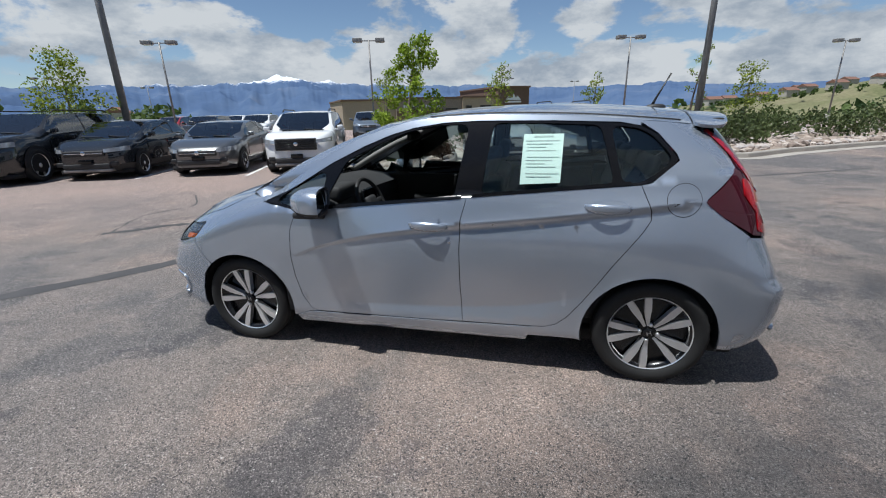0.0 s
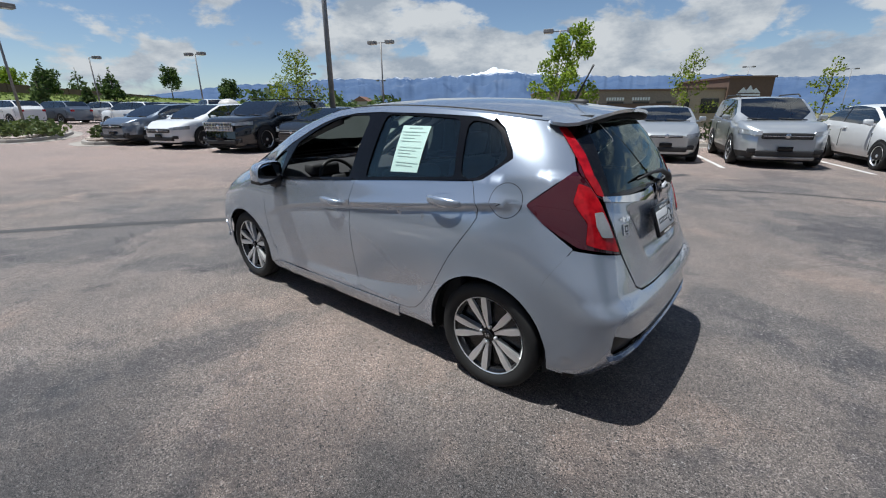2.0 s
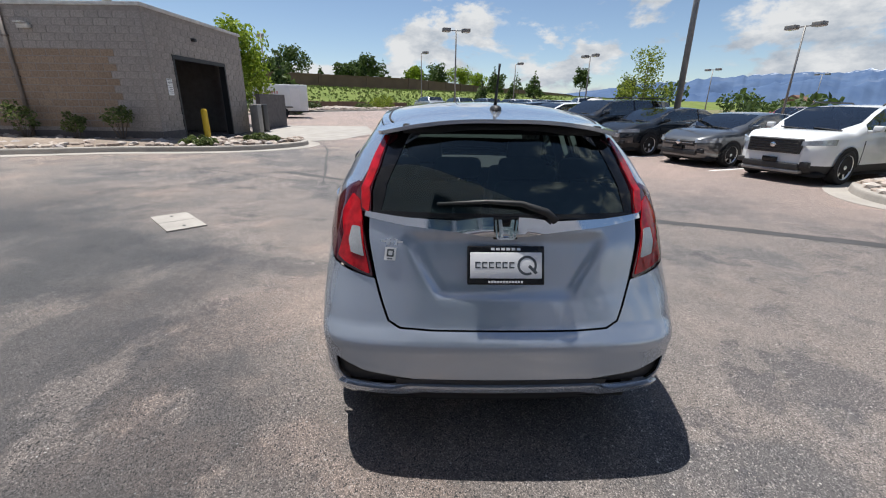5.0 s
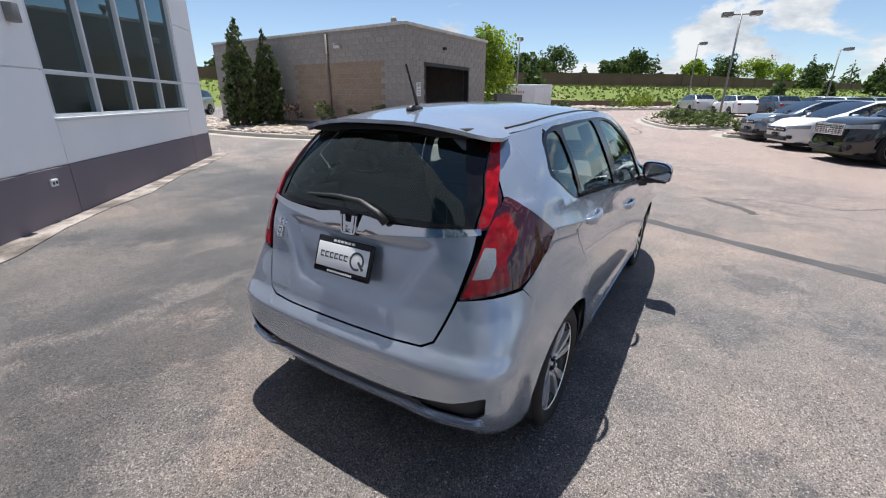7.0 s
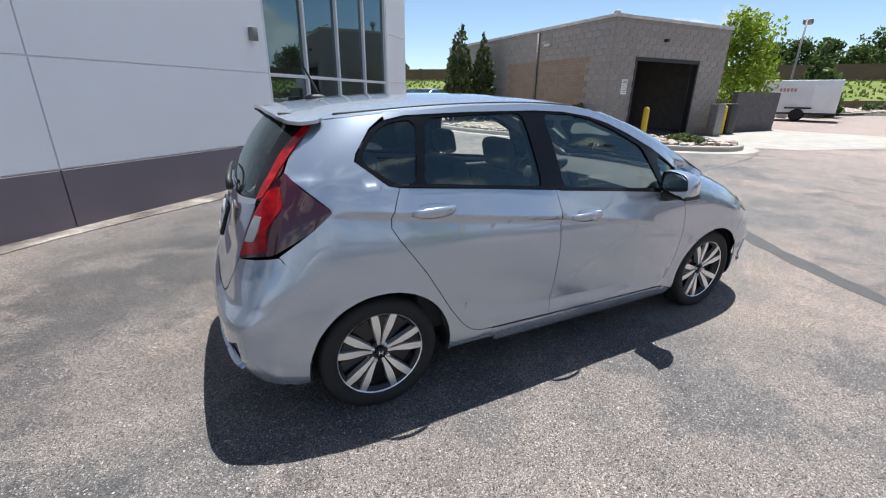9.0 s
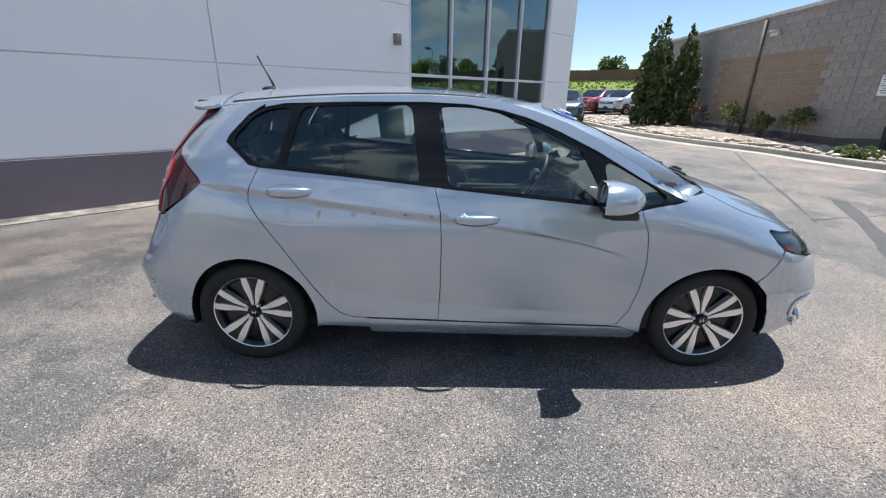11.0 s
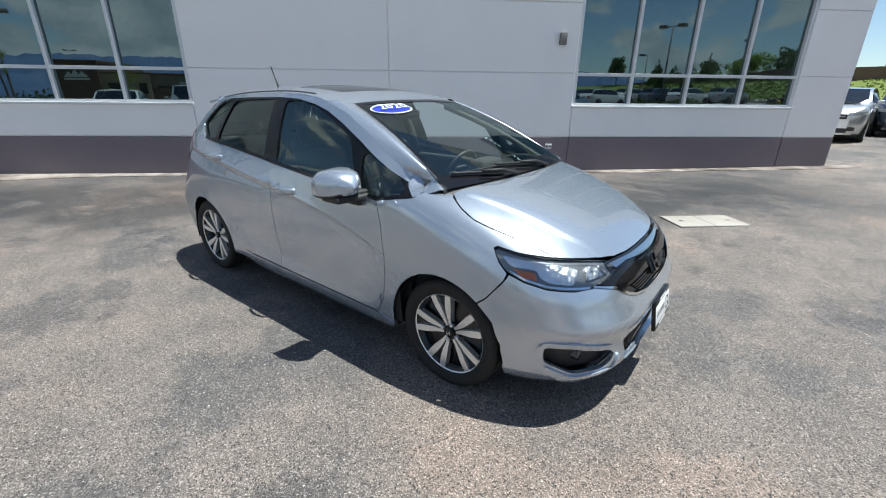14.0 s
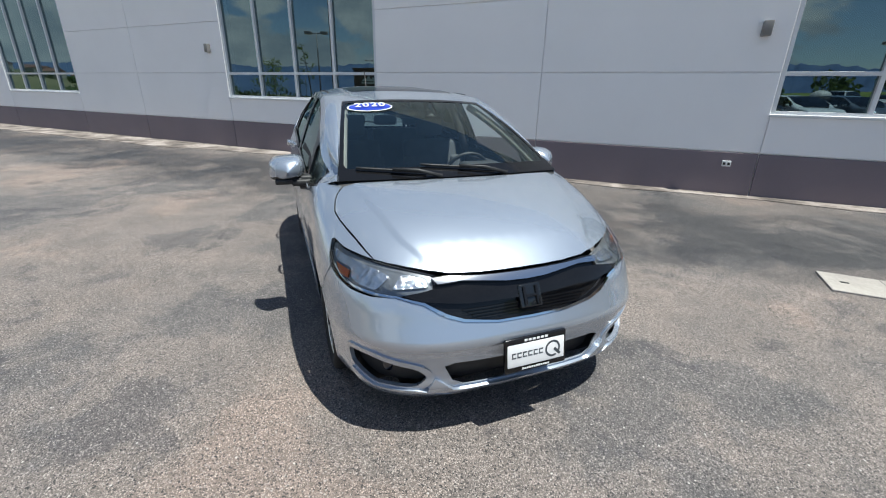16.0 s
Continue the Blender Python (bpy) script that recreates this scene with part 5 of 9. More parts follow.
        for cell in ([nx(-1.565, 0.792), nx(-1.60, 0.770), nx(-1.70, 0.762), nx(-1.72, 0.735), nx(-1.76, 0.716), nx(-1.845, 0.704), nx(-1.832, 0.758), nx(-1.75, 0.780), nx(-1.675, 0.792), nx(-1.60, 0.802), nx(-1.545, 0.812)],
                         [nx(-1.880, 0.714), nx(-1.930, 0.724), nx(-1.893, 0.754), nx(-1.848, 0.764)]):
            part("reflector", panel(rounded([(s * a, b) for a, b in cell], 0.012, 3), nose, 0.03, off=-0.012, thick=0.010), M_REFLECT, head, "bright faceted reflector")
        am = [nx(-1.605, 0.762), nx(-1.66, 0.728), nx(-1.715, 0.722), nx(-1.70, 0.752)]
        part("side_marker", panel([(s * a, b) for a, b in am], nose, 0.03, off=-0.012, thick=0.01), M_AMBER, head, "amber side marker")
        strip = [nx(-1.905, 0.684), nx(-1.854, 0.688), nx(-1.761, 0.697), nx(-1.667, 0.719), nx(-1.60, 0.747), nx(-1.60, 0.754), nx(-1.667, 0.727), nx(-1.761, 0.705), nx(-1.854, 0.696), nx(-1.905, 0.692)]
        part("lamp_trim", panel([(s * a, b) for a, b in strip], nose, 0.03, off=-0.014, thick=0.008), M_CHROME, head)
        part("headlamp_cover", panel(hl, nose, 0.035, off=0.001, thick=0.004, gap=0.001), M_LENS, head, "clear plastic cover")
    grille = both([(0.0, 0.565), ny(0.172, 0.568), ny(0.324, 0.588), ny(0.40, 0.614), ny(0.481, 0.663), ny(0.587, 0.689), ny(0.50, 0.702), nx(-1.940, 0.718), nx(-1.898, 0.757), ny(0.345, 0.760), ny(0.12, 0.752), (0.0, 0.751)])
    gr = part("grille", panel(grille, nose, 0.04, off=-0.016, thick=0), M_BLACK, car, "gloss black grille")
    cb = both([(0.0, 0.742), ny(0.12, 0.743), ny(0.25, 0.746), ny(0.345, 0.749), nx(-1.908, 0.748), nx(-1.935, 0.728), ny(0.30, 0.735), ny(0.20, 0.727), ny(0.10, 0.717), (0.0, 0.714)])
    part("grille_chrome", panel(cb, nose, 0.03, off=0.006, thick=0.02), M_SATIN, gr, "satin chrome bar above the grille")
    bb = both([(0.0, 0.697), ny(0.12, 0.700), ny(0.30, 0.722), ny(0.42, 0.714), ny(0.56, 0.692), ny(0.48, 0.672), ny(0.30, 0.655), (0.0, 0.650)])
    part("grille_bar", panel(bb, nose, 0.03, off=0.0, thick=0.02), M_BLACK, gr, "gloss black bar")
    for k in range(4):
        z = 0.590 + 0.0125 * k
        sl = both([(0.0, z), ny(0.26 + 0.02 * k, z), ny(0.26 + 0.02 * k, z + 0.005), (0.0, z + 0.005)])
        part("grille_slat", panel(sl, nose, 0.08, off=-0.008, thick=0.01), M_BLACK, gr)
    ut = both([(0.0, 0.562), ny(0.172, 0.565), ny(0.324, 0.585), ny(0.40, 0.611), ny(0.481, 0.659), ny(0.59, 0.686), ny(0.59, 0.692), ny(0.475, 0.668), ny(0.39, 0.622), ny(0.318, 0.596), ny(0.172, 0.574), (0.0, 0.571)])
    part("grille_lower_trim", panel(ut, nose, 0.03, off=0.004, thick=0.01), M_CHROME, gr, "thin chrome strip below the grille")
    m = pose(nose(0, 0.655)[0] - 0.010, 0, 0.655, 0, 28, 0)
    bm = bmesh.new()
    for y0, y1, z0_, z1_ in ((-0.038, -0.024, -0.042, 0.042), (0.024, 0.038, -0.042, 0.042), (-0.03, 0.03, -0.008, 0.006)):
        box(bm, -0.006, 0.004, y0, y1, z0_, z1_, 0.002, m)
    part("front_emblem", bm, M_BLACK, gr, "dark emblem")
    bm = bmesh.new()
    box(bm, 0.002, 0.02, -0.056, 0.056, -0.053, 0.053, 0.008, m)
    part("emblem_plate", bm, M_SCREEN, gr)
    # unseen dark box added to stop light passing through the bumper openings
    bm = bmesh.new()
    box(bm, -1.90, -1.50, -0.56, 0.56, 0.19, 0.70, 0.03)
    part("nose_light_block", bm, M_DARK, car)
    # unseen slab added to keep sun flecks out of the shadow behind
    bm = bmesh.new()
    box(bm, 1.62, 1.86, -0.58, 0.58, 0.25, 0.31, 0.01)
    part("boot_leak_block", bm, M_DARK, car)
    # cabin
    bm = bmesh.new()
    box(bm, -1.15, 1.75, -0.68, 0.68, 0.27, 0.33, 0.02)
    part("cabin_floor", bm, M_DARK, car)
    for s in (1, -1):
        bm = bmesh.new()
        box(bm, -0.95, 0.22, s * 0.70 - 0.03, s * 0.70 + 0.03, 0.33, 0.96, 0.02)
        box(bm, 0.24, 1.05, s * 0.70 - 0.03, s * 0.70 + 0.03, 0.33, 1.03, 0.02)
        box(bm, -0.5, 0.1, s * 0.655 - 0.03, s * 0.655 + 0.03, 0.72, 0.78, 0.02)
        part("door_card", bm, M_CARD, car)
        bm = bmesh.new()
        box(bm, 1.05, 1.62, s * 0.64 - 0.03, s * 0.64 + 0.03, 0.33, 1.06, 0.02)
        part("boot_lining", bm, M_CARD, car)
    bm = bmesh.new()
    vs = []
    prof = [(-1.16, 0.99), (-0.95, 1.015), (-0.78, 0.985), (-0.68, 0.93), (-0.66, 0.80), (-0.74, 0.68), (-0.85, 0.45), (-1.16, 0.45)]
    for y in (-0.69, -0.3, 0.0, 0.3, 0.69):
        vs.append([bm.verts.new((x, y, z - 0.02 * (abs(y) / 0.69) ** 2)) for x, z in prof])
    for r0, r1 in zip(vs, vs[1:]):
        for k in range(len(prof)):
            bm.faces.new((r0[k], r0[(k + 1) % len(prof)], r1[(k + 1) % len(prof)], r1[k]))
    bm.faces.new(vs[0])
    bm.faces.new(vs[-1][::-1])
    bmesh.ops.recalc_face_normals(bm, faces=bm.faces)
    dash = sharp(part("dashboard", bm, M_CARD, car), 40)
    bm = bmesh.new()
    box(bm, -0.79, -0.66, -0.50, -0.22, 0.93, 1.03, 0.035, seg=3)
    part("instrument_hood", bm, M_CARD, dash)
    bm = bmesh.new()
    box(bm, -0.685, -0.655, -0.12, 0.13, 0.80, 0.945, 0.01)
    part("touchscreen", bm, M_SCREEN, dash, "dark touchscreen")
    bm = bmesh.new()
    box(bm, -0.67, -0.1, -0.13, 0.13, 0.33, 0.58, 0.04)
    part("centre_console", bm, M_CARD, car)
    # steering wheel before the driver (the car's left)
    m = pose(-0.49, -0.36, 0.90, 0, 66, 0)
    bm = bmesh.new()
    ringp = [m @ Vector((0.178 * math.cos(a), 0.178 * math.sin(a), 0)) for a in [k * math.tau / 36 for k in range(37)]]
    tube(bm, ringp, 0.0145, 8, False)
    sw = part("steering_wheel", bm, M_PLASTIC, car)
    bm = bmesh.new()
    box(bm, -0.055, 0.055, -0.065, 0.065, -0.03, 0.02, 0.02, m)
    for a in (0, 180, 90):
        box(bm, 0.04, 0.175, -0.018, 0.018, -0.012, 0.004, 0.006, m @ pose(0, 0, 0, 0, 0, 90 + a if a != 90 else 0))
    part("steering_hub", bm, M_CARD, sw)
    seat(car, -0.05, -0.36, 0.25, 0.42)
    seat(car, -0.05, 0.36, 0.25, 0.42)
    seat(car, 0.83, -0.33, 0.30, 0.45, True)
    seat(car, 0.83, 0.33, 0.30, 0.45, True)
    hd = [(x, y * 0.97) for x, y in ed]
    hd = [(-0.15, 0.0), (-0.14, 0.4)] + hd[1:] + [(1.42, 0.0)]
    hd = hd + [(x, -y) for x, y in hd[::-1][1:]][:-1]
    # dark box added to close the gap that lets light in under the spoiler
    bm = bmesh.new()
    box(bm, 1.40, 1.58, -0.43, 0.43, 1.385, 1.425, 0.01)
    part("roof_gap_block", bm, M_DARK, car)
    part("headliner", panel(hd, roof, 0.12, off=-0.03, thick=0), M_HEADLINER, car, "pale grey headliner")
    bm = bmesh.new()
    box(bm, -0.30, -0.26, -0.115, 0.115, 1.30, 1.36, 0.018)
    tube(bm, [(-0.28, 0, 1.36), (-0.24, 0, 1.42)], 0.008, 8)
    part("inside_mirror", bm, M_PLASTIC, car)
    for s in (1, -1):
        bm = bmesh.new()
        tube(bm, [Vector(screen(s * 0.965, t / 10)) + Vector((0.07, -s * 0.012, -0.035)) for t in range(0, 11)], 0.026, 8)
        part("pillar_trim", bm, M_TRIM, car, "grey pillar trim")
        bm = bmesh.new()
        tube(bm, [(0.235, s * 0.69, 0.95), (0.27, s * 0.645, 1.15), (0.30, s * 0.54, 1.39)], 0.035, 8)
        part("pillar_trim", bm, M_CARD, car, "dark pillar trim")
    # sheet of paper on the rear side window, with rows of print
    fn = side(-1)
    sheet = [(0.545, 1.368), (0.755, 1.368), (0.745, 1.122), (0.535, 1.112)]
    paper = part("window_paper", panel(sheet, fn, 0.05, off=-0.006, thick=0), M_PAPER, car, "pale green price sheet taped to the side glass")
    bm = bmesh.new()
    rows = [(0.60, 0.70, 1.350, 1.356)] + [(0.558 + (k % 3) * 0.004, 0.735 - (k * 7 % 5) * 0.018, 1.33 - k * 0.0165, 1.3335 - k * 0.0165) for k in range(12) if k not in (4, 9)]
    for a0, a1, b0, b1 in rows:
        vs = [bm.verts.new(Vector(fn(a, b)) + Vector((0, 0.0045, 0))) for a, b in ((a0, b0), (a1, b0), (a1, b1), (a0, b1))]
        bm.faces.new(vs)
    part("paper_print", bm, mk("faint_print", (0.40, 0.52, 0.48), 0.7, bump=0), paper, smooth=False)
    # year sticker on the windscreen
    el = [(0.65 + 0.275 * math.cos(a), 0.851 + 0.080 * math.sin(a)) for a in [k * math.tau / 36 for k in range(36)]]
    ys = part("year_sticker", panel(el, screen, 0.05, off=0.008, thick=0), M_WHITE, car, "white and blue oval year sticker")
    el2 = [(0.65 + 0.257 * math.cos(a), 0.851 + 0.069 * math.sin(a)) for a in [k * math.tau / 36 for k in range(36)]]
    part("sticker_oval", panel(el2, screen, 0.05, off=0.0095, thick=0), M_BLUE, ys)
    tx = bpy.data.curves.new("year", "FONT")
    tx.body, tx.size, tx.align_x, tx.align_y, tx.extrude, tx.offset, tx.space_character = "2020", 0.092, "CENTER", "CENTER", 0.0004, 0.0012, 1.15
    c = Vector(screen(0.65, 0.851))
    ex = (Vector(screen(0.605, 0.851)) - Vector(screen(0.695, 0.851))).normalized()
    ez = Vector(screen(0.65, 0.883)) - Vector(screen(0.65, 0.819))
    nn = ex.cross(ez).normalized()
    ez = nn.cross(ex)
    tmp = bpy.data.objects.new("year", tx)
    scene.collection.objects.link(tmp)
    me = bpy.data.meshes.new_from_object(tmp.evaluated_get(bpy.context.evaluated_depsgraph_get()))
    bpy.data.objects.remove(tmp)
    me.materials.clear()
    me.materials.append(M_WHITE)
    yr = new("year_digits", me)
    yr.parent = ys
    yr["label"] = "white digits 2020"
    yr.matrix_local = Matrix.Translation(c + nn * 0.022) @ Matrix((ex, ez, nn)).transposed().to_4x4()
    for ob in car.children:
        if ob.type == "MESH" and ob.data.materials[0] in (M_GLASS,) and ob.name.startswith("windscreen"):
            ob.visible_shadow = False
    return car


car = build_car()


# ---------- ground ----------
def soft(v, k=2.0):
    return k * math.log1p(math.exp(min(40, v / k)))


def ground_z(x, y):
    """Level round the car, rising gently to the grass bank, falling away to the valley."""
    d = -0.75 * x - 0.66 * y
    z = 0.019 * soft(d - 5) - 0.019 * soft(d - 44)
    t = min(1.0, max(0.0, (d - 46) / 17))
    z += 3.0 * t * t * (3 - 2 * t)
    v = max(0.0, y - 34 - 0.25 * abs(x + 5)) if d < 30 else 0.0
    z -= 26 * (1 - math.exp(-v / 220)) * min(1.0, max(0.0, (44 - d) / 20))
    return z


def spread(lo, hi, fine, grow):
    """Grid lines, close together near the middle and wider outwards."""
    out, x, s = [0.0], 0.0, fine
    while x < hi:
        x += s
        out.append(x)
        if x > 18:
            s *= grow
    neg, x, s = [], 0.0, fine
    while x > lo:
        x -= s
        neg.append(x)
        if x < -18:
            s *= grow
    return neg[::-1] + out


gx, gy = spread(-4200, 4200, 1.0, 1.09), spread(-4200, 4200, 1.0, 1.09)
gv = [(x, y, ground_z(x, y)) for y in gy for x in gx]
gf, gi = [], []
for j in range(len(gy) - 1):
    for i in range(len(gx) - 1):
        a = j * len(gx) + i
        gf.append((a, a + 1, a + 1 + len(gx), a + len(gx)))
        cx, cy = (gx[i] + gx[i + 1]) / 2, (gy[j] + gy[j + 1]) / 2
        d = -0.75 * cx - 0.66 * cy
        gi.append(1 if 44 < d < 200 else 0 if (-70 < cx < 60 and -60 < cy < 42 and d < 46) else 2)
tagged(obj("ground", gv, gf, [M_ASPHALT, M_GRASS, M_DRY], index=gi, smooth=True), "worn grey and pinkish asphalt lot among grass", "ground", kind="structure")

# ---------- showroom wall ----------
WALL_A = 43.0
UX, UY = math.cos(radians(WALL_A)), math.sin(radians(WALL_A))
# local frame of the wall: x along it, y out of it, z up; its face is 4.98 m from the origin
WALL_M = pose(4.98 * UY, -4.98 * UX, 0, 0, 0, WALL_A)
WINS = [(-7.94, -3.40), (3.58, 8.10), (15.05, 19.6)]
WIN_Z0, WIN_ZM, WIN_Z1, WALL_H = 1.25, 1.82, 4.95, 7.2


def slab(bm, x0, x1, z0, z1, y0=-0.25, y1=0.0, bev=0.006):
    box(bm, x0, x1, y0, y1, z0, z1, bev, seg=1)


def wall_piece(name, x0, x1, z0, z1, mat, parent, y1=0.0):
    bm = bmesh.new()
    slab(bm, x0 + 0.007, x1 - 0.007, z0 + 0.007, z1 - 0.007, -0.06, y1)
    return part(name, bm, mat, parent, smooth=False)


def showroom():
    bm = bmesh.new()
    x0, x1 = -9.1, 26.5
    # core with openings: piers, below and above the windows
    last = x0
    for a, b in WINS:
        box(bm, last, a, -0.30, -0.03, 0.0, WALL_H)
        box(bm, a, b, -0.30, -0.03, 0.0, WIN_Z0)
        box(bm, a, b, -0.30, -0.03, WIN_Z1, WALL_H)
        last = b
    box(bm, last, x1, -0.30, -0.03, 0.0, WALL_H)
    core = part("wall_showroom", bm, M_WALL, None, smooth=False)
    core.matrix_world = WALL_M
    tagged(core, "light grey painted concrete panel wall with mauve base", "wall", kind="structure")
    cols = [x0, WINS[0][0], WINS[0][1], 0.08, WINS[1][0], WINS[1][1], 11.78, WINS[2][0], WINS[2][1], x1]
    rows = [(0.68, 1.835), (1.835, 3.0), (3.0, 4.95), (4.95, WALL_H)]
    for i in range(len(cols) - 1):
        a, b = cols[i], cols[i + 1]
        win = any(abs(a - w[0]) < 0.1 and abs(b - w[1]) < 0.1 for w in WINS)
        wall_piece("base_panel", a, b, 0.0, 0.68, M_BAND, core, 0.004)
        if win:
            wall_piece("panel", a, b, 0.68, WIN_Z0, M_WALL, core)
            wall_piece("panel", a, b, WIN_Z1, WALL_H, M_WALL, core)
        else:
            for z0, z1 in rows:
                wall_piece("panel", a, b, z0, z1, M_WALL, core)
    # the return wall round the corner, the back and the roof
    bm = bmesh.new()
    box(bm, x0, x0 + 0.3, -16, -0.31, 0.0, WALL_H)
    box(bm, x1 - 0.3, x1, -16, -0.31, 0.0, WALL_H)
    box(bm, x0, x1, -16.3, -16.0, 0.0, WALL_H)
    rear = part("wall_showroom_return", bm, M_WALL, None, smooth=False)
    rear.matrix_world = WALL_M
    tagged(rear, "light grey painted side wall of the showroom", "wall", kind="structure")
    bm = bmesh.new()
    box(bm, x0 + 0.3, x1 - 0.3, -16, -0.30, WALL_H - 0.5, WALL_H - 0.3)
    roof_o = part("ceiling_showroom", bm, M_HEADLINER, None, smooth=False)
    roof_o.matrix_world = WALL_M
    tagged(roof_o, "pale showroom ceiling", "ceiling", kind="structure")
    bm = bmesh.new()
    box(bm, x0 + 0.3, x1 - 0.3, -16, -0.30, -0.02, 0.02)
    fl = part("floor_showroom", bm, mk("dark_floor_tile", (0.10, 0.10, 0.10), 0.3), None, smooth=False)
    fl.matrix_world = WALL_M
    tagged(fl, "dark grey showroom floor", "floor", kind="structure")
    # added partition; the room's dimness is put into its dark colour
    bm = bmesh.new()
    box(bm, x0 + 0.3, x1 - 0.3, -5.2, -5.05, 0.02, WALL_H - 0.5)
    iw = part("wall_showroom_backdrop", bm, mk("dim_room_backing", (0.10, 0.10, 0.11), 0.8), None, smooth=False)
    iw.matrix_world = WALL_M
    tagged(iw, "added backing wall, dark to stand for the dim showroom", "wall", kind="structure")
    for n, (a, b) in enumerate(WINS):
        win = tagged(new("window_%d" % (n + 1)), "tall showroom window, white frame, eight tinted panes", "window", kind="structure")
        win.matrix_world = WALL_M
        bm = bmesh.new()
        for k in range(5):
            x = a + (b - a) * k / 4
            e = 0.03 if k in (0, 4) else 0.0
            xx = x + (0.028 if k == 0 else -0.028 if k == 4 else 0)
            box(bm, xx - 0.028, xx + 0.028, -0.13, -0.035 + 0.02, WIN_Z0, WIN_Z1, 0.003, seg=1)
        for z in (WIN_Z0 + 0.03, WIN_ZM, WIN_Z1 - 0.03):
            box(bm, a, b, -0.125, -0.02, z - 0.028, z + 0.028, 0.003, seg=1)
        part("window_frame", bm, M_FRAME, win, "white aluminium frame", False)
        bm = bmesh.new()
        box(bm, a - 0.02, b + 0.02, -0.12, 0.03, WIN_Z0 - 0.03, WIN_Z0 + 0.012, 0.004, seg=1)
        part("window_sill", bm, M_FRAME, win, smooth=False)
        for k in range(4):
            for z0, z1 in ((WIN_Z0, WIN_ZM), (WIN_ZM, WIN_Z1)):
                xa, xb = a + (b - a) * k / 4, a + (b - a) * (k + 1) / 4
                pane = obj("pane", [(xa, -0.08, z0), (xb, -0.08, z0), (xb, -0.08, z1), (xa, -0.08, z1)], [(3, 2, 1, 0)], M_SHOPGLASS, win)
    # ceiling strip lights inside
    glow = bpy.data.materials.new("tube_light")
    glow.use_nodes = True
    g = glow.node_tree.nodes["Principled BSDF"]
    g.inputs["Emission Color"].default_value, g.inputs["Emission Strength"].default_value = (1, 0.97, 0.92, 1), 6.0
    for n, (a, b) in enumerate(WINS):
        for i in range(3):
            for j in range(2):
                bm = bmesh.new()
                box(bm, -0.6, 0.6, -0.05, 0.05, 0.0, 0.05, 0.01)
                lt = tagged(part("strip_light", bm, glow, None, smooth=False), "white fluorescent strip light under the showroom ceiling", "ceiling light", "showroom strip lights")
                lt.matrix_world = WALL_M @ pose(a + 0.8 + i * 1.6, -1.6 - j * 1.9, WALL_H - 0.56)
    # lamp and socket on the wall
    for x in (-3.08, 8.6):
        bm = bmesh.new()
        box(bm, -0.06, 0.06, 0.0, 0.10, -0.10, 0.10, 0.015)
        lamp = tagged(part("wall_lamp", bm, M_POLE, None), "small grey wall lamp on the showroom wall", "wall lamp", "wall lamps")
        sharp(lamp)
        lamp.matrix_world = WALL_M @ pose(x, 0.0, 2.41)
    bm = bmesh.new()
    box(bm, -0.06, 0.06, 0.004, 0.03, -0.045, 0.045, 0.006)
    so = tagged(part("wall_socket", bm, M_FRAME, None), "white weatherproof socket on the mauve wall base", "socket")
    so.matrix_world = WALL_M @ pose(-3.0, 0.0, 0.50)
    for dx in (-0.03, 0.03):
        bm = bmesh.new()
        box(bm, dx - 0.018, dx + 0.018, 0.029, 0.033, -0.02, 0.02, 0.003)
        part("outlet", bm, M_PLASTIC, so)
    # stained concrete apron at the foot of the wall
    vs, fs = [], []
    n = 36
    for i in range(n + 1):
        x = x0 - 0.5 + (x1 - x0 + 0.5) * i / n
        deep = 0.30 + 0.75 * min(1.0, max(0.0, (x - 5.0) / 5.0))
        for y, z in ((0.0, 0.012), (deep, 0.010), (deep, -0.02)):
            q = WALL_M @ Vector((x, y + (0.05 * math.sin(i * 1.7) + 0.04 * math.sin(i * 4.1) if y else 0), 0))
            vs.append((q.x, q.y, ground_z(q.x, q.y) + z))
    for i in range(n):
        for k in range(2):
            a = i * 3 + k
            fs.append((a, a + 3, a + 4, a + 1))
    tagged(obj("pavement_apron", vs, fs, M_APRON), "stained concrete strip along the showroom wall", "pavement", kind="structure")


showroom()


# ---------- block building ----------
BLK_M = pose(-10.15, -8.62, 0.08, 0, 0, -2.0)       # corner of the block building; it lies towards -x and -y


def blocks_face(bm_gray, bm_tan, to, length, z1, holes, tan, seed, limit):
    """Courses of split-face blocks on one face. to(u, z, d) gives the place u along the face, z up, d out of it. Returns the pieces left for single objects."""
    rnd = random.Random(seed)
    single = []
    zc, row = 0.0, 0
    while zc < z1 - 0.05:
        u = -0.2 if row % 2 else 0.0
        while u < length:
            a, b = max(0.0, u) + 0.005, min(length, u + 0.4) - 0.005
            mid, zm = (a + b) / 2, zc + 0.1
            if b - a > 0.05 and not any(h[0] < mid < h[1] and h[2] < zm < h[3] for h in holes):
                istan = any(h[0] < mid < h[1] and h[2] < zm < h[3] for h in tan)
                d = 0.007 + rnd.uniform(-0.003, 0.004) if not istan else 0.004 + rnd.uniform(-0.002, 0.002)
                q = (a, b, zc + 0.005, zc + 0.195, d)
                if istan or zc < 0.55 or mid > limit:
                    bm = bm_tan if istan else bm_gray
                    add_block(bm, to, q)
                else:
                    single.append(q)
            u += 0.4
        zc += 0.2
        row += 1
    return single


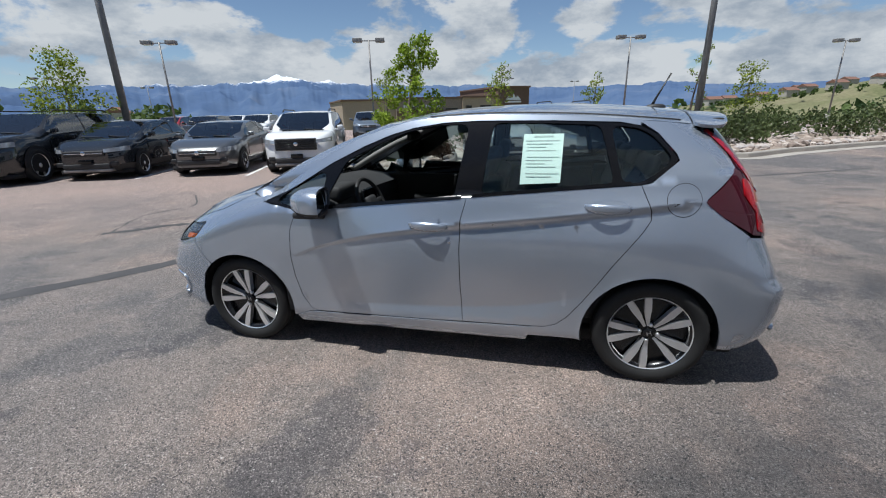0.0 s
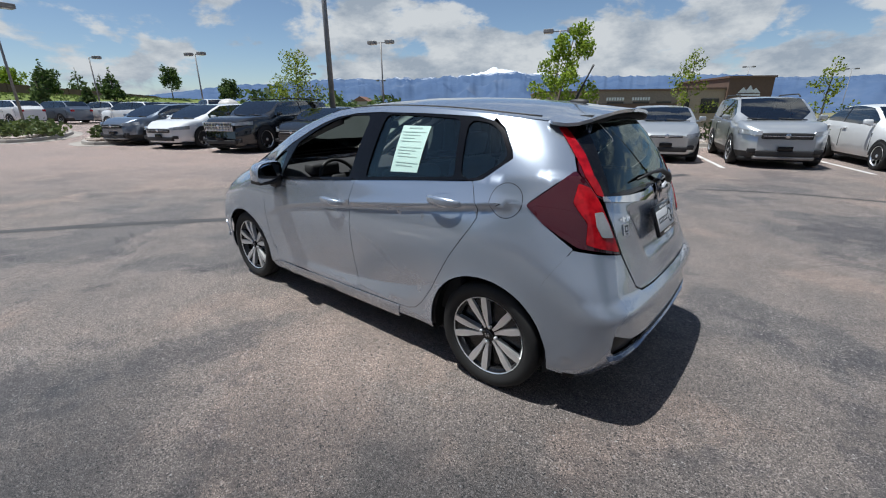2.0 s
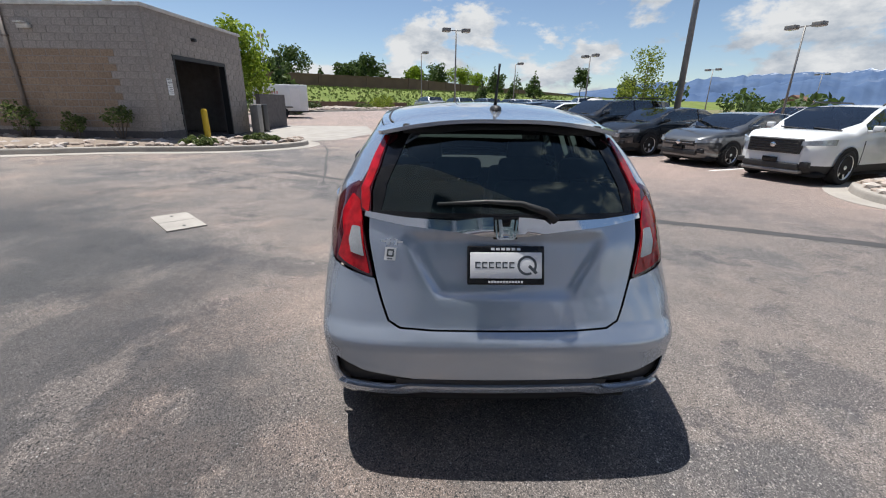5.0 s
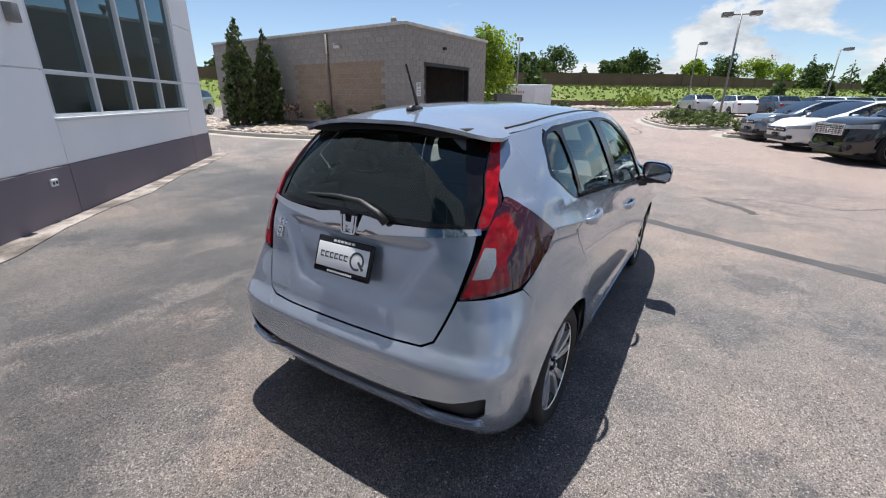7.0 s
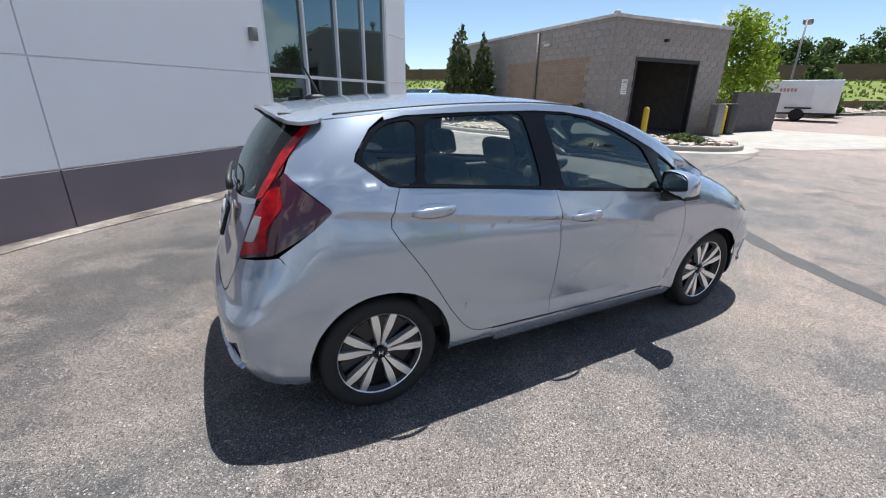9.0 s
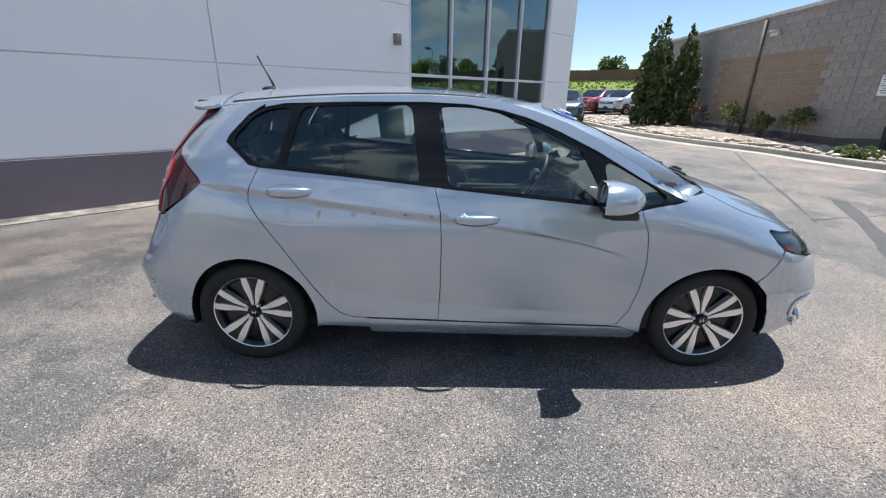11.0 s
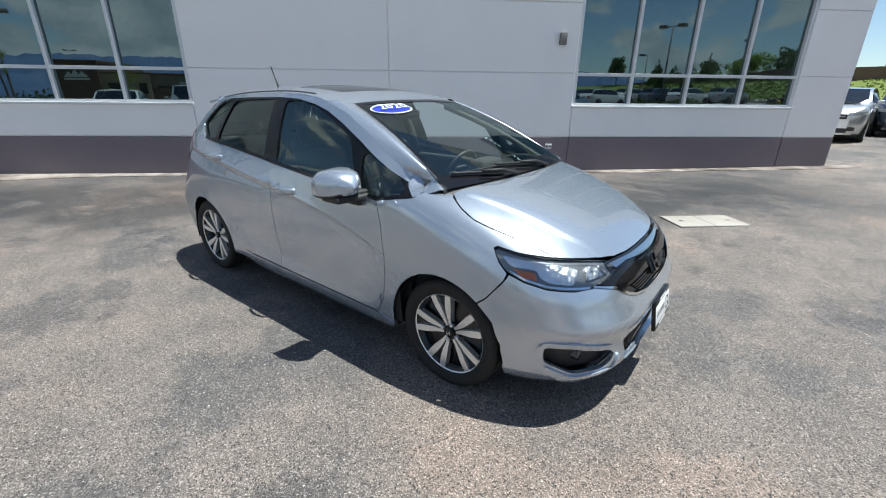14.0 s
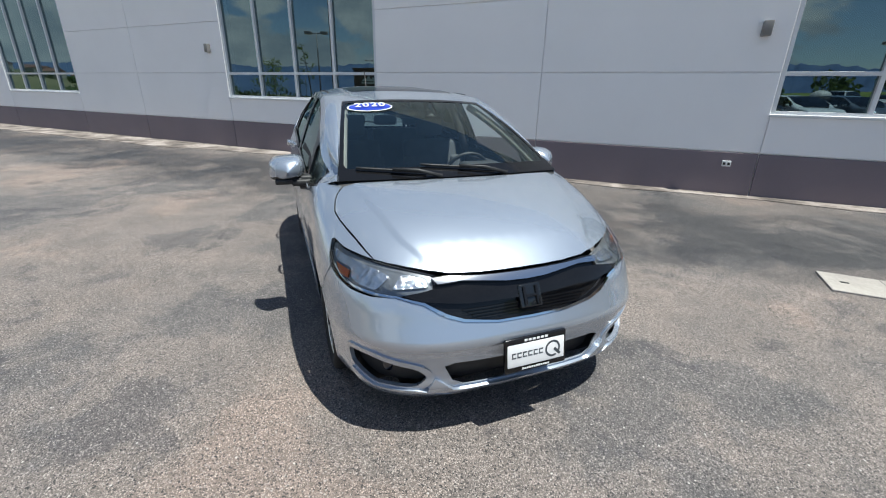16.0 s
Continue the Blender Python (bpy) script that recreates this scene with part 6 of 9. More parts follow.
def add_block(bm, to, q):
    a, b, z0, z1, d = q
    v = [bm.verts.new(to(*p)) for p in ((a, z0, -0.02), (b, z0, -0.02), (b, z1, -0.02), (a, z1, -0.02), (a + 0.006, z0 + 0.006, d), (b - 0.006, z0 + 0.006, d), (b - 0.006, z1 - 0.006, d), (a + 0.006, z1 - 0.006, d))]
    for f in ((4, 5, 6, 7), (0, 1, 5, 4), (1, 2, 6, 5), (2, 3, 7, 6), (3, 0, 4, 7)):
        bm.faces.new([v[i] for i in f])


def block_building():
    H, LN, LE = 3.92, 5.9, 12.4
    bm = bmesh.new()
    o0, o1, oz = 1.12, 4.42, 2.78                    # garage opening in the north face
    box(bm, -o0, 0.0, -0.3, 0.0, 0.0, H)
    box(bm, -LN, -o1, -0.3, 0.0, 0.0, H)
    box(bm, -o1, -o0, -0.3, 0.0, oz, H)
    box(bm, -0.3, 0.0, -LE, -0.3, 0.0, H)
    box(bm, -LN, -LN + 0.3, -LE, -0.3, 0.0, H)
    box(bm, -LN + 0.3, -0.3, -LE, -LE + 0.3, 0.0, H)
    core = part("wall_block_building", bm, M_MORTAR, None, smooth=False)
    core.matrix_world = BLK_M
    tagged(core, "grey split-face block wall with a tan panel", "wall", kind="structure")
    bg, bt = bmesh.new(), bmesh.new()
    north = lambda u, z, d: Vector((-u, d, z))
    east = lambda u, z, d: Vector((d, -u, z))
    s1 = blocks_face(bg, bt, north, LN, H - 0.1, [(o0, o1, -1, oz)], [], 3, 99)
    s2 = blocks_face(bg, bt, east, LE, H - 0.1, [], [(1.1, 6.2, 0.55, 2.78)], 4, 3.2)
    bmesh.ops.recalc_face_normals(bg, faces=bg.faces)
    bmesh.ops.recalc_face_normals(bt, faces=bt.faces)
    part("blocks", bg, M_BLOCKJ, core, smooth=False)["kind"] = "stuff"
    part("tan_blocks", bt, M_TANBLOCK, core, "tan block panel", smooth=False)["kind"] = "stuff"
    meshes = {}
    for to, lst, axis in ((north, s1, 0), (east, s2, 1)):
        for a, b, z0, z1, d in lst:
            key = (axis, round(b - a, 2), round(d, 3))
            if key not in meshes:
                bm = bmesh.new()
                add_block(bm, to, (0, b - a, 0, z1 - z0, d))
                bmesh.ops.recalc_face_normals(bm, faces=bm.faces)
                me = bpy.data.meshes.new("block")
                bm.to_mesh(me)
                bm.free()
                me.materials.append(M_BLOCK)
                meshes[key] = me
            ob = new("block", meshes[key])
            ob.parent = core
            ob.location = to(a, z0, 0)
    bm = bmesh.new()
    for x0, x1, y0, y1 in ((-LN - 0.05, 0.05, -0.34, 0.05), (-0.34, 0.05, -LE, -0.35), (-LN - 0.05, -LN + 0.34, -LE, -0.35)):
        box(bm, x0, x1, y0, y1, H, H + 0.10, 0.01)
    part("coping", bm, M_COPING, core, "pale metal coping")
    bm = bmesh.new()
    box(bm, 0.015, 0.03, -LE, 0.0, 0.0, 0.50)
    box(bm, -o0, 0.03, 0.015, 0.03, 0.0, 0.50)
    part("dark_base", bm, M_DARKBLOCK, core, "dark base course", False)
    # ceiling in near-black: the garage's shade is put into its colour
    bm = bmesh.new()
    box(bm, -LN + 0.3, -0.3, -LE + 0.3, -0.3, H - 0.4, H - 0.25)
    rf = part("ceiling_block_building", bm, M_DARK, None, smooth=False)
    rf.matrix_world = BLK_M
    tagged(rf, "ceiling coloured near-black for the shade in the garage", "ceiling", kind="structure")
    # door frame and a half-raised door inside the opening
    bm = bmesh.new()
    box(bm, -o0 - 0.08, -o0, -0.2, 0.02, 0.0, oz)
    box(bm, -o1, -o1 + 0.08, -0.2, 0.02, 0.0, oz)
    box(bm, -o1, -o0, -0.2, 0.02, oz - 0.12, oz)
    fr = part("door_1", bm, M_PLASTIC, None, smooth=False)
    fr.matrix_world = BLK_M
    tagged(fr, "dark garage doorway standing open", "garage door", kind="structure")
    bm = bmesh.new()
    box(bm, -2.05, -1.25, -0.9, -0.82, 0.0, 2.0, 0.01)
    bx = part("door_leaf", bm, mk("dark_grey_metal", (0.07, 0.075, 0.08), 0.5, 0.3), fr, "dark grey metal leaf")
    # unseen backing across the opening, near-black to stand for the shade inside
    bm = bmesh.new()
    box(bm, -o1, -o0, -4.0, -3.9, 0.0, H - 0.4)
    iw = part("wall_block_backdrop", bm, M_DARK, None, smooth=False)
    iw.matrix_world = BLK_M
    tagged(iw, "near-black backing wall standing for the shade in the garage", "wall", kind="structure")
    # notices, lamp, pipe, vents
    for dz, dx, w, h in ((1.95, 0.72, 0.13, 0.10), (1.70, 0.72, 0.13, 0.14)):
        bm = bmesh.new()
        box(bm, -dx - w, -dx + w, 0.02, 0.035, dz - h, dz + h, 0.004)
        sg = tagged(part("wall_notice", bm, M_WHITE, None), "white notice with unreadable print on the block wall", "sign", "wall notices")
        sg.matrix_world = BLK_M
        bm = bmesh.new()
        for k in range(4):
            box(bm, -dx - w * 0.8, -dx + w * (0.8 - 0.3 * (k % 2)), 0.0345, 0.037, dz + h * (0.7 - 0.4 * k) - 0.008, dz + h * (0.7 - 0.4 * k) + 0.008)
        part("notice_print", bm, M_INK, sg, smooth=False)
    bm = bmesh.new()
    box(bm, 0.02, 0.16, -3.52, -3.18, 3.30, 3.42, 0.02)
    box(bm, 0.02, 0.30, -3.46, -3.24, 3.42, 3.46, 0.01)
    wl_ = tagged(part("wall_pack_lamp", bm, M_COPING, None), "pale box lamp high on the block wall", "wall lamp")
    wl_.matrix_world = BLK_M
    bm = bmesh.new()
    tube(bm, [(0.07, -4.0, 0.3), (0.07, -4.0, 3.85)], 0.055, 12)
    for z in (0.9, 2.0, 3.1):
        box(bm, 0.0, 0.13, -4.07, -3.93, z, z + 0.04)
    dp = tagged(part("downpipe", bm, mk("tan_pipe", (0.20, 0.165, 0.14), 0.6), None), "tan metal downpipe on the block wall", "pipe")
    dp.matrix_world = BLK_M
    for x in (-2.4,):
        bm = bmesh.new()
        box(bm, x - 0.07, x + 0.07, 0.0, 0.14, 3.3, 3.4, 0.02)
        cm = tagged(part("wall_camera", bm, M_PLASTIC, None), "small dark camera over the garage door", "camera")
        cm.matrix_world = BLK_M
    bm = bmesh.new()
    tube(bm, [(-3.2, -3.2, H), (-3.2, -3.2, H + 0.75)], 0.09, 12)
    tube(bm, [(-3.2, -3.2, H + 0.72), (-3.2, -3.2, H + 0.92)], 0.14, 12)
    vp = tagged(part("roof_vent", bm, M_COPING, None), "pale metal vent pipe on the flat roof", "vent pipe")
    vp.matrix_world = BLK_M


block_building()


# ---------- kerbs, beds, markings ----------
def offset_line(pts, d, closed):
    out = []
    n = len(pts)
    for i in range(n):
        a = Vector(pts[i - 1]) if (i > 0 or closed) else Vector(pts[0])
        c = Vector(pts[(i + 1) % n]) if (i < n - 1 or closed) else Vector(pts[-1])
        t = (c - a).normalized()
        out.append((pts[i][0] - t.y * d, pts[i][1] + t.x * d))
    return out


def smooth_line(pts, closed, steps=5):
    out = []
    n = len(pts)
    rng = range(n if closed else n - 1)
    for i in rng:
        p0, p1, p2, p3 = (Vector(pts[k % n]) if closed else Vector(pts[max(0, min(n - 1, k))]) for k in (i - 1, i, i + 1, i + 2))
        for s in range(steps):
            t = s / steps
            out.append(tuple(0.5 * ((2 * p1) + (p2 - p0) * t + (2 * p0 - 5 * p1 + 4 * p2 - p3) * t * t + (3 * p1 - p0 - 3 * p2 + p3) * t ** 3)))
    if not closed:
        out.append(tuple(pts[-1]))
    return out


def strip(profile, pts, closed, mat, name, parent=None):
    """A profile of (sideways, up) swept along a line on the ground."""
    lines = [[(x, y, ground_z(x, y) + h) for x, y in offset_line(pts, d, closed)] for d, h in profile]
    n, k = len(pts), len(profile)
    verts = [lines[j][i] for i in range(n) for j in range(k)]
    faces = []
    for i in range(n if closed else n - 1):
        for j in range(k - 1):
            a, b = i * k + j, ((i + 1) % n) * k + j
            faces.append((a, b, b + 1, a + 1))
    return obj(name, verts, faces, mat, parent)


KERB = [(0.20, 0.13), (0.16, 0.145), (0.04, 0.148), (0.012, 0.135), (0.0, 0.11), (-0.015, 0.012), (-0.40, 0.008), (-0.40, -0.03)]


def stone_mesh(seed):
    rnd = random.Random(seed)
    bm = bmesh.new()
    bmesh.ops.create_icosphere(bm, subdivisions=1, radius=1.0)
    for v in bm.verts:
        v.co *= 0.82 + 0.36 * rnd.random()
        v.co.z *= 0.62
    me = bpy.data.meshes.new("stone")
    bm.to_mesh(me)
    bm.free()
    me.materials.append(M_STONE_OB)
    return me


M_STONE_OB = random_mat("bed_stone", [(0.0, (0.24, 0.19, 0.16)), (0.4, (0.42, 0.34, 0.29)), (0.75, (0.52, 0.46, 0.41)), (1.0, (0.34, 0.31, 0.30))], 0.85, 14.0, 0.5, True)
STONES = [stone_mesh(k) for k in range(8)]


def bed(name, outline, seed, singles, joined, size=(0.07, 0.17), closed=True, raise_z=0.10, kerb=True):
    """A planting bed: soil, kerb round it, stones on it."""
    line = smooth_line(outline, True, 4)
    area = sum(line[i][0] * line[(i + 1) % len(line)][1] - line[(i + 1) % len(line)][0] * line[i][1] for i in range(len(line)))
    if area < 0:
        line = line[::-1]
    cx, cy = sum(p[0] for p in line) / len(line), sum(p[1] for p in line) / len(line)
    inn = [(x, y, ground_z(x, y) + raise_z) for x, y in offset_line(line, 0.18, True)]
    mid = [(cx + (x - cx) * 0.5, cy + (y - cy) * 0.5, ground_z(cx + (x - cx) * 0.5, cy + (y - cy) * 0.5) + raise_z + 0.10) for x, y, _ in inn]
    n = len(inn)
    verts = inn + mid + [(cx, cy, ground_z(cx, cy) + raise_z + 0.14)]
    faces = [(i, (i + 1) % n, n + (i + 1) % n, n + i) for i in range(n)] + [(n + i, n + (i + 1) % n, 2 * n) for i in range(n)]
    b = obj("planting_bed_" + name, verts, faces, M_BED, smooth=True)
    tagged(b, "planting bed of pale stones inside a concrete kerb", "planting bed", kind="structure")
    if kerb:
        strip(KERB, line, True, M_KERB, "kerb", b)
    rnd = random.Random(seed)
    xs, ys = [p[0] for p in line], [p[1] for p in line]
    inner = [(p[0], p[1]) for p in inn]

    def spot():
        while True:
            x, y = rnd.uniform(min(xs), max(xs)), rnd.uniform(min(ys), max(ys))
            if inside(inner, x, y):
                return x, y
    for _ in range(singles):
        x, y = spot()
        s = rnd.uniform(*size)
        ob = new("stone", rnd.choice(STONES))
        ob.parent = b
        ob.matrix_local = Matrix.LocRotScale((x, y, ground_z(x, y) + raise_z + 0.03 + s * 0.25), Euler((rnd.uniform(-0.4, 0.4), rnd.uniform(-0.4, 0.4), rnd.uniform(0, 6.3))), (s * rnd.uniform(0.8, 1.4), s, s * rnd.uniform(0.7, 1.1)))
    if joined:
        base = np.array([v.co[:] for v in STONES[0].vertices])
        fidx = np.array([list(p.vertices) for p in STONES[0].polygons])
        vs, fs = [], []
        for k in range(joined):
            x, y = spot()
            s = rnd.uniform(*size)
            a = rnd.uniform(0, 6.3)
            jit = base * np.array([[rnd.uniform(0.8, 1.2) for _ in range(3)]]) * s
            rot = np.stack([jit[:, 0] * math.cos(a) - jit[:, 1] * math.sin(a), jit[:, 0] * math.sin(a) + jit[:, 1] * math.cos(a), jit[:, 2]], 1)
            vs.append(rot + np.array([x, y, ground_z(x, y) + raise_z + 0.03 + s * 0.2]))
            fs.append(fidx + k * len(base))
        ob = obj("small_stones", np.concatenate(vs).tolist(), np.concatenate(fs).tolist(), M_STONE, b)
        ob["kind"] = "stuff"
    return b


bed("maple", [(-5.0, 8.6), (-4.45, 7.75), (-3.5, 7.25), (-2.75, 7.4), (-2.25, 7.95), (-2.05, 8.9), (-2.15, 10.5), (-2.7, 12.6), (-4.4, 16.0), (-7.2, 15.5), (-6.2, 12.0)], 11, 260, 700)
bed("juniper", [(5.9, 10.95), (8.0, 12.4), (10.0, 13.75), (12.2, 15.2), (18.0, 19.0), (24.0, 24.0), (21.0, 29.0), (12.0, 23.5), (7.4, 18.5), (5.4, 14.5)], 12, 220, 1500, (0.08, 0.2))
bed("hedge", [(-2.6, 15.2), (0.2, 16.0), (4.4, 17.4), (4.0, 18.8), (-0.4, 17.6), (-3.0, 16.8)], 13, 0, 250)
bed("block_wall", [(-6.75, -22.0), (-6.6, -16.5), (-6.85, -13.0), (-7.6, -10.6), (-8.4, -8.9), (-9.0, -6.6), (-9.9, -5.2), (-11.2, -4.55), (-12.2, -5.3), (-11.4, -7.6), (-10.6, -9.4), (-10.4, -22.0)], 14, 240, 900, (0.06, 0.15))
bed("corner", [(-18.3, 2.0), (-19.2, 1.5), (-20.6, 2.0), (-21.2, 3.6), (-22.6, 8.0), (-20.8, 8.4), (-19.2, 5.0)], 15, 0, 300)
bed("far", [(-21.5, -0.4), (-25.0, -2.2), (-30.0, -3.2), (-34.5, -1.8), (-33.0, 2.0), (-28.0, 2.8), (-23.5, 1.5)], 16, 0, 500)
bed("bank", [(-30.0, -12.8), (-38.0, -11.5), (-47.0, -6.5), (-56.0, -1.0), (-60.0, -4.5), (-52.0, -12.5), (-42.0, -17.5), (-33.0, -18.0)], 17, 0, 900, (0.12, 0.3))


def flat(name, pts, mat, label, category, lift=0.004):
    v = [(x, y, ground_z(x, y) + lift) for x, y in pts]
    return tagged(obj(name, v, [tuple(range(len(v)))], mat), label, category, kind="structure")


def ribbon(name, pts, w, mat, label, lift=0.004, wob=0.0, seed=1):
    rnd = random.Random(seed)
    line = smooth_line(pts, False, 8)
    a = offset_line(line, w / 2, False)
    b = offset_line(line, -w / 2, False)
    vs = []
    for (x0, y0), (x1, y1) in zip(a, b):
        j, k = rnd.uniform(-wob, wob), rnd.uniform(-wob, wob)
        vs += [(x0 + j, y0 + k, ground_z(x0, y0) + lift), (x1 + k, y1 + j, ground_z(x1, y1) + lift)]
    fs = [(2 * i, 2 * i + 1, 2 * i + 3, 2 * i + 2) for i in range(len(line) - 1)]
    return tagged(obj(name, vs, fs, mat), label, "pavement mark", kind="structure")


# access cover of pale concrete
bm = bmesh.new()
m = pose(-1.88, -3.60, ground_z(-1.88, -3.60) + 0.004, 0, 0, 43)
box(bm, -0.44, 0.44, -0.22, 0.22, -0.03, 0.012, 0.008, m)
cover = tagged(part("access_cover", bm, M_CONC, None, smooth=False), "pale concrete access cover set in the asphalt", "manhole cover")
for k in (-0.3, 0.3):
    bm = bmesh.new()
    box(bm, k - 0.03, k + 0.03, -0.015, 0.015, 0.010, 0.014, 0.0, m)
    part("lifting_slot", bm, M_PLASTIC, cover, smooth=False)
bm = bmesh.new()
box(bm, 0.003, 0.007, -0.22, 0.22, 0.009, 0.0135, 0.0, m)
part("joint", bm, M_SEAL, cover, smooth=False)
H2 = (0.36, -0.93)
for n, (x, y) in enumerate([(-17.15, 3.2), (-14.3, 4.25), (-11.75, 4.9), (-9.75, 5.84), (-7.0, 6.6), (0.98, 9.9), (3.7, 10.65)]):
    pts = [(x, y), (x - H2[0] * 5.4, y - H2[1] * 5.4)]
    ribbon("bay_line", pts, 0.11, M_LINE, "worn white parking bay line")
ribbon("crack_seal_band", [(-5.9, -3.5), (-4.6, -1.4), (-3.5, 0.0), (-3.05, 0.75), (-2.4, 2.15), (-1.5, 4.2), (0.5, 8.2)], 0.20, M_SEAL, "dark sealed joint across the asphalt", 0.003, 0.02, 5)
ribbon("crack_seal", [(-4.55, -2.3), (-5.2, -3.6), (-6.1, -5.5), (-7.0, -7.4), (-7.75, -8.9)], 0.045, M_SEAL, "thin sealed crack", 0.003, 0.02, 6)
ribbon("crack_seal", [(-4.6, -2.4), (-6.0, -2.7), (-8.2, -3.2), (-10.0, -3.6), (-11.2, -4.0)], 0.05, M_SEAL, "thin sealed crack", 0.003, 0.02, 7)
ribbon("crack_seal", [(-5.2, 1.25), (-4.9, 1.5), (-4.65, 1.8), (-4.3, 1.95)], 0.12, M_SEAL, "short sealed crack", 0.003, 0.03, 8)
ribbon("crack_seal", [(-5.1, 1.3), (-5.6, 2.3), (-5.4, 3.1), (-6.2, 4.0)], 0.03, M_SEAL, "thin sealed crack", 0.003, 0.03, 9)
ribbon("crack_seal", [(-12.6, -4.6), (-15.0, -3.2), (-18.0, -1.6), (-22.0, -2.6)], 0.09, M_SEAL, "thin sealed crack", 0.003, 0.03, 10)
ribbon("crack_seal", [(1.0, 6.4), (2.4, 6.9), (4.6, 7.2), (8.0, 8.8)], 0.12, M_SEAL, "sealed crack before the bays", 0.003, 0.03, 11)
flat("pavement_slab", [(-12.2, -5.2), (-14.4, -7.6), (-20.0, -8.0), (-21.0, -4.0), (-16.5, -3.0), (-13.2, -3.9)], M_CONC, "pale concrete slab before the garage", "pavement", 0.006)
flat("pavement_slab", [(-1.2, 11.3), (-0.6, 12.3), (4.4, 13.9), (4.4, 17.2), (-2.4, 15.0), (-2.2, 12.6)], M_ASPHALT, "asphalt bay", "pavement", 0.003)


# ---------- vehicles ----------
def small_wheel(car, x, y, r, s, spokes, rimmat):
    bm = bmesh.new()
    k = 0.66 * r
    lathe(bm, [(k, 0.09), (k * 1.06, 0.105), (r * 0.88, 0.115), (r * 0.97, 0.10), (r, 0.07), (r, -0.07), (r * 0.95, -0.10), (k, -0.09)], seg=32)
    lathe(bm, [(k, 0.09), (k * 0.96, 0.04), (0.001, 0.03)], seg=24)
    w = part("wheel", bm, M_RUBBER, car, "black tyre on an alloy wheel")
    w.matrix_local = pose(x, y, r, 0, 0, 0 if s > 0 else 180)
    bm = bmesh.new()
    lathe(bm, [(k * 0.97, 0.085), (k * 1.05, 0.11), (k * 1.06, 0.10)], seg=32)
    for i in range(spokes):
        a = i * math.tau / spokes + 0.3
        c, t = Vector((math.cos(a), 0, math.sin(a))), Vector((-math.sin(a), 0, math.cos(a)))
        q = [(k * 0.12, 0.10), (k * 0.5, 0.085), (k, 0.10)]
        ws = [0.05 * r / 0.33, 0.038 * r / 0.33, 0.045 * r / 0.33]
        top = [(bm.verts.new(c * rr + t * ww * 0.7 + Vector((0, h, 0))), bm.verts.new(c * rr - t * ww * 0.7 + Vector((0, h, 0)))) for (rr, h), ww in zip(q, ws)]
        for u, v in zip(top, top[1:]):
            bm.faces.new((u[0], u[1], v[1], v[0]))
    lathe(bm, [(k * 0.2, 0.10), (k * 0.12, 0.115), (0.001, 0.116)], seg=16)
    part("rim", bm, rimmat, w, "bright alloy rim", False)


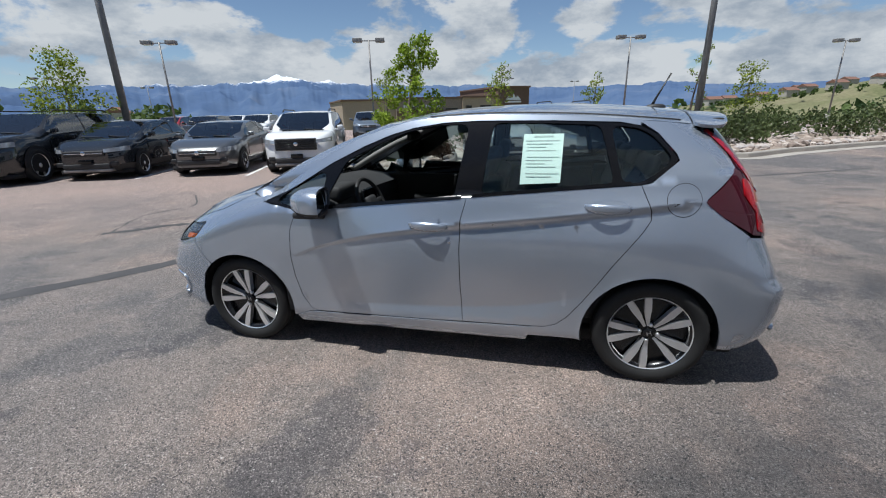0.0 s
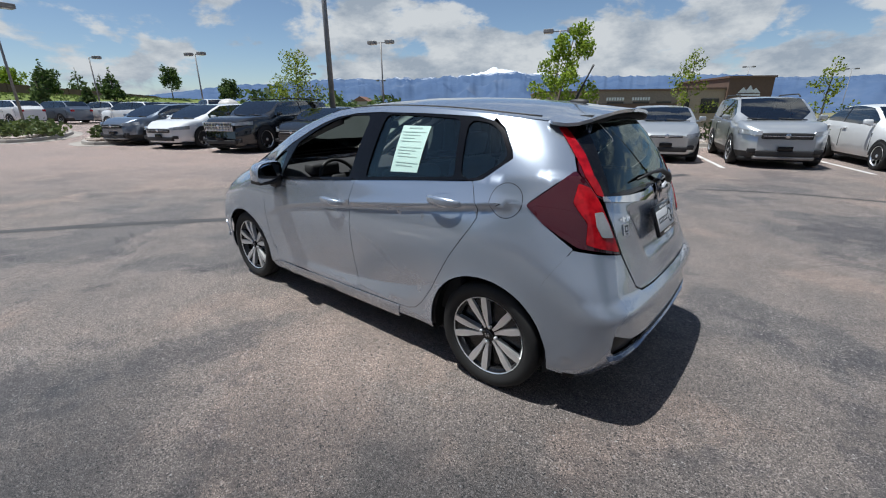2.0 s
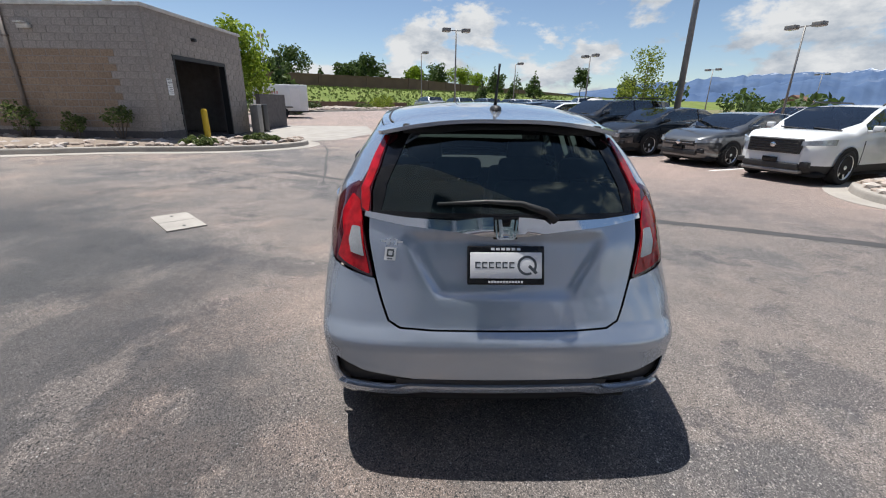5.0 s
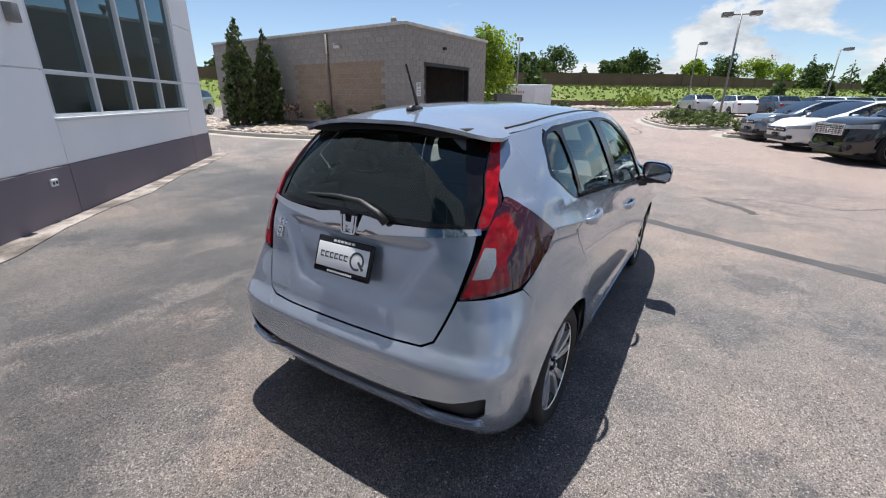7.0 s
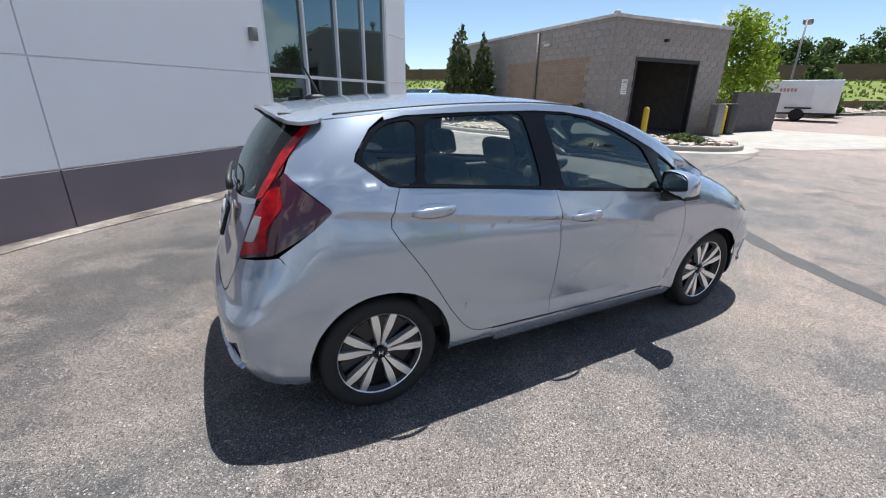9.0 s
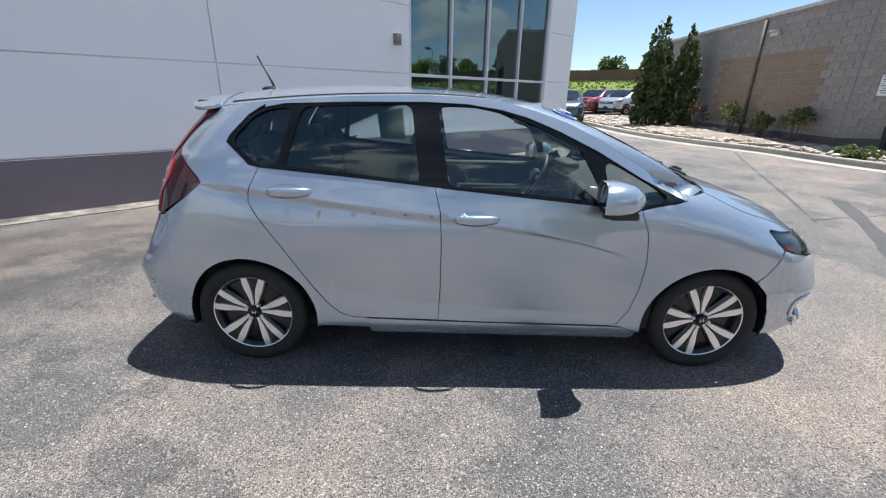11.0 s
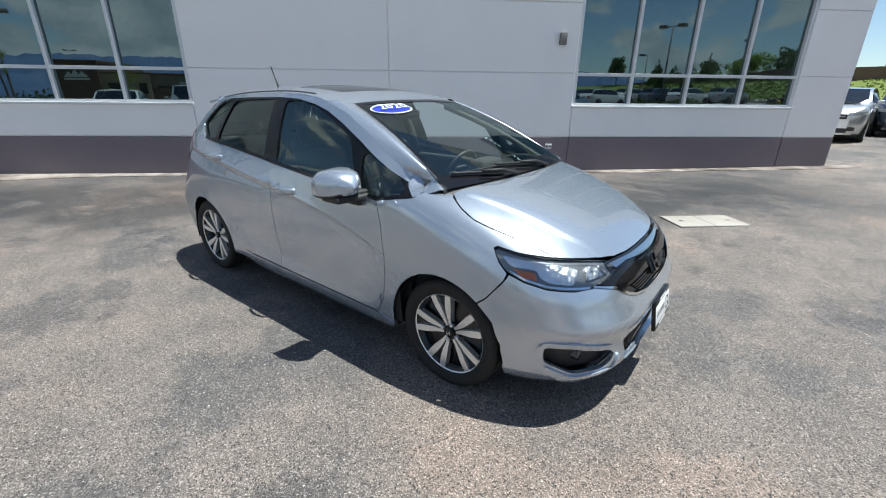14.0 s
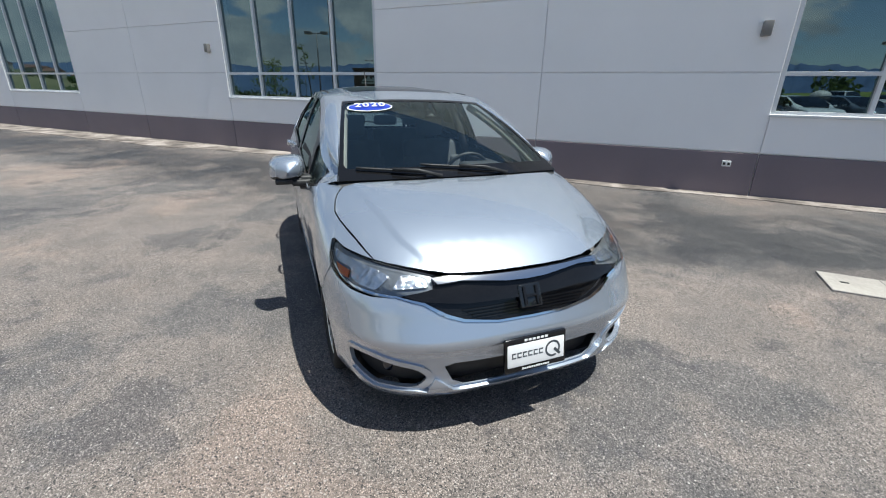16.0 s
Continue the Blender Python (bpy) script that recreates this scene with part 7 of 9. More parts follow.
def vehicle(name, label, at, yaw, L, W, H, hn, hc, xc, xw, xr, xb, deck, r, fo, wb, mat, clad=False, grille="bar", rails=False, gm=None, spokes=6, scoop=False, parts=True, van=False):
    """A parked car. Local x runs from the nose to the tail, y to its right, measured from the front axle.
    hn, hc: bonnet height at nose and scuttle; xc, xw: foot and head of the windscreen; xr, xb: end of the roof and foot of the rear window; deck: height there."""
    car = thing(name, label, "car", "parked cars", pose(at[0], at[1], ground_z(*at), 0, 0, yaw) @ pose(-fo, 0, 0))
    top = [(0.0, hn - 0.16), (0.06, hn - 0.07), (0.22, hn), (xc, hc), (xw, H - 0.055), ((xw + xr) / 2, H), (xr, H - 0.05), (xb, deck), (L - 0.04, deck - 0.04), (L, deck - 0.12)]

    def zt(x):
        for (x0, z0), (x1, z1) in zip(top, top[1:]):
            if x <= x1:
                u = (x - x0) / max(1e-6, x1 - x0)
                arch = 0.045 if x1 == xc else 0.03 if x1 == xw else 0.03 if x1 == xb else 0.008 if x0 >= xw else 0.0
                return z0 + (z1 - z0) * u + arch * math.sin(math.pi * u)
        return top[-1][1]

    def zb(x):
        return min(hc - 0.03 + 0.09 * (x - xc) / max(0.1, xb - xc), zt(x))

    def plan(x):
        a, b = min(1, max(0, x / 0.85)), min(1, max(0, (L - x) / 0.7))
        return (1 - (1 - a) ** 3.0 * 0.42) * (1 - (1 - b) ** 3.0 * 0.2)
    n_side = 3 if (van or L > 5) else 2
    doors = [xw + 0.02 + (xb - 0.25 - xw) * k / n_side for k in range(n_side + 1)]
    st = sorted({0.0, 0.06, 0.14, 0.28, 0.5, 0.8, (xc + 0.5) / 2 + 0.2, xc - 0.05, xc, xc + (xw - xc) * 0.33, xc + (xw - xc) * 0.66, xw, (xw + xr) / 2, xr, xr + (xb - xr) * 0.5, xb, L - 0.12, L - 0.04, L}
                | {0.22 + (xc - 0.22) * k / 6 for k in range(1, 6)} | {xw + (xr - xw) * k / 6 for k in range(1, 6)} | {xr + (xb - xr) * k / 4 for k in range(1, 4)} | {d for d in doors} | {d + 0.07 for d in doors[1:-1]})
    hw = W / 2
    rows = []
    for x in st:
        w = hw * plan(x)
        t, b = zt(x), zb(x)
        zl = 0.24
        if t - b > 0.06:
            yr = w * 0.955 - (t - b) * 0.30
            sec = [(w * 0.90, zl), (w * 0.985, 0.40), (w, 0.62), (w * 0.985, max(0.7, b - 0.10)), (w * 0.955, b), ((w * 0.955 + yr) / 2 + 0.012, (b + t - 0.05) / 2), (yr, t - 0.05), (yr * 0.9, t - 0.018), (0, t)]
        else:
            m = min(0.62, t - 0.12)
            sec = [(w * 0.90, zl), (w * 0.985, min(0.40, m - 0.04)), (w, m), (w * 0.99, m + (t - m) * 0.45), (w * 0.94, t - 0.055), (w * 0.88, t - 0.025), (w * 0.80, t - 0.010), (w * 0.55, t - 0.002), (0, t)]
        rows.append(sec)
    n = 9
    groups = {}
    for i in range(len(st) - 1):
        x0, x1 = st[i], st[i + 1]
        xm = (x0 + x1) / 2
        glassy = zt(xm) - zb(xm) > 0.10
        for s in (1, -1):
            for k in range(n - 1):
                q = [(x0, s * rows[i][k][0], rows[i][k][1]), (x1, s * rows[i + 1][k][0], rows[i + 1][k][1]), (x1, s * rows[i + 1][k + 1][0], rows[i + 1][k + 1][1]), (x0, s * rows[i][k + 1][0], rows[i][k + 1][1])]
                if s > 0:
                    q = q[::-1]
                key = "body"
                if glassy and k >= 7 and x1 <= xw + 1e-6:
                    key = "windscreen"
                elif glassy and k >= 7 and x0 >= xr - 1e-6 and x1 <= xb + 1e-6:
                    key = "rear_window"
                elif glassy and k in (4, 5) and xc + (xw - xc) * 0.3 < xm < xb - 0.22:
                    pillar = any(d < xm < d + 0.07 for d in doors[1:-1])
                    key = "pillar_%d_%d" % (s, sum(1 for d in doors[1:-1] if xm > d)) if pillar else "side_window_%d_%d" % (s, sum(1 for d in doors[1:-1] if xm > d))
                elif clad and k == 0:
                    key = "cladding"
                groups.setdefault(key, []).append(q)
    cap = [(0.0, y, z) for y, z in rows[0]] + [(0.0, -y, z) for y, z in rows[0][::-1][1:]]
    groups["body"].append(cap)
    capr = [(L, y, z) for y, z in rows[-1]] + [(L, -y, z) for y, z in rows[-1][::-1][1:]]
    groups["body"].append(capr[::-1])
    def nosed(p):                                         # the nose bows forward at bumper height
        k = max(0.0, 1 - p[0] / 0.5)
        return (p[0] + k * 0.10 * min(1.4, ((p[2] - 0.52) / 0.33) ** 2), p[1], p[2])
    for key, quads in groups.items():
        bm = bmesh.new()
        for q in quads:
            vs = [bm.verts.new(nosed(p)) for p in q]
            bm.faces.new(vs)
        bmesh.ops.remove_doubles(bm, verts=bm.verts, dist=1e-4)
        for f in [f for f in bm.faces if f.calc_area() < 1e-8]:
            bm.faces.remove(f)
        if key == "body":                                 # rounds the panels
            bmesh.ops.subdivide_edges(bm, edges=bm.edges[:], cuts=1, use_grid_fill=True)
            free = [v for v in bm.verts if not v.is_boundary]
            for _ in range(3):
                bmesh.ops.smooth_vert(bm, verts=free, factor=0.5, use_axis_x=True, use_axis_y=True, use_axis_z=True)
        mt = {"body": mat, "cladding": M_PLASTIC, }.get(key, M_BLACK if key.startswith("pillar") else M_CARGLASS_FAR)
        nm = "side_window" if key.startswith("side") else "door_pillar" if key.startswith("pillar") else key
        sharp(part(nm, bm, mt, car), 48)
    # dark cabin filling, underside
    bm = bmesh.new()
    box(bm, xc + 0.1, xb - 0.1, -hw * 0.8, hw * 0.8, 0.3, hc - 0.12)
    for y in (-0.36, 0.36):
        box(bm, xw + 0.25, xw + 0.42, y - 0.24, y + 0.24, 0.5, min(H - 0.28, hc + 0.22), 0.06)
        box(bm, xw + 0.28, xw + 0.38, y - 0.12, y + 0.12, min(H - 0.28, hc + 0.22), min(H - 0.14, hc + 0.40), 0.04)
    part("cabin", bm, M_DARK, car)
    bm = bmesh.new()
    box(bm, 0.25, L - 0.2, -hw * 0.86, hw * 0.86, 0.16, 0.26)
    part("underbody", bm, M_DARK, car)
    for s in (1, -1):
        for x in (fo, fo + wb):
            # dark half-disc on the uncut side stands for the shaded wheel opening
            bm = bmesh.new()
            rr = r * 1.17
            ring = [bm.verts.new((x + rr * math.cos(a), s * (hw * plan(x) * 1.003 + 0.003), max(0.2, r + rr * math.sin(a)))) for a in [math.pi * k / 20 for k in range(21)]]
            c = bm.verts.new((x, s * (hw * plan(x) + 0.004), 0.22))
            for a, b in zip(ring, ring[1:]):
                bm.faces.new((a, b, c))
            part("wheel_arch_shade", bm, M_DARK, car, smooth=False)
            small_wheel(car, x, s * (hw - 0.095), r, s, spokes, M_ALLOY)
        # mirror
        bm = bmesh.new()
        mx = xc + (xw - xc) * 0.38
        box(bm, mx - 0.05, mx + 0.06, min(s * (hw + 0.02), s * (hw + 0.19)), max(s * (hw + 0.02), s * (hw + 0.19)), hc + 0.01, hc + 0.125, 0.035, seg=3)
        box(bm, mx - 0.03, mx + 0.05, min(s * (hw - 0.08), s * (hw + 0.08)), max(s * (hw - 0.08), s * (hw + 0.08)), hc - 0.02, hc + 0.03, 0.01)
        part("door_mirror", bm, mat, car)
        # headlamp: dark housing and clear lens
        bm = bmesh.new()
        zz = hn - 0.155
        for k in range(7):
            t = k / 6
            x = 0.035 + 0.42 * t ** 1.9
            y = hw * (0.52 + 0.44 * t ** 0.75)
            y = min(y, hw * plan(x) * 0.985)
            hgt = 0.042 + 0.016 * t
            for dz in (-1, 1):
                bm.verts.new((x - 0.03 - (0.015 if dz < 0 else 0), s * (y + 0.012), zz + 0.035 * t + dz * hgt))
        bm.verts.ensure_lookup_table()
        for k in range(6):
            bm.faces.new([bm.verts[i] for i in (2 * k, 2 * k + 2, 2 * k + 3, 2 * k + 1)])
        ext = bmesh.ops.extrude_face_region(bm, geom=list(bm.faces))
        for v in [v for v in ext["geom"] if isinstance(v, bmesh.types.BMVert)]:
            v.co.x += 0.07
        bmesh.ops.recalc_face_normals(bm, faces=bm.faces)
        sharp(part("headlamp", bm, M_HEADFAR, car, "clear headlamp"), 40)
        bm = bmesh.new()
        box(bm, 0.03, 0.13, s * hw * 0.68 - 0.09, s * hw * 0.68 + 0.09, 0.36, 0.47, 0.02)
        part("fog_lamp", bm, M_PLASTIC, car)
        # door handles and joints
        for k in range(1, min(3, len(doors))):
            x = doors[k] - 0.16
            bm = bmesh.new()
            box(bm, x - 0.10, x + 0.10, s * hw * 0.992 - 0.025, s * hw * 0.992 + 0.025, zb(x) - 0.15, zb(x) - 0.115, 0.012)
            part("door_handle", bm, mat, car)
        for x in [xc + (xw - xc) * 0.30] + doors[1:]:
            bm = bmesh.new()
            box(bm, x - 0.003, x + 0.003, s * hw * 0.995 - 0.006, s * hw * 0.995 + 0.006, 0.40, zb(x) - 0.16)
            part("door_joint", bm, M_DARK, car, smooth=False)
        bm = bmesh.new()
        box(bm, L - 0.10, L - 0.0, s * hw * 0.72 - 0.12, s * hw * 0.72 + 0.12, deck - 0.25, deck - 0.1, 0.03)
        part("tail_lamp", bm, M_RED, car, "red tail lamp")
        if rails:
            bm = bmesh.new()
            y = s * (hw * 0.955 - (H - hc) * 0.30 - 0.05)
            tube(bm, [(xw + 0.1, y, H - 0.03), (xw + 0.25, y, H + 0.035), (xr - 0.25, y, H + 0.03), (xr - 0.1, y, H - 0.04)], 0.018, 8)
            part("roof_rail", bm, M_PLASTIC, car, "dark roof rail")
    # nose: grille, lower intake, bumper strip, plate
    gz = hn - 0.17
    gh = {"bar": 0.07, "tall": 0.15, "chrome": 0.13, "slit": 0.03}[grille]
    gw = hw * {"bar": 0.52, "tall": 0.56, "chrome": 0.55, "slit": 0.45}[grille]
    zc = gz - (0.05 if grille != "slit" else 0)
    bm = bmesh.new()
    box(bm, -0.022, 0.10, -gw, gw, zc - gh, zc + gh, 0.03, seg=3)
    gr = part("grille", bm, M_PLASTIC, car, "dark grille")
    if grille in ("tall", "chrome"):
        bm = bmesh.new()
        for k in range(5):
            z = zc - gh * 0.75 + k * gh * 0.375
            box(bm, -0.030, 0.0, -gw * 0.92, gw * 0.92, z - 0.008, z + 0.008, 0.003)
        if grille == "chrome":
            for k in range(9):
                y = -gw * 0.88 + k * gw * 0.22
                box(bm, -0.030, 0.0, y - 0.01, y + 0.01, zc - gh * 0.9, zc + gh * 0.9, 0.003)
            for z in (zc - gh, zc + gh):
                box(bm, -0.034, 0.0, -gw, gw, z - 0.014, z + 0.014, 0.005)
            for y in (-gw, gw):
                box(bm, -0.034, 0.0, y - 0.014, y + 0.014, zc - gh, zc + gh, 0.005)
        part("grille_bars", bm, M_CHROME if grille == "chrome" else M_BLACK, gr)
    else:
        bm = bmesh.new()
        box(bm, -0.028, 0.0, -gw * 0.96, gw * 0.96, zc - 0.006, zc + 0.010, 0.003)
        part("grille_bars", bm, M_CHROME, gr)
    bm = bmesh.new()
    lathe(bm, [(0.055, -0.02), (0.055, -0.036), (0.04, -0.042), (0.001, -0.042)], "x", 20, (0.0, 0, zc + 0.01))
    part("emblem", bm, M_CHROME, gr, "round bright emblem")
    bm = bmesh.new()
    box(bm, -0.012, 0.12, -hw * 0.60, hw * 0.60, 0.30, 0.43, 0.03, seg=3)
    part("lower_intake", bm, M_PLASTIC, car, "black lower intake")
    if clad:
        bm = bmesh.new()
        box(bm, -0.008, 0.2, -hw * 0.63, hw * 0.63, 0.22, 0.30, 0.03)
        part("bumper_strip", bm, M_POLE, car, "grey bumper strip")
    bm = bmesh.new()
    box(bm, -0.032, -0.01, -0.15, 0.15, 0.43, 0.53, 0.006)
    part("front_plate", bm, M_BLACK, car, "dark plate holder")
    for y0, y1 in ((0.05, 0.62), (-0.62, -0.05)):
        bm = bmesh.new()
        tube(bm, [(xc - 0.02, y0, hc + 0.012), (xc + 0.06, y1, hc + 0.045)], 0.012, 6)
        part("wiper", bm, M_PLASTIC, car)
    if scoop:
        bm = bmesh.new()
        box(bm, xc - 0.62, xc - 0.30, -0.32, 0.32, hn + 0.02, hc - 0.0, 0.03)
        part("bonnet_scoop", bm, mat, car)
        bm = bmesh.new()
        box(bm, xc - 0.632, xc - 0.60, -0.27, 0.27, hn + 0.045, hc - 0.02, 0.01)
        part("scoop_mouth", bm, M_DARK, car)
    return car


M_CARGLASS_FAR = glass("far_car_glass", (0.34, 0.42, 0.42), ior=2.3)
M_HEADFAR = mk("far_headlamp", (0.42, 0.44, 0.46), 0.12, 0.4, var=0.35, scale=14, grain=90, coat=1.0)
P_BLACK = paint("black_paint", (0.010, 0.011, 0.013), 0.0, 0.25)
P_DARK = paint("dark_blue_grey_paint", (0.008, 0.011, 0.016), 0.0, 0.25)
P_GREY = paint("grey_paint", (0.10, 0.105, 0.11), 0.5, 0.28)
P_WHITE = paint("white_paint", (0.74, 0.75, 0.75), 0.0, 0.3)
P_SILV = paint("bright_silver_paint", (0.52, 0.54, 0.55), 0.6, 0.3)
P_BLUE = paint("slate_blue_paint", (0.14, 0.17, 0.21), 0.5, 0.28)
P_NAVY = paint("navy_paint", (0.02, 0.035, 0.075), 0.3, 0.28)
P_RED = paint("red_paint", (0.30, 0.02, 0.025), 0.1, 0.3)
ROW = 111.2
vehicle("parked_suv", "white compact crossover with black grille and cladding", (-6.0, 7.85), ROW, 4.70, 1.86, 1.62, 0.99, 1.07, 1.10, 2.10, 4.15, 4.60, 1.08, 0.36, 0.92, 2.70, P_WHITE, True, "tall", True)
vehicle("parked_sedan", "grey saloon with a slim chrome grille", (-8.5, 7.2), ROW, 4.65, 1.78, 1.40, 0.82, 0.95, 1.15, 2.05, 3.30, 4.05, 1.05, 0.32, 0.90, 2.65, P_GREY, False, "bar")
vehicle("parked_crossover", "dark blue-grey crossover with sloping roof", (-10.95, 6.2), ROW, 4.35, 1.80, 1.49, 0.90, 1.02, 1.05, 1.98, 3.35, 4.15, 1.12, 0.34, 0.92, 2.64, P_DARK, True, "bar")
vehicle("parked_large_suv", "black full-size sport utility with chrome mesh grille", (-12.75, 4.75), ROW, 5.25, 2.04, 1.72, 1.08, 1.17, 1.35, 2.15, 4.85, 5.15, 1.20, 0.41, 1.00, 2.95, P_BLACK, False, "chrome", True)
vehicle("parked_minivan", "white minivan with a chrome-barred grille", (-15.6, 3.85), ROW, 5.15, 2.00, 1.57, 0.86, 1.02, 1.05, 2.15, 4.75, 5.05, 1.15, 0.36, 0.98, 3.00, P_WHITE, False, "bar", van=True)
vehicle("parked_suv", "slate blue compact crossover beside the kerb", (-18.3, 3.1), ROW, 4.60, 1.85, 1.55, 0.93, 1.03, 1.05, 2.00, 4.05, 4.50, 1.08, 0.36, 0.92, 2.66, P_BLUE, True, "bar")
vehicle("parked_hatchback", "bright silver small hatchback with wide lower grille", (-0.68, 10.75), ROW - 2, 4.05, 1.72, 1.47, 0.86, 1.04, 0.95, 1.80, 3.45, 3.95, 1.05, 0.30, 0.82, 2.49, P_SILV, False, "slit")
vehicle("parked_suv", "silver sport utility with black lower bumper", (1.78, 11.3), ROW - 4, 4.68, 1.88, 1.69, 0.98, 1.09, 1.12, 2.08, 4.15, 4.58, 1.10, 0.36, 0.94, 2.70, P_SILV, True, "bar", True)
vehicle("parked_sedan", "white sports saloon with a bonnet scoop", (4.55, 11.85), ROW - 1, 4.58, 1.76, 1.47, 0.84, 0.99, 1.15, 1.92, 3.25, 4.0, 1.04, 0.32, 0.92, 2.62, P_WHITE, False, "bar", scoop=True)
# pickup with a load on its bed, and the cars of the farther rows
pk = vehicle("parked_pickup", "white pickup with a round pale load on the bed", (-29.0, 10.3), 0, 5.6, 1.95, 1.85, 1.10, 1.22, 1.35, 2.0, 3.2, 3.5, 1.15, 0.40, 1.0, 3.3, P_WHITE, False, "bar")
bm = bmesh.new()
bmesh.ops.create_uvsphere(bm, u_segments=20, v_segments=12, radius=0.62)
for v in bm.verts:
    v.co = Vector((4.35 + v.co.x * 1.1, v.co.y, 1.38 + v.co.z * 0.75))
part("load_tank", bm, M_COPING, pk, "round pale tank")
k = 0
for x, y, a, mt, lab in ((-33.5, 6.5, 25, P_WHITE, "white crossover in a farther row"), (-36.0, 8.3, 25, P_GREY, "grey car in a farther row"), (-38.5, 10.0, 25, P_WHITE, "white car in a farther row"), (-41.0, 12.0, 25, P_WHITE, "white car in a farther row"), (-43.5, 14.0, 25, P_BLACK, "black car in a farther row"),
                         (-13.5, 21.0, ROW, P_GREY, "grey car beyond the near row"), (-16.5, 20.0, ROW, P_WHITE, "white car beyond the near row"), (-19.5, 19.0, ROW, P_BLACK, "black car beyond the near row"), (-10.0, 22.0, ROW, P_BLUE, "blue car beyond the near row"), (-23.0, 26.0, ROW, P_WHITE, "white car beyond the near row"), (-27.0, 24.0, ROW, P_RED, "red car beyond the near row"),
                         (-43.0, 1.5, 25, P_WHITE, "white car in a farther row"), (-42.9, 4.2, 25, P_BLUE, "blue car in a farther row"), (-42.6, 6.9, 25, P_WHITE, "white car in a farther row"), (-46.0, -1.5, 25, P_SILV, "silver car in a farther row"),
                         (-3.45, -16.2, 261, P_SILV, "silver utility standing nose out behind the showroom"), (-5.65, -19.0, 261, P_NAVY, "dark blue crossover standing nose out by the kerb"), (-9.7, -28.2, 222, P_RED, "dark red crossover parked by the block wall"), (-11.0, -26.7, 215, P_SILV, "silver saloon parked by the stony bed")):
    vehicle("parked_car", lab, (x, y), a, 4.6, 1.84, 1.62, 0.98, 1.10, 1.05, 1.90, 3.9, 4.45, 1.08, 0.34, 0.92, 2.66, mt, k % 2 == 0, "bar")
    k += 1


# ---------- lamps, bollards, trailer ----------
def street_lamp(x, y, h, yaw, r=0.060, double=True, base=0.5, label="grey steel twin-head car park lamp on a concrete base"):
    z = ground_z(x, y)
    lamp = thing("street_lamp", label, "street lamp", "car park lamps", pose(x, y, z, 0, 0, yaw))
    bm = bmesh.new()
    tube(bm, [(0, 0, -0.1), (0, 0, base)], 0.26, 20)
    part("lamp_base", bm, M_CONC, lamp, "concrete base")
    bm = bmesh.new()
    tube(bm, [(0, 0, base - 0.02), (0, 0, h)], [r * 1.15, r * 0.8], 14)
    box(bm, -0.16, 0.16, -0.16, 0.16, base - 0.01, base + 0.03, 0.01)
    part("pole", bm, M_POLE, lamp)
    for s in (1, -1) if double else (1,):
        bm = bmesh.new()
        box(bm, min(0, s * 0.45), max(0, s * 0.45), -0.03, 0.03, h - 0.08, h - 0.02, 0.01)
        arm = part("arm", bm, M_POLE, lamp)
        bm = bmesh.new()
        box(bm, s * 0.42 if s > 0 else s * 1.0, s * 1.0 if s > 0 else s * 0.42, -0.24, 0.24, h - 0.14, h + 0.10, 0.05, seg=3)
        head = part("lamp_head", bm, M_POLE, arm)
        bm = bmesh.new()
        box(bm, min(s * 0.48, s * 0.94), max(s * 0.48, s * 0.94), -0.19, 0.19, h - 0.155, h - 0.138, 0.005)
        part("lens", bm, M_CLEARLAMP, arm)


for x, y, z, yaw in ((-22.9, 20.8, 5.98, 20), (-38.2, 13.9, 5.8, 20), (-29.8, 1.25, 6.45, 100), (-10.6, 24.5, 5.9, 20), (6.0, 31.5, 6.1, 20), (23.0, 39.5, 6.0, 20), (-8.0, 97.0, 8.0, 20), (-66.0, 60.0, 6.6, 20), (6.5, 110.0, 7.6, 15), (-52.0, 34.0, 5.9, 20)):
    street_lamp(x, y, z - ground_z(x, y), yaw)
for x, y, z, yaw in ((-47.0, -1.7, 6.7, 40), (-48.7, 9.0, 5.9, 40), (-29.9, -12.6, 6.0, 200)):
    street_lamp(x, y, z - ground_z(x, y), yaw, double=False, label="grey steel single-head car park lamp")
street_lamp(-12.9, 8.75, 8.6, 20, 0.10, base=0.75, label="tall grey lamp post between the parked cars")
street_lamp(5.9, 14.6, 9.0, 20, 0.10, base=0.9, label="tall grey lamp post among junipers")

for x, y in ((-11.45, -7.95), (-15.6, -7.75)):
    bm = bmesh.new()
    lathe(bm, [(0.10, -0.1), (0.10, 0.92), (0.085, 0.985), (0.05, 1.02), (0.001, 1.03)], "z", 20)
    b = tagged(part("bollard", bm, M_YELLOW, None), "yellow steel bollard beside the garage door", "bollard", "bollards")
    b.matrix_world = pose(x, y, ground_z(x, y) + 0.05)
bm = bmesh.new()
box(bm, -0.22, 0.22, -0.16, 0.16, 0.0, 1.15, 0.02)
ub = tagged(part("utility_box", bm, M_POLE, None), "grey metal utility box on a post", "utility box")
ub.matrix_world = pose(-14.9, -7.6, ground_z(-14.9, -7.6))
bm = bmesh.new()
box(bm, -0.25, 0.25, -0.25, 0.25, 0.0, 1.15, 0.05)
tb = tagged(part("waste_bin", bm, M_PLASTIC, None), "black waste bin beside the garage", "bin")
tb.matrix_world = pose(-16.1, -7.9, ground_z(-16.1, -7.9))
bm = bmesh.new()
box(bm, -1.3, 1.3, -0.1, 0.1, 0.0, 1.55)
ew = tagged(part("wall_enclosure", bm, M_DARKBLOCK, None, smooth=False), "low grey block enclosure wall", "wall", kind="structure")
ew.matrix_world = pose(-18.4, -8.2, ground_z(-18.4, -8.2), 0, 0, -6)

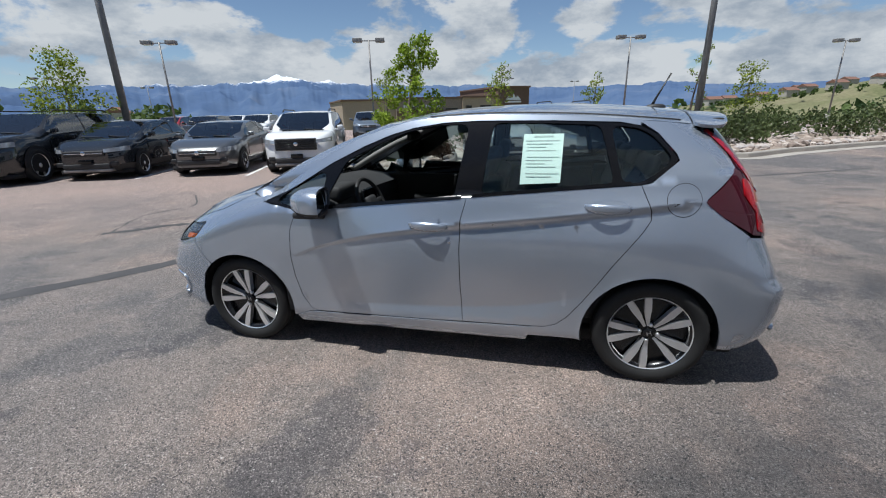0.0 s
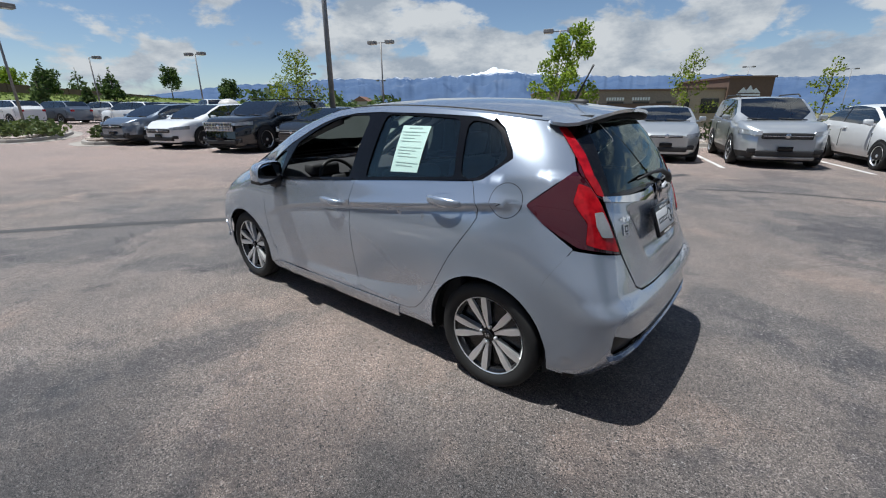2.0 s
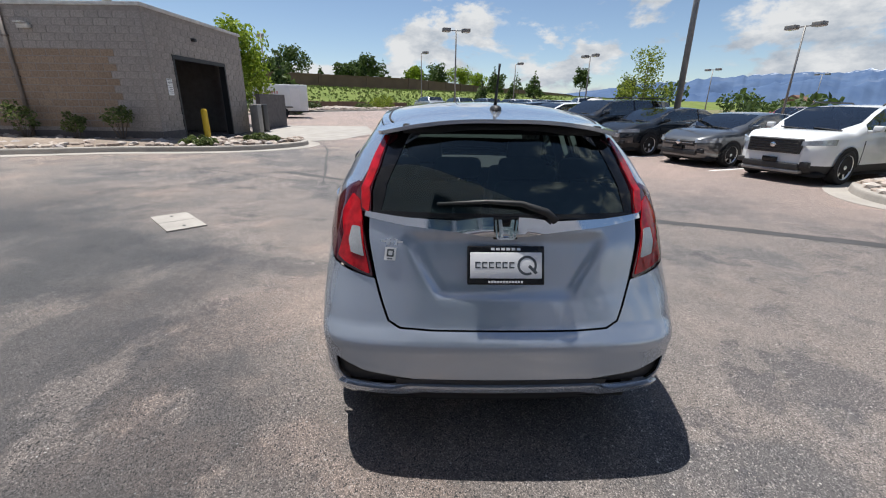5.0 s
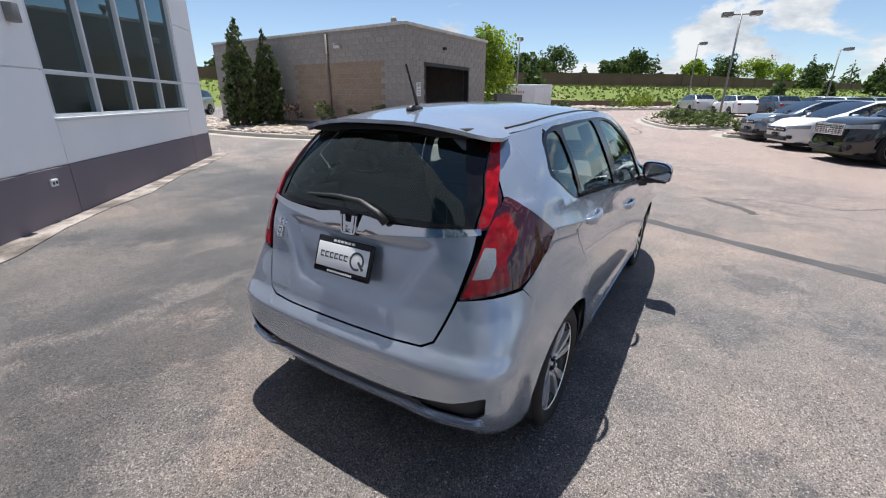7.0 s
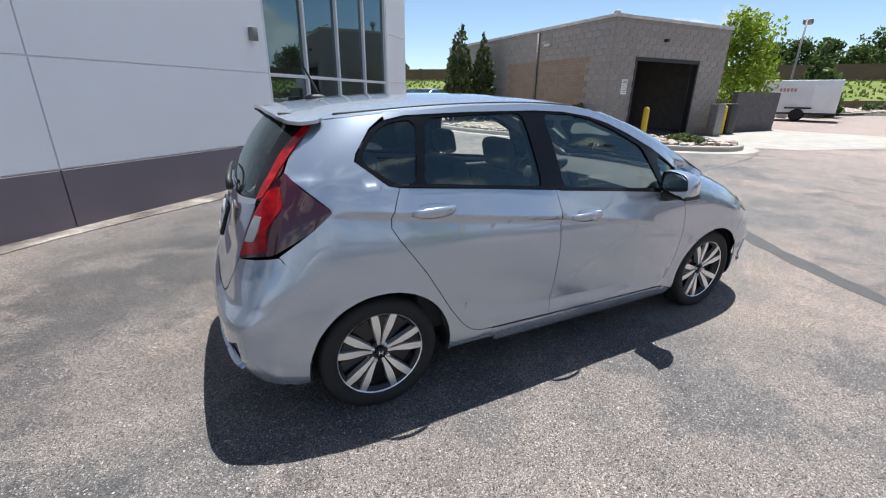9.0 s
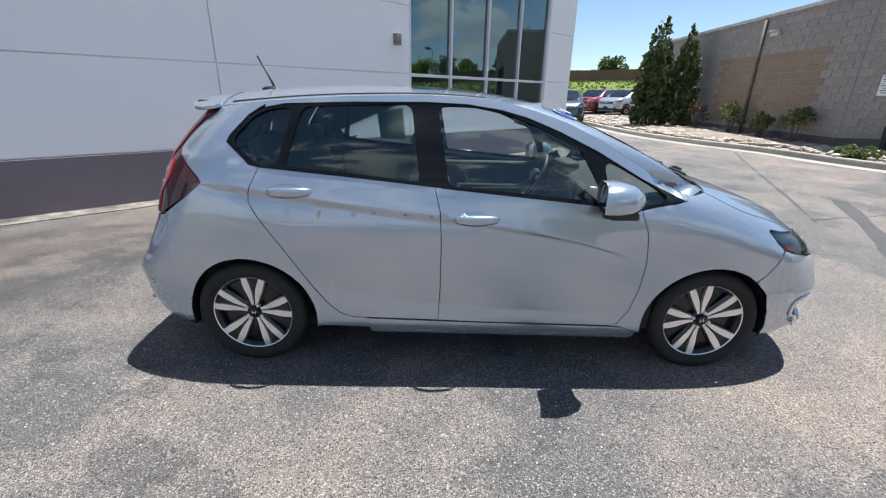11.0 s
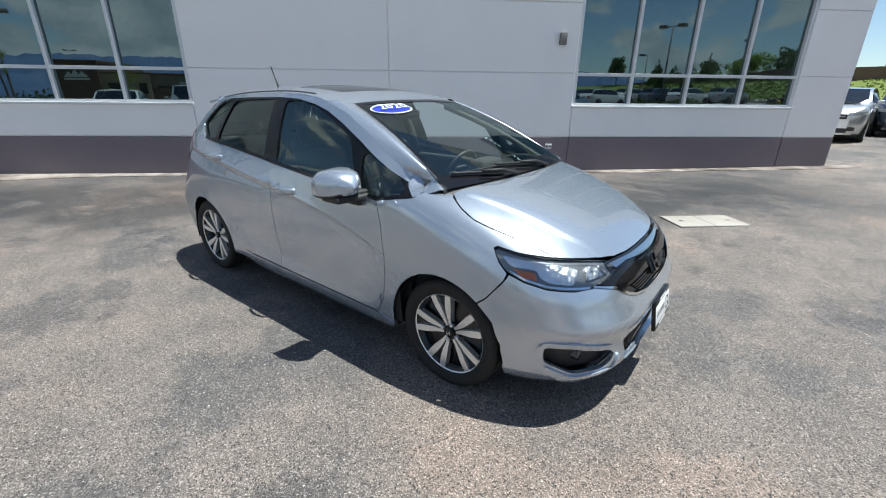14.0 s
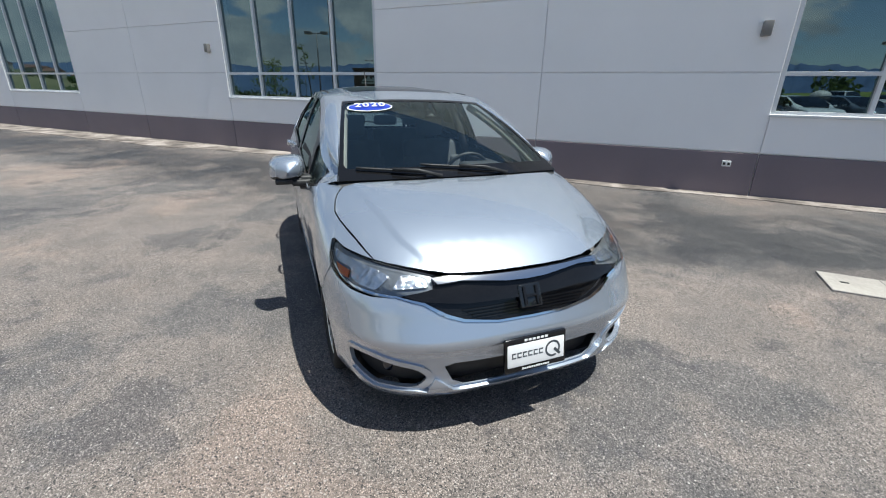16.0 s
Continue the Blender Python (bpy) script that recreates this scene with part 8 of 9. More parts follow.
tr = thing("cargo_trailer", "white enclosed cargo trailer with faint lettering", "trailer", "", pose(-27.9, -11.0, ground_z(-27.9, -11.0), 0, 0, 112))
bm = bmesh.new()
box(bm, -1.75, 1.75, -0.95, 0.95, 0.42, 2.15, 0.06, seg=3)
sharp(part("box_body", bm, P_WHITE, tr), 40)
bm = bmesh.new()
box(bm, -1.78, 1.78, -0.97, 0.97, 0.36, 0.46, 0.02)
part("chassis", bm, M_PLASTIC, tr)
for y in (-1, 1):
    bm = bmesh.new()
    lathe(bm, [(0.001, 0.1), (0.16, 0.1), (0.30, 0.09), (0.33, 0.06), (0.33, -0.06), (0.2, -0.08)], seg=24)
    w = part("wheel", bm, M_RUBBER, tr)
    w.matrix_local = pose(0.1, y * 0.98, 0.33, 0, 0, 0 if y > 0 else 180)
    bm = bmesh.new()
    box(bm, -0.5, 0.7, y * 1.0 - 0.06, y * 1.0 + 0.06, 0.66, 0.74, 0.02)
    part("mudguard", bm, M_PLASTIC, tr)
bm = bmesh.new()
tube(bm, [(1.75, 0.5, 0.42), (2.9, 0, 0.42)], 0.04, 8)
tube(bm, [(1.75, -0.5, 0.42), (2.9, 0, 0.42)], 0.04, 8)
part("drawbar", bm, M_PLASTIC, tr)
bm = bmesh.new()
for k in range(5):
    box(bm, -0.9 + k * 0.16, -0.79 + k * 0.16, 0.951, 0.955, 1.55, 1.72)
    box(bm, -0.9 + k * 0.16, -0.79 + k * 0.16, -0.955, -0.951, 1.55, 1.72)
for k in range(7):
    box(bm, -0.85 + k * 0.1, -0.78 + k * 0.1, 0.951, 0.955, 1.40, 1.46)
part("lettering", bm, mk("faded_red_print", (0.45, 0.22, 0.22), 0.6, bump=0), tr, smooth=False)
bm = bmesh.new()
box(bm, 0.6, 1.2, -0.958, -0.95, 0.6, 1.9, 0.004)
part("side_door", bm, M_WHITE, tr, smooth=False)


# ---------- plants ----------
def leaf_cloud(name, centres, radii, count, size, mat, parent, seed, flat_=1.0, up=0.3):
    """Many small folded leaves scattered about limb ends."""
    rng = np.random.RandomState(seed)
    centres, radii = np.array(centres), np.array(radii)
    pick = rng.choice(len(centres), count, p=radii ** 2 / (radii ** 2).sum())
    d = rng.normal(size=(count, 3))
    d /= np.linalg.norm(d, axis=1)[:, None]
    rr = rng.uniform(0.25, 1.0, count) ** 0.6
    p = centres[pick] + d * (radii[pick] * rr)[:, None] * np.array([1, 1, flat_])
    a = rng.normal(size=(count, 3)) + np.array([0, 0, up])
    a /= np.linalg.norm(a, axis=1)[:, None]
    b = np.cross(a, rng.normal(size=(count, 3)))
    b /= np.linalg.norm(b, axis=1)[:, None]
    s = (size * rng.uniform(0.6, 1.3, count))[:, None]
    v = np.stack([p - a * s, p + b * s * 0.6, p + a * s, p - b * s * 0.6 + np.cross(a, b) * s * 0.25], 1).reshape(-1, 3)
    f = np.arange(count * 4).reshape(-1, 4)
    return obj(name, v.tolist(), f.tolist(), mat, parent)


def tree(x, y, h, spread_, mat, leaves, leaf, seed, trunk=0.06, start=0.3, label="", lean=(0.0, 0.0), limbs=9, puff=0.34, lift=0.0):
    rnd = random.Random(seed)
    z = ground_z(x, y) + lift
    t = thing("tree", label, "tree", "trees", pose(x, y, z))
    bm = bmesh.new()
    stem = [Vector((lean[0] * k ** 1.5 + rnd.uniform(-0.03, 0.03) * h * 0.15, lean[1] * k ** 1.5 + rnd.uniform(-0.03, 0.03) * h * 0.15, h * 0.92 * k - 0.05)) for k in (0, 0.2, 0.4, 0.6, 0.8, 1.0)]
    tube(bm, stem, [trunk * (1.15 - 0.95 * k) for k in (0, 0.2, 0.4, 0.6, 0.8, 1.0)], 8)
    ends_, rads = [stem[-1]], [puff * spread_ * 0.8]
    for i in range(limbs):
        k = start + (0.95 - start) * (i + rnd.random() * 0.6) / limbs
        j = min(4, int(k * 5))
        p = stem[j].lerp(stem[j + 1], k * 5 - j)
        a = i * 2.4 + rnd.uniform(-0.5, 0.5)
        reach = spread_ * (1.05 - 0.75 * max(0, (k - start) / (1 - start))) * rnd.uniform(0.7, 1.15)
        q = p + Vector((math.cos(a) * reach, math.sin(a) * reach, reach * rnd.uniform(0.35, 0.9)))
        mid = p.lerp(q, 0.5) + Vector((0, 0, -0.05 * reach))
        tube(bm, [p, mid, q], [trunk * 0.42 * (1.2 - k), trunk * 0.25 * (1.2 - k), trunk * 0.08], 6)
        for s in (0.5, 0.8, 1.02):
            ends_.append(p.lerp(q, s) + Vector((rnd.uniform(-0.1, 0.1), rnd.uniform(-0.1, 0.1), rnd.uniform(-0.05, 0.12))) * spread_)
            rads.append(puff * spread_ * rnd.uniform(0.55, 1.05))
    part("trunk", bm, M_BARK, t)
    leaf_cloud("crown", [tuple(e) for e in ends_], rads, leaves, leaf, mat, t, seed)
    return t


def conifer(x, y, h, r, mat, seed, label, count=1500, leaf=0.16, tiers=10, lift=0.0, column=False):
    rnd = random.Random(seed)
    t = thing("conifer", label, "tree", "conifers", pose(x, y, ground_z(x, y) + lift))
    bm = bmesh.new()
    tube(bm, [(0, 0, -0.1), (0, 0, h * 0.5), (0, 0, h * 0.97)], [0.035 * h, 0.02 * h, 0.004 * h], 8)
    cs, rs = [], []
    for k in range(tiers):
        f = k / (tiers - 1)
        z = h * (0.10 + 0.87 * f)
        w = r * ((1 - f) * 0.95 + 0.05) if not column else r * (1 - f ** 3.0) * 0.9 + 0.03
        for j in range(7):
            a = j * math.tau / 7 + k * 0.7 + rnd.uniform(-0.3, 0.3)
            q = Vector((math.cos(a) * w * 0.75, math.sin(a) * w * 0.75, z + rnd.uniform(-0.03, 0.05) * h))
            cs.append(tuple(q))
            rs.append(max(0.06, w * rnd.uniform(0.28, 0.45)))
            if k % 2 == 0:
                tube(bm, [(0, 0, z), tuple(q)], [0.012 * h * 0.3, 0.004], 4)
    part("trunk", bm, M_BARK, t)
    leaf_cloud("crown", cs, rs, count, leaf, mat, t, seed, 0.6 if not column else 1.3, 1.2 if column else 0.2)


def shrub(x, y, r, h, mat, seed, label, count=700, leaf=0.06, lift=0.1, name="shrub"):
    rnd = random.Random(seed)
    t = thing(name, label, "shrub", "shrubs", pose(x, y, ground_z(x, y) + lift))
    bm = bmesh.new()
    cs, rs = [], []
    for k in range(12):
        a = k * 2.4
        d = r * math.sqrt((k + 0.5) / 12) * 0.85
        q = Vector((math.cos(a) * d, math.sin(a) * d, h * rnd.uniform(0.35, 0.8) * (1 - 0.45 * (d / r) ** 2)))
        tube(bm, [(0, 0, -0.05), tuple(q)], [0.015, 0.005], 4)
        cs.append(tuple(q))
        rs.append(min(r * 0.42, h * 0.5) * rnd.uniform(0.75, 1.1))
    part("stem", bm, M_BARK, t)
    leaf_cloud("foliage", cs, rs, count, leaf, mat, t, seed, min(1.0, h / r + 0.3))


tree(-3.55, 9.65, 3.75, 1.15, M_LEAF, 4600, 0.050, 21, 0.05, 0.04, "leafy green maple leaning in a stony bed", (0.3, 0.6), 19, 0.22, 0.12)
tree(-14.3, 8.05, 3.7, 1.1, M_LEAFY, 2200, 0.05, 22, 0.045, 0.25, "thin young tree with yellow-green leaves", (0.1, 0.0), 12, 0.36, 0.05)
tree(-5.6, 13.6, 3.2, 0.7, M_LEAFY, 800, 0.045, 23, 0.04, 0.25, "slender young tree with sparse leaves", (0.1, 0.0), 9, 0.34, 0.1)
tree(-1.5, 16.5, 3.5, 0.8, M_LEAFY, 850, 0.05, 24, 0.04, 0.3, "slender young tree behind the parked hatchback", (0.25, 0.0), 10, 0.34, 0.1)
tree(2.6, 17.9, 3.0, 0.7, M_LEAFY, 600, 0.05, 25, 0.04, 0.3, "slender young tree behind the parked cars", (0.1, 0.0), 9, 0.34, 0.1)
tree(9.2, 19.5, 3.2, 1.0, M_LEAFY, 1000, 0.055, 26, 0.04, 0.3, "young tree in the juniper bed", (0.1, 0.0), 10, 0.36, 0.1)
tree(7.0, 19.6, 4.4, 0.6, M_LEAFY, 350, 0.05, 27, 0.05, 0.4, "half-bare young tree beyond the parked saloon", (0.4, 0.0), 9, 0.3, 0.1)
for k, (x, y, r, h, mt, lab) in enumerate(((-3.25, 8.45, 0.62, 0.28, M_JUNIPER, "low spreading juniper in the stony bed"), (-2.7, 9.9, 0.7, 0.5, M_REDSHRUB, "dark reddish shrub under the maple"), (-4.6, 10.0, 0.6, 0.55, M_SHRUB, "green shrub in the stony bed"), (-4.9, 10.4, 0.8, 0.8, M_SHRUB, "green shrub in the stony bed"), (-3.2, 11.3, 0.8, 0.6, M_JUNIPER, "dark juniper in the stony bed"),
                                           (-2.2, 15.9, 1.2, 1.1, M_JUNIPER, "dark green juniper hedge behind the bays"), (0.3, 16.8, 1.2, 1.0, M_JUNIPER, "dark green juniper hedge behind the bays"), (2.6, 17.5, 1.1, 0.9, M_JUNIPER, "dark green juniper hedge behind the bays"),
                                           (6.9, 14.3, 1.3, 1.15, M_JUNIPER, "large feathery juniper in the stony bed"), (8.6, 16.4, 1.6, 1.2, M_JUNIPER, "large feathery juniper in the stony bed"), (11.5, 17.3, 1.5, 1.2, M_JUNIPER, "large feathery juniper in the stony bed"), (14.6, 19.0, 1.7, 1.3, M_JUNIPER, "large feathery juniper in the stony bed"), (18.0, 22.0, 1.8, 1.3, M_JUNIPER, "large feathery juniper in the stony bed"), (10.4, 20.4, 1.6, 1.2, M_SHRUB, "light green shrub in the stony bed"), (6.4, 16.8, 1.0, 0.9, M_SHRUB, "light green shrub in the stony bed"),
                                           (-9.5, -7.2, 0.55, 0.28, M_SHRUB, "low green ground cover beside the garage"), (-10.9, -5.9, 0.6, 0.28, M_SHRUB, "low green ground cover beside the garage"))):
    shrub(x, y, r, h, mt, 40 + k, lab, 1500 if y < 13 and y > 0 else 1300, 0.045 if y < 13 else 0.075)
for k, (x, y) in enumerate(((-19.4, 2.6), (-20.4, 4.2), (-23.0, 0.2), (-25.0, -0.6), (-26.5, 0.8), (-28.3, -1.0), (-31.0, 0.0), (-24.2, 0.9), (-37.0, -13.5), (-42.0, -12.5), (-48.0, -8.5), (-33.5, -15.0), (-36.0, -16.5))):
    shrub(x, y, 0.8 + 0.3 * (k % 3), 0.6 + 0.2 * (k % 2), M_SHRUB if k % 3 else M_JUNIPER, 70 + k, "round green shrub in a far bed", 420, 0.11)
for k, (x, y, r, h) in enumerate(((-9.75, -9.6, 0.42, 1.5), (-9.7, -10.9, 0.30, 1.05), (-9.7, -12.4, 0.42, 1.5))):
    shrub(x, y, r, h, M_SHRUB, 90 + k, "thin upright shrub against the block wall", 420, 0.05, name="wall_shrub")
for k, (x, y, h) in enumerate(((-8.15, -15.6, 3.9), (-8.75, -16.3, 4.15), (-9.35, -15.4, 3.8))):
    conifer(x, y, h, 0.62, M_JUNIPER, 95 + k, "dark upright juniper against the block wall", 3000, 0.085, 14, 0.1, True)
shrub(-9.5, -14.2, 0.4, 1.6, M_REDSHRUB, 99, "bare brown shrub against the block wall", 260, 0.05)


# ---------- grass bank, fence, far trees ----------
FENCE = [(30.0, -96.0), (-25.0, -76.0), (-48.0, -52.0), (-66.0, -26.0), (-81.0, -5.0), (-114.0, 13.0), (-176.0, 54.0), (-260.0, 90.0)]
fence = thing("boundary_wall", "brown block boundary wall with posts on the grass bank", "fence")
k = 0
for a, b in zip(FENCE, FENCE[1:]):
    a, b = Vector(a), Vector(b)
    n = max(1, int((b - a).length / 7))
    for i in range(n):
        p, q = a.lerp(b, i / n), a.lerp(b, (i + 1) / n)
        z = ground_z(p.x, p.y)
        ang = math.degrees(math.atan2(q.y - p.y, q.x - p.x))
        ln = (q - p).length
        bm = bmesh.new()
        box(bm, 0.2, ln - 0.2, -0.1, 0.1, -0.6, 1.95)
        box(bm, 0.15, ln - 0.15, -0.14, 0.14, 1.95, 2.05)
        w = part("wall_panel", bm, M_BROWNFENCE, fence, smooth=False)
        w.matrix_world = pose(p.x, p.y, z, 0, 0, ang)
        bm = bmesh.new()
        box(bm, -0.2, 0.2, -0.2, 0.2, -0.6, 2.15)
        w = part("wall_post", bm, M_BROWNFENCE, fence, smooth=False)
        w.matrix_world = pose(p.x, p.y, z, 0, 0, ang)
        k += 1
# low wall at the foot of the bank
low_wall = thing("retaining_wall", "low dark brown block wall below the grass bank", "wall")
for k in range(12):
    p, q = Vector((-38.0 - 1.75 * k, -28.2 + 2.0 * k)), Vector((-38.0 - 1.75 * (k + 1), -28.2 + 2.0 * (k + 1)))
    bm = bmesh.new()
    box(bm, 0.01, (q - p).length - 0.01, -0.18, 0.18, -0.4, 0.85 - 0.05 * (k % 2), 0.02)
    w = part("wall_panel", bm, M_BROWNFENCE, low_wall, smooth=False)
    w.matrix_world = pose(p.x, p.y, ground_z(p.x, p.y), 0, 0, math.degrees(math.atan2(q.y - p.y, q.x - p.x)))
# tufts of grass on the bank
rng = np.random.RandomState(5)
vs, fs = [], []
for _ in range(12000):
    u = rng.uniform(0, 6)
    i = int(u)
    a, b = np.array(FENCE[i]), np.array(FENCE[i + 1])
    p = a + (b - a) * (u - i)
    nrm = np.array([0.66, 0.75])
    p = p + nrm * rng.uniform(0.5, 22) + rng.normal(size=2)
    d = -0.75 * p[0] - 0.66 * p[1]
    if d < 47:
        continue
    z = ground_z(p[0], p[1])
    s = rng.uniform(0.10, 0.28)
    a = rng.uniform(0, math.pi)
    c, e = math.cos(a) * s * 0.8, math.sin(a) * s * 0.8
    k = len(vs)
    vs += [(p[0] - c, p[1] - e, z - 0.02), (p[0] + c, p[1] + e, z - 0.02), (p[0] + c * 0.7 + rng.uniform(-0.1, 0.1), p[1] + e * 0.7, z + s), (p[0] - c * 0.6, p[1] - e * 0.6 + rng.uniform(-0.1, 0.1), z + s * 0.8)]
    fs.append((k, k + 1, k + 2, k + 3))
M_TUFT = leaf_mat("bank_grass", [(0.0, (0.12, 0.16, 0.04)), (0.6, (0.17, 0.215, 0.055)), (1.0, (0.25, 0.255, 0.10))])
tagged(obj("grass_tufts", vs, fs, M_TUFT), "rough green grass on the bank", "grass", kind="stuff")
for k, (x, y, r, h) in enumerate(((-52.0, -7.0, 1.6, 1.6), (-60.0, 0.5, 1.5, 1.4), (-44.0, -20.0, 1.4, 1.2), (-34.0, -52.0, 1.6, 1.3))):
    shrub(x, y, r, h, M_LEAFY if k < 2 else M_JUNIPER, 120 + k, "rounded bush on the grass bank", 700, 0.16, 0.0)
# trees by and beyond the boundary wall
far = [(-33.0, -12.6, 4.6, 1.7, "c"), (-56.0, 6.0, 3.8, 1.3, "c"), (-62.0, 11.0, 3.6, 1.2, "c"), (-78.0, -38.0, 5.0, 2.4, "d"), (-86.0, -31.0, 5.6, 2.6, "d"), (-92.0, -24.0, 4.8, 1.6, "c"), (-98.0, -17.0, 6.4, 2.8, "d"), (-102.0, -12.0, 7.0, 2.6, "c"), (-112.0, -5.0, 4.8, 3.0, "d"), (-122.0, 0.0, 5.0, 3.0, "d"), (-128.0, 12.0, 6.0, 3.0, "g"), (-104.0, 14.0, 6.0, 2.2, "c"), (-96.0, 22.0, 5.5, 2.0, "c"), (-140.0, 26.0, 7.5, 3.2, "c"), (-146.0, 32.0, 7.0, 3.0, "c"), (-120.0, 40.0, 7.0, 2.8, "d"), (-90.0, 40.0, 6.0, 2.5, "d"),
       (-70.0, -47.0, 4.4, 2.2, "d"), (-60.0, -58.0, 5.0, 2.0, "d"), (-30.0, -81.0, 4.0, 2.4, "d"), (-18.0, -85.0, 3.4, 2.0, "g"), (-42.0, -70.0, 4.2, 2.0, "d"), (-84.0, -42.0, 7.0, 2.4, "d"), (-88.0, -36.0, 7.2, 2.3, "d")]
far += [(3 + D * math.cos(radians(a)), -0.7 + D * math.sin(radians(a)), h, r, kind) for a, D, h, r, kind in ((-157, 88, 6.0, 3.0, "d"), (-163, 92, 7.4, 3.4, "d"), (-169, 97, 5.2, 2.4, "d"), (-172, 98, 7.2, 3.0, "d"), (-177.5, 104, 5.4, 2.4, "g"), (179.5, 108, 5.8, 3.0, "d"), (176.5, 112, 5.6, 3.4, "g"), (172, 124, 5.0, 2.4, "d"), (-147, 90, 5.0, 2.2, "d"))]
for k, (x, y, h, r, kind) in enumerate(far):
    if kind == "c":
        conifer(x, y, h, r, M_LEAFD, 200 + k, "dark green spruce near the boundary wall", 900, 0.30, 10)
    else:
        tree(x, y, h, r, M_LEAFD if kind == "d" else M_LEAF, 1700, 0.26, 200 + k, 0.12, 0.25, "broad dark green tree beyond the boundary wall" if kind == "d" else "fresh green tree beyond the boundary wall", (0.2, 0.1), 12, 0.42)
tree(-20.4, -10.4, 5.0, 1.7, M_LEAF, 3600, 0.11, 230, 0.09, 0.2, "bright green leafy tree behind the block building", (0.1, 0.1), 14, 0.42)
# the valley: clumps of trees, roofs
rng = np.random.RandomState(9)
cs, rs = [], []
for _ in range(420):
    a = radians(rng.uniform(-32, 82))
    d = rng.uniform(60, 420) if rng.rand() < 0.75 else rng.uniform(400, 900)
    x, y = -math.sin(a) * d, math.cos(a) * d
    if -0.75 * x - 0.66 * y > 30 or (y < 95 and -36 < x < 8 and y > 55):
        continue
    r = rng.uniform(0.9, 2.0) * (1 + d / 380)
    for _j in range(3):
        cs.append((x + rng.uniform(-r, r), y + rng.uniform(-r, r), ground_z(x, y) + r * rng.uniform(0.4, 1.3)))
        rs.append(r * rng.uniform(0.6, 1.0))
for _ in range(330):
    a, d = radians(rng.uniform(-20, 78)), rng.uniform(95, 260)
    x, y = -math.sin(a) * d, math.cos(a) * d
    if -0.75 * x - 0.66 * y > 40 or (y < 110 and -36 < x < 8):
        continue
    r = rng.uniform(1.3, 2.6)
    for _j in range(4):
        cs.append((x + rng.uniform(-r, r), y + rng.uniform(-r, r), ground_z(x, y) + r * rng.uniform(0.3, 1.6)))
        rs.append(r * rng.uniform(0.6, 1.0))
v = leaf_cloud("far_woods", cs, rs, 70000, 0.55, M_LEAFD, None, 31)
tagged(v, "clumps of dark green trees in the valley", "woods", kind="stuff")
rng = np.random.RandomState(19)
M_ROOF = random_mat("far_roofs", [(0.0, (0.20, 0.09, 0.06)), (0.5, (0.22, 0.13, 0.10)), (1.0, (0.16, 0.14, 0.13))], 0.9, 2.0, 0.2)
M_FARWALL = random_mat("far_walls", [(0.0, (0.32, 0.25, 0.19)), (0.5, (0.38, 0.32, 0.26)), (1.0, (0.50, 0.47, 0.42))], 0.9, 2.0, 0.2)


def house(x, y, w, d, h, yaw):
    e = thing("house", "far house with a low pitched roof", "house", "far houses", pose(x, y, ground_z(x, y) - 0.5, 0, 0, yaw))
    bm = bmesh.new()
    box(bm, -w / 2, w / 2, -d / 2, d / 2, 0, h)
    part("wall", bm, M_FARWALL, e, smooth=False)
    bm = bmesh.new()
    p = [bm.verts.new(q) for q in ((-w / 2 - 0.4, -d / 2 - 0.4, h), (w / 2 + 0.4, -d / 2 - 0.4, h), (w / 2 + 0.4, d / 2 + 0.4, h), (-w / 2 - 0.4, d / 2 + 0.4, h), (-w / 2 - 0.4, 0, h + d * 0.3), (w / 2 + 0.4, 0, h + d * 0.3))]
    for f in ((0, 1, 5, 4), (2, 3, 4, 5), (0, 4, 3), (1, 2, 5)):
        bm.faces.new([p[i] for i in f])
    part("roof", bm, M_ROOF, e, smooth=False)
    for k in range(2):
        bm = bmesh.new()
        x0 = -w / 4 + k * w / 2
        box(bm, x0 - 0.6, x0 + 0.6, -d / 2 - 0.05, -d / 2 + 0.02, h * 0.35, h * 0.75)
        part("window", bm, M_SCREEN, e, smooth=False)


for _ in range(26):
    a = radians(rng.uniform(20, 80))
    d = rng.uniform(230, 420)
    x, y = -math.sin(a) * d, math.cos(a) * d
    if -0.75 * x - 0.66 * y < 40:
        house(x, y, rng.uniform(10, 16), 9, rng.uniform(3.5, 6), rng.uniform(0, 180))


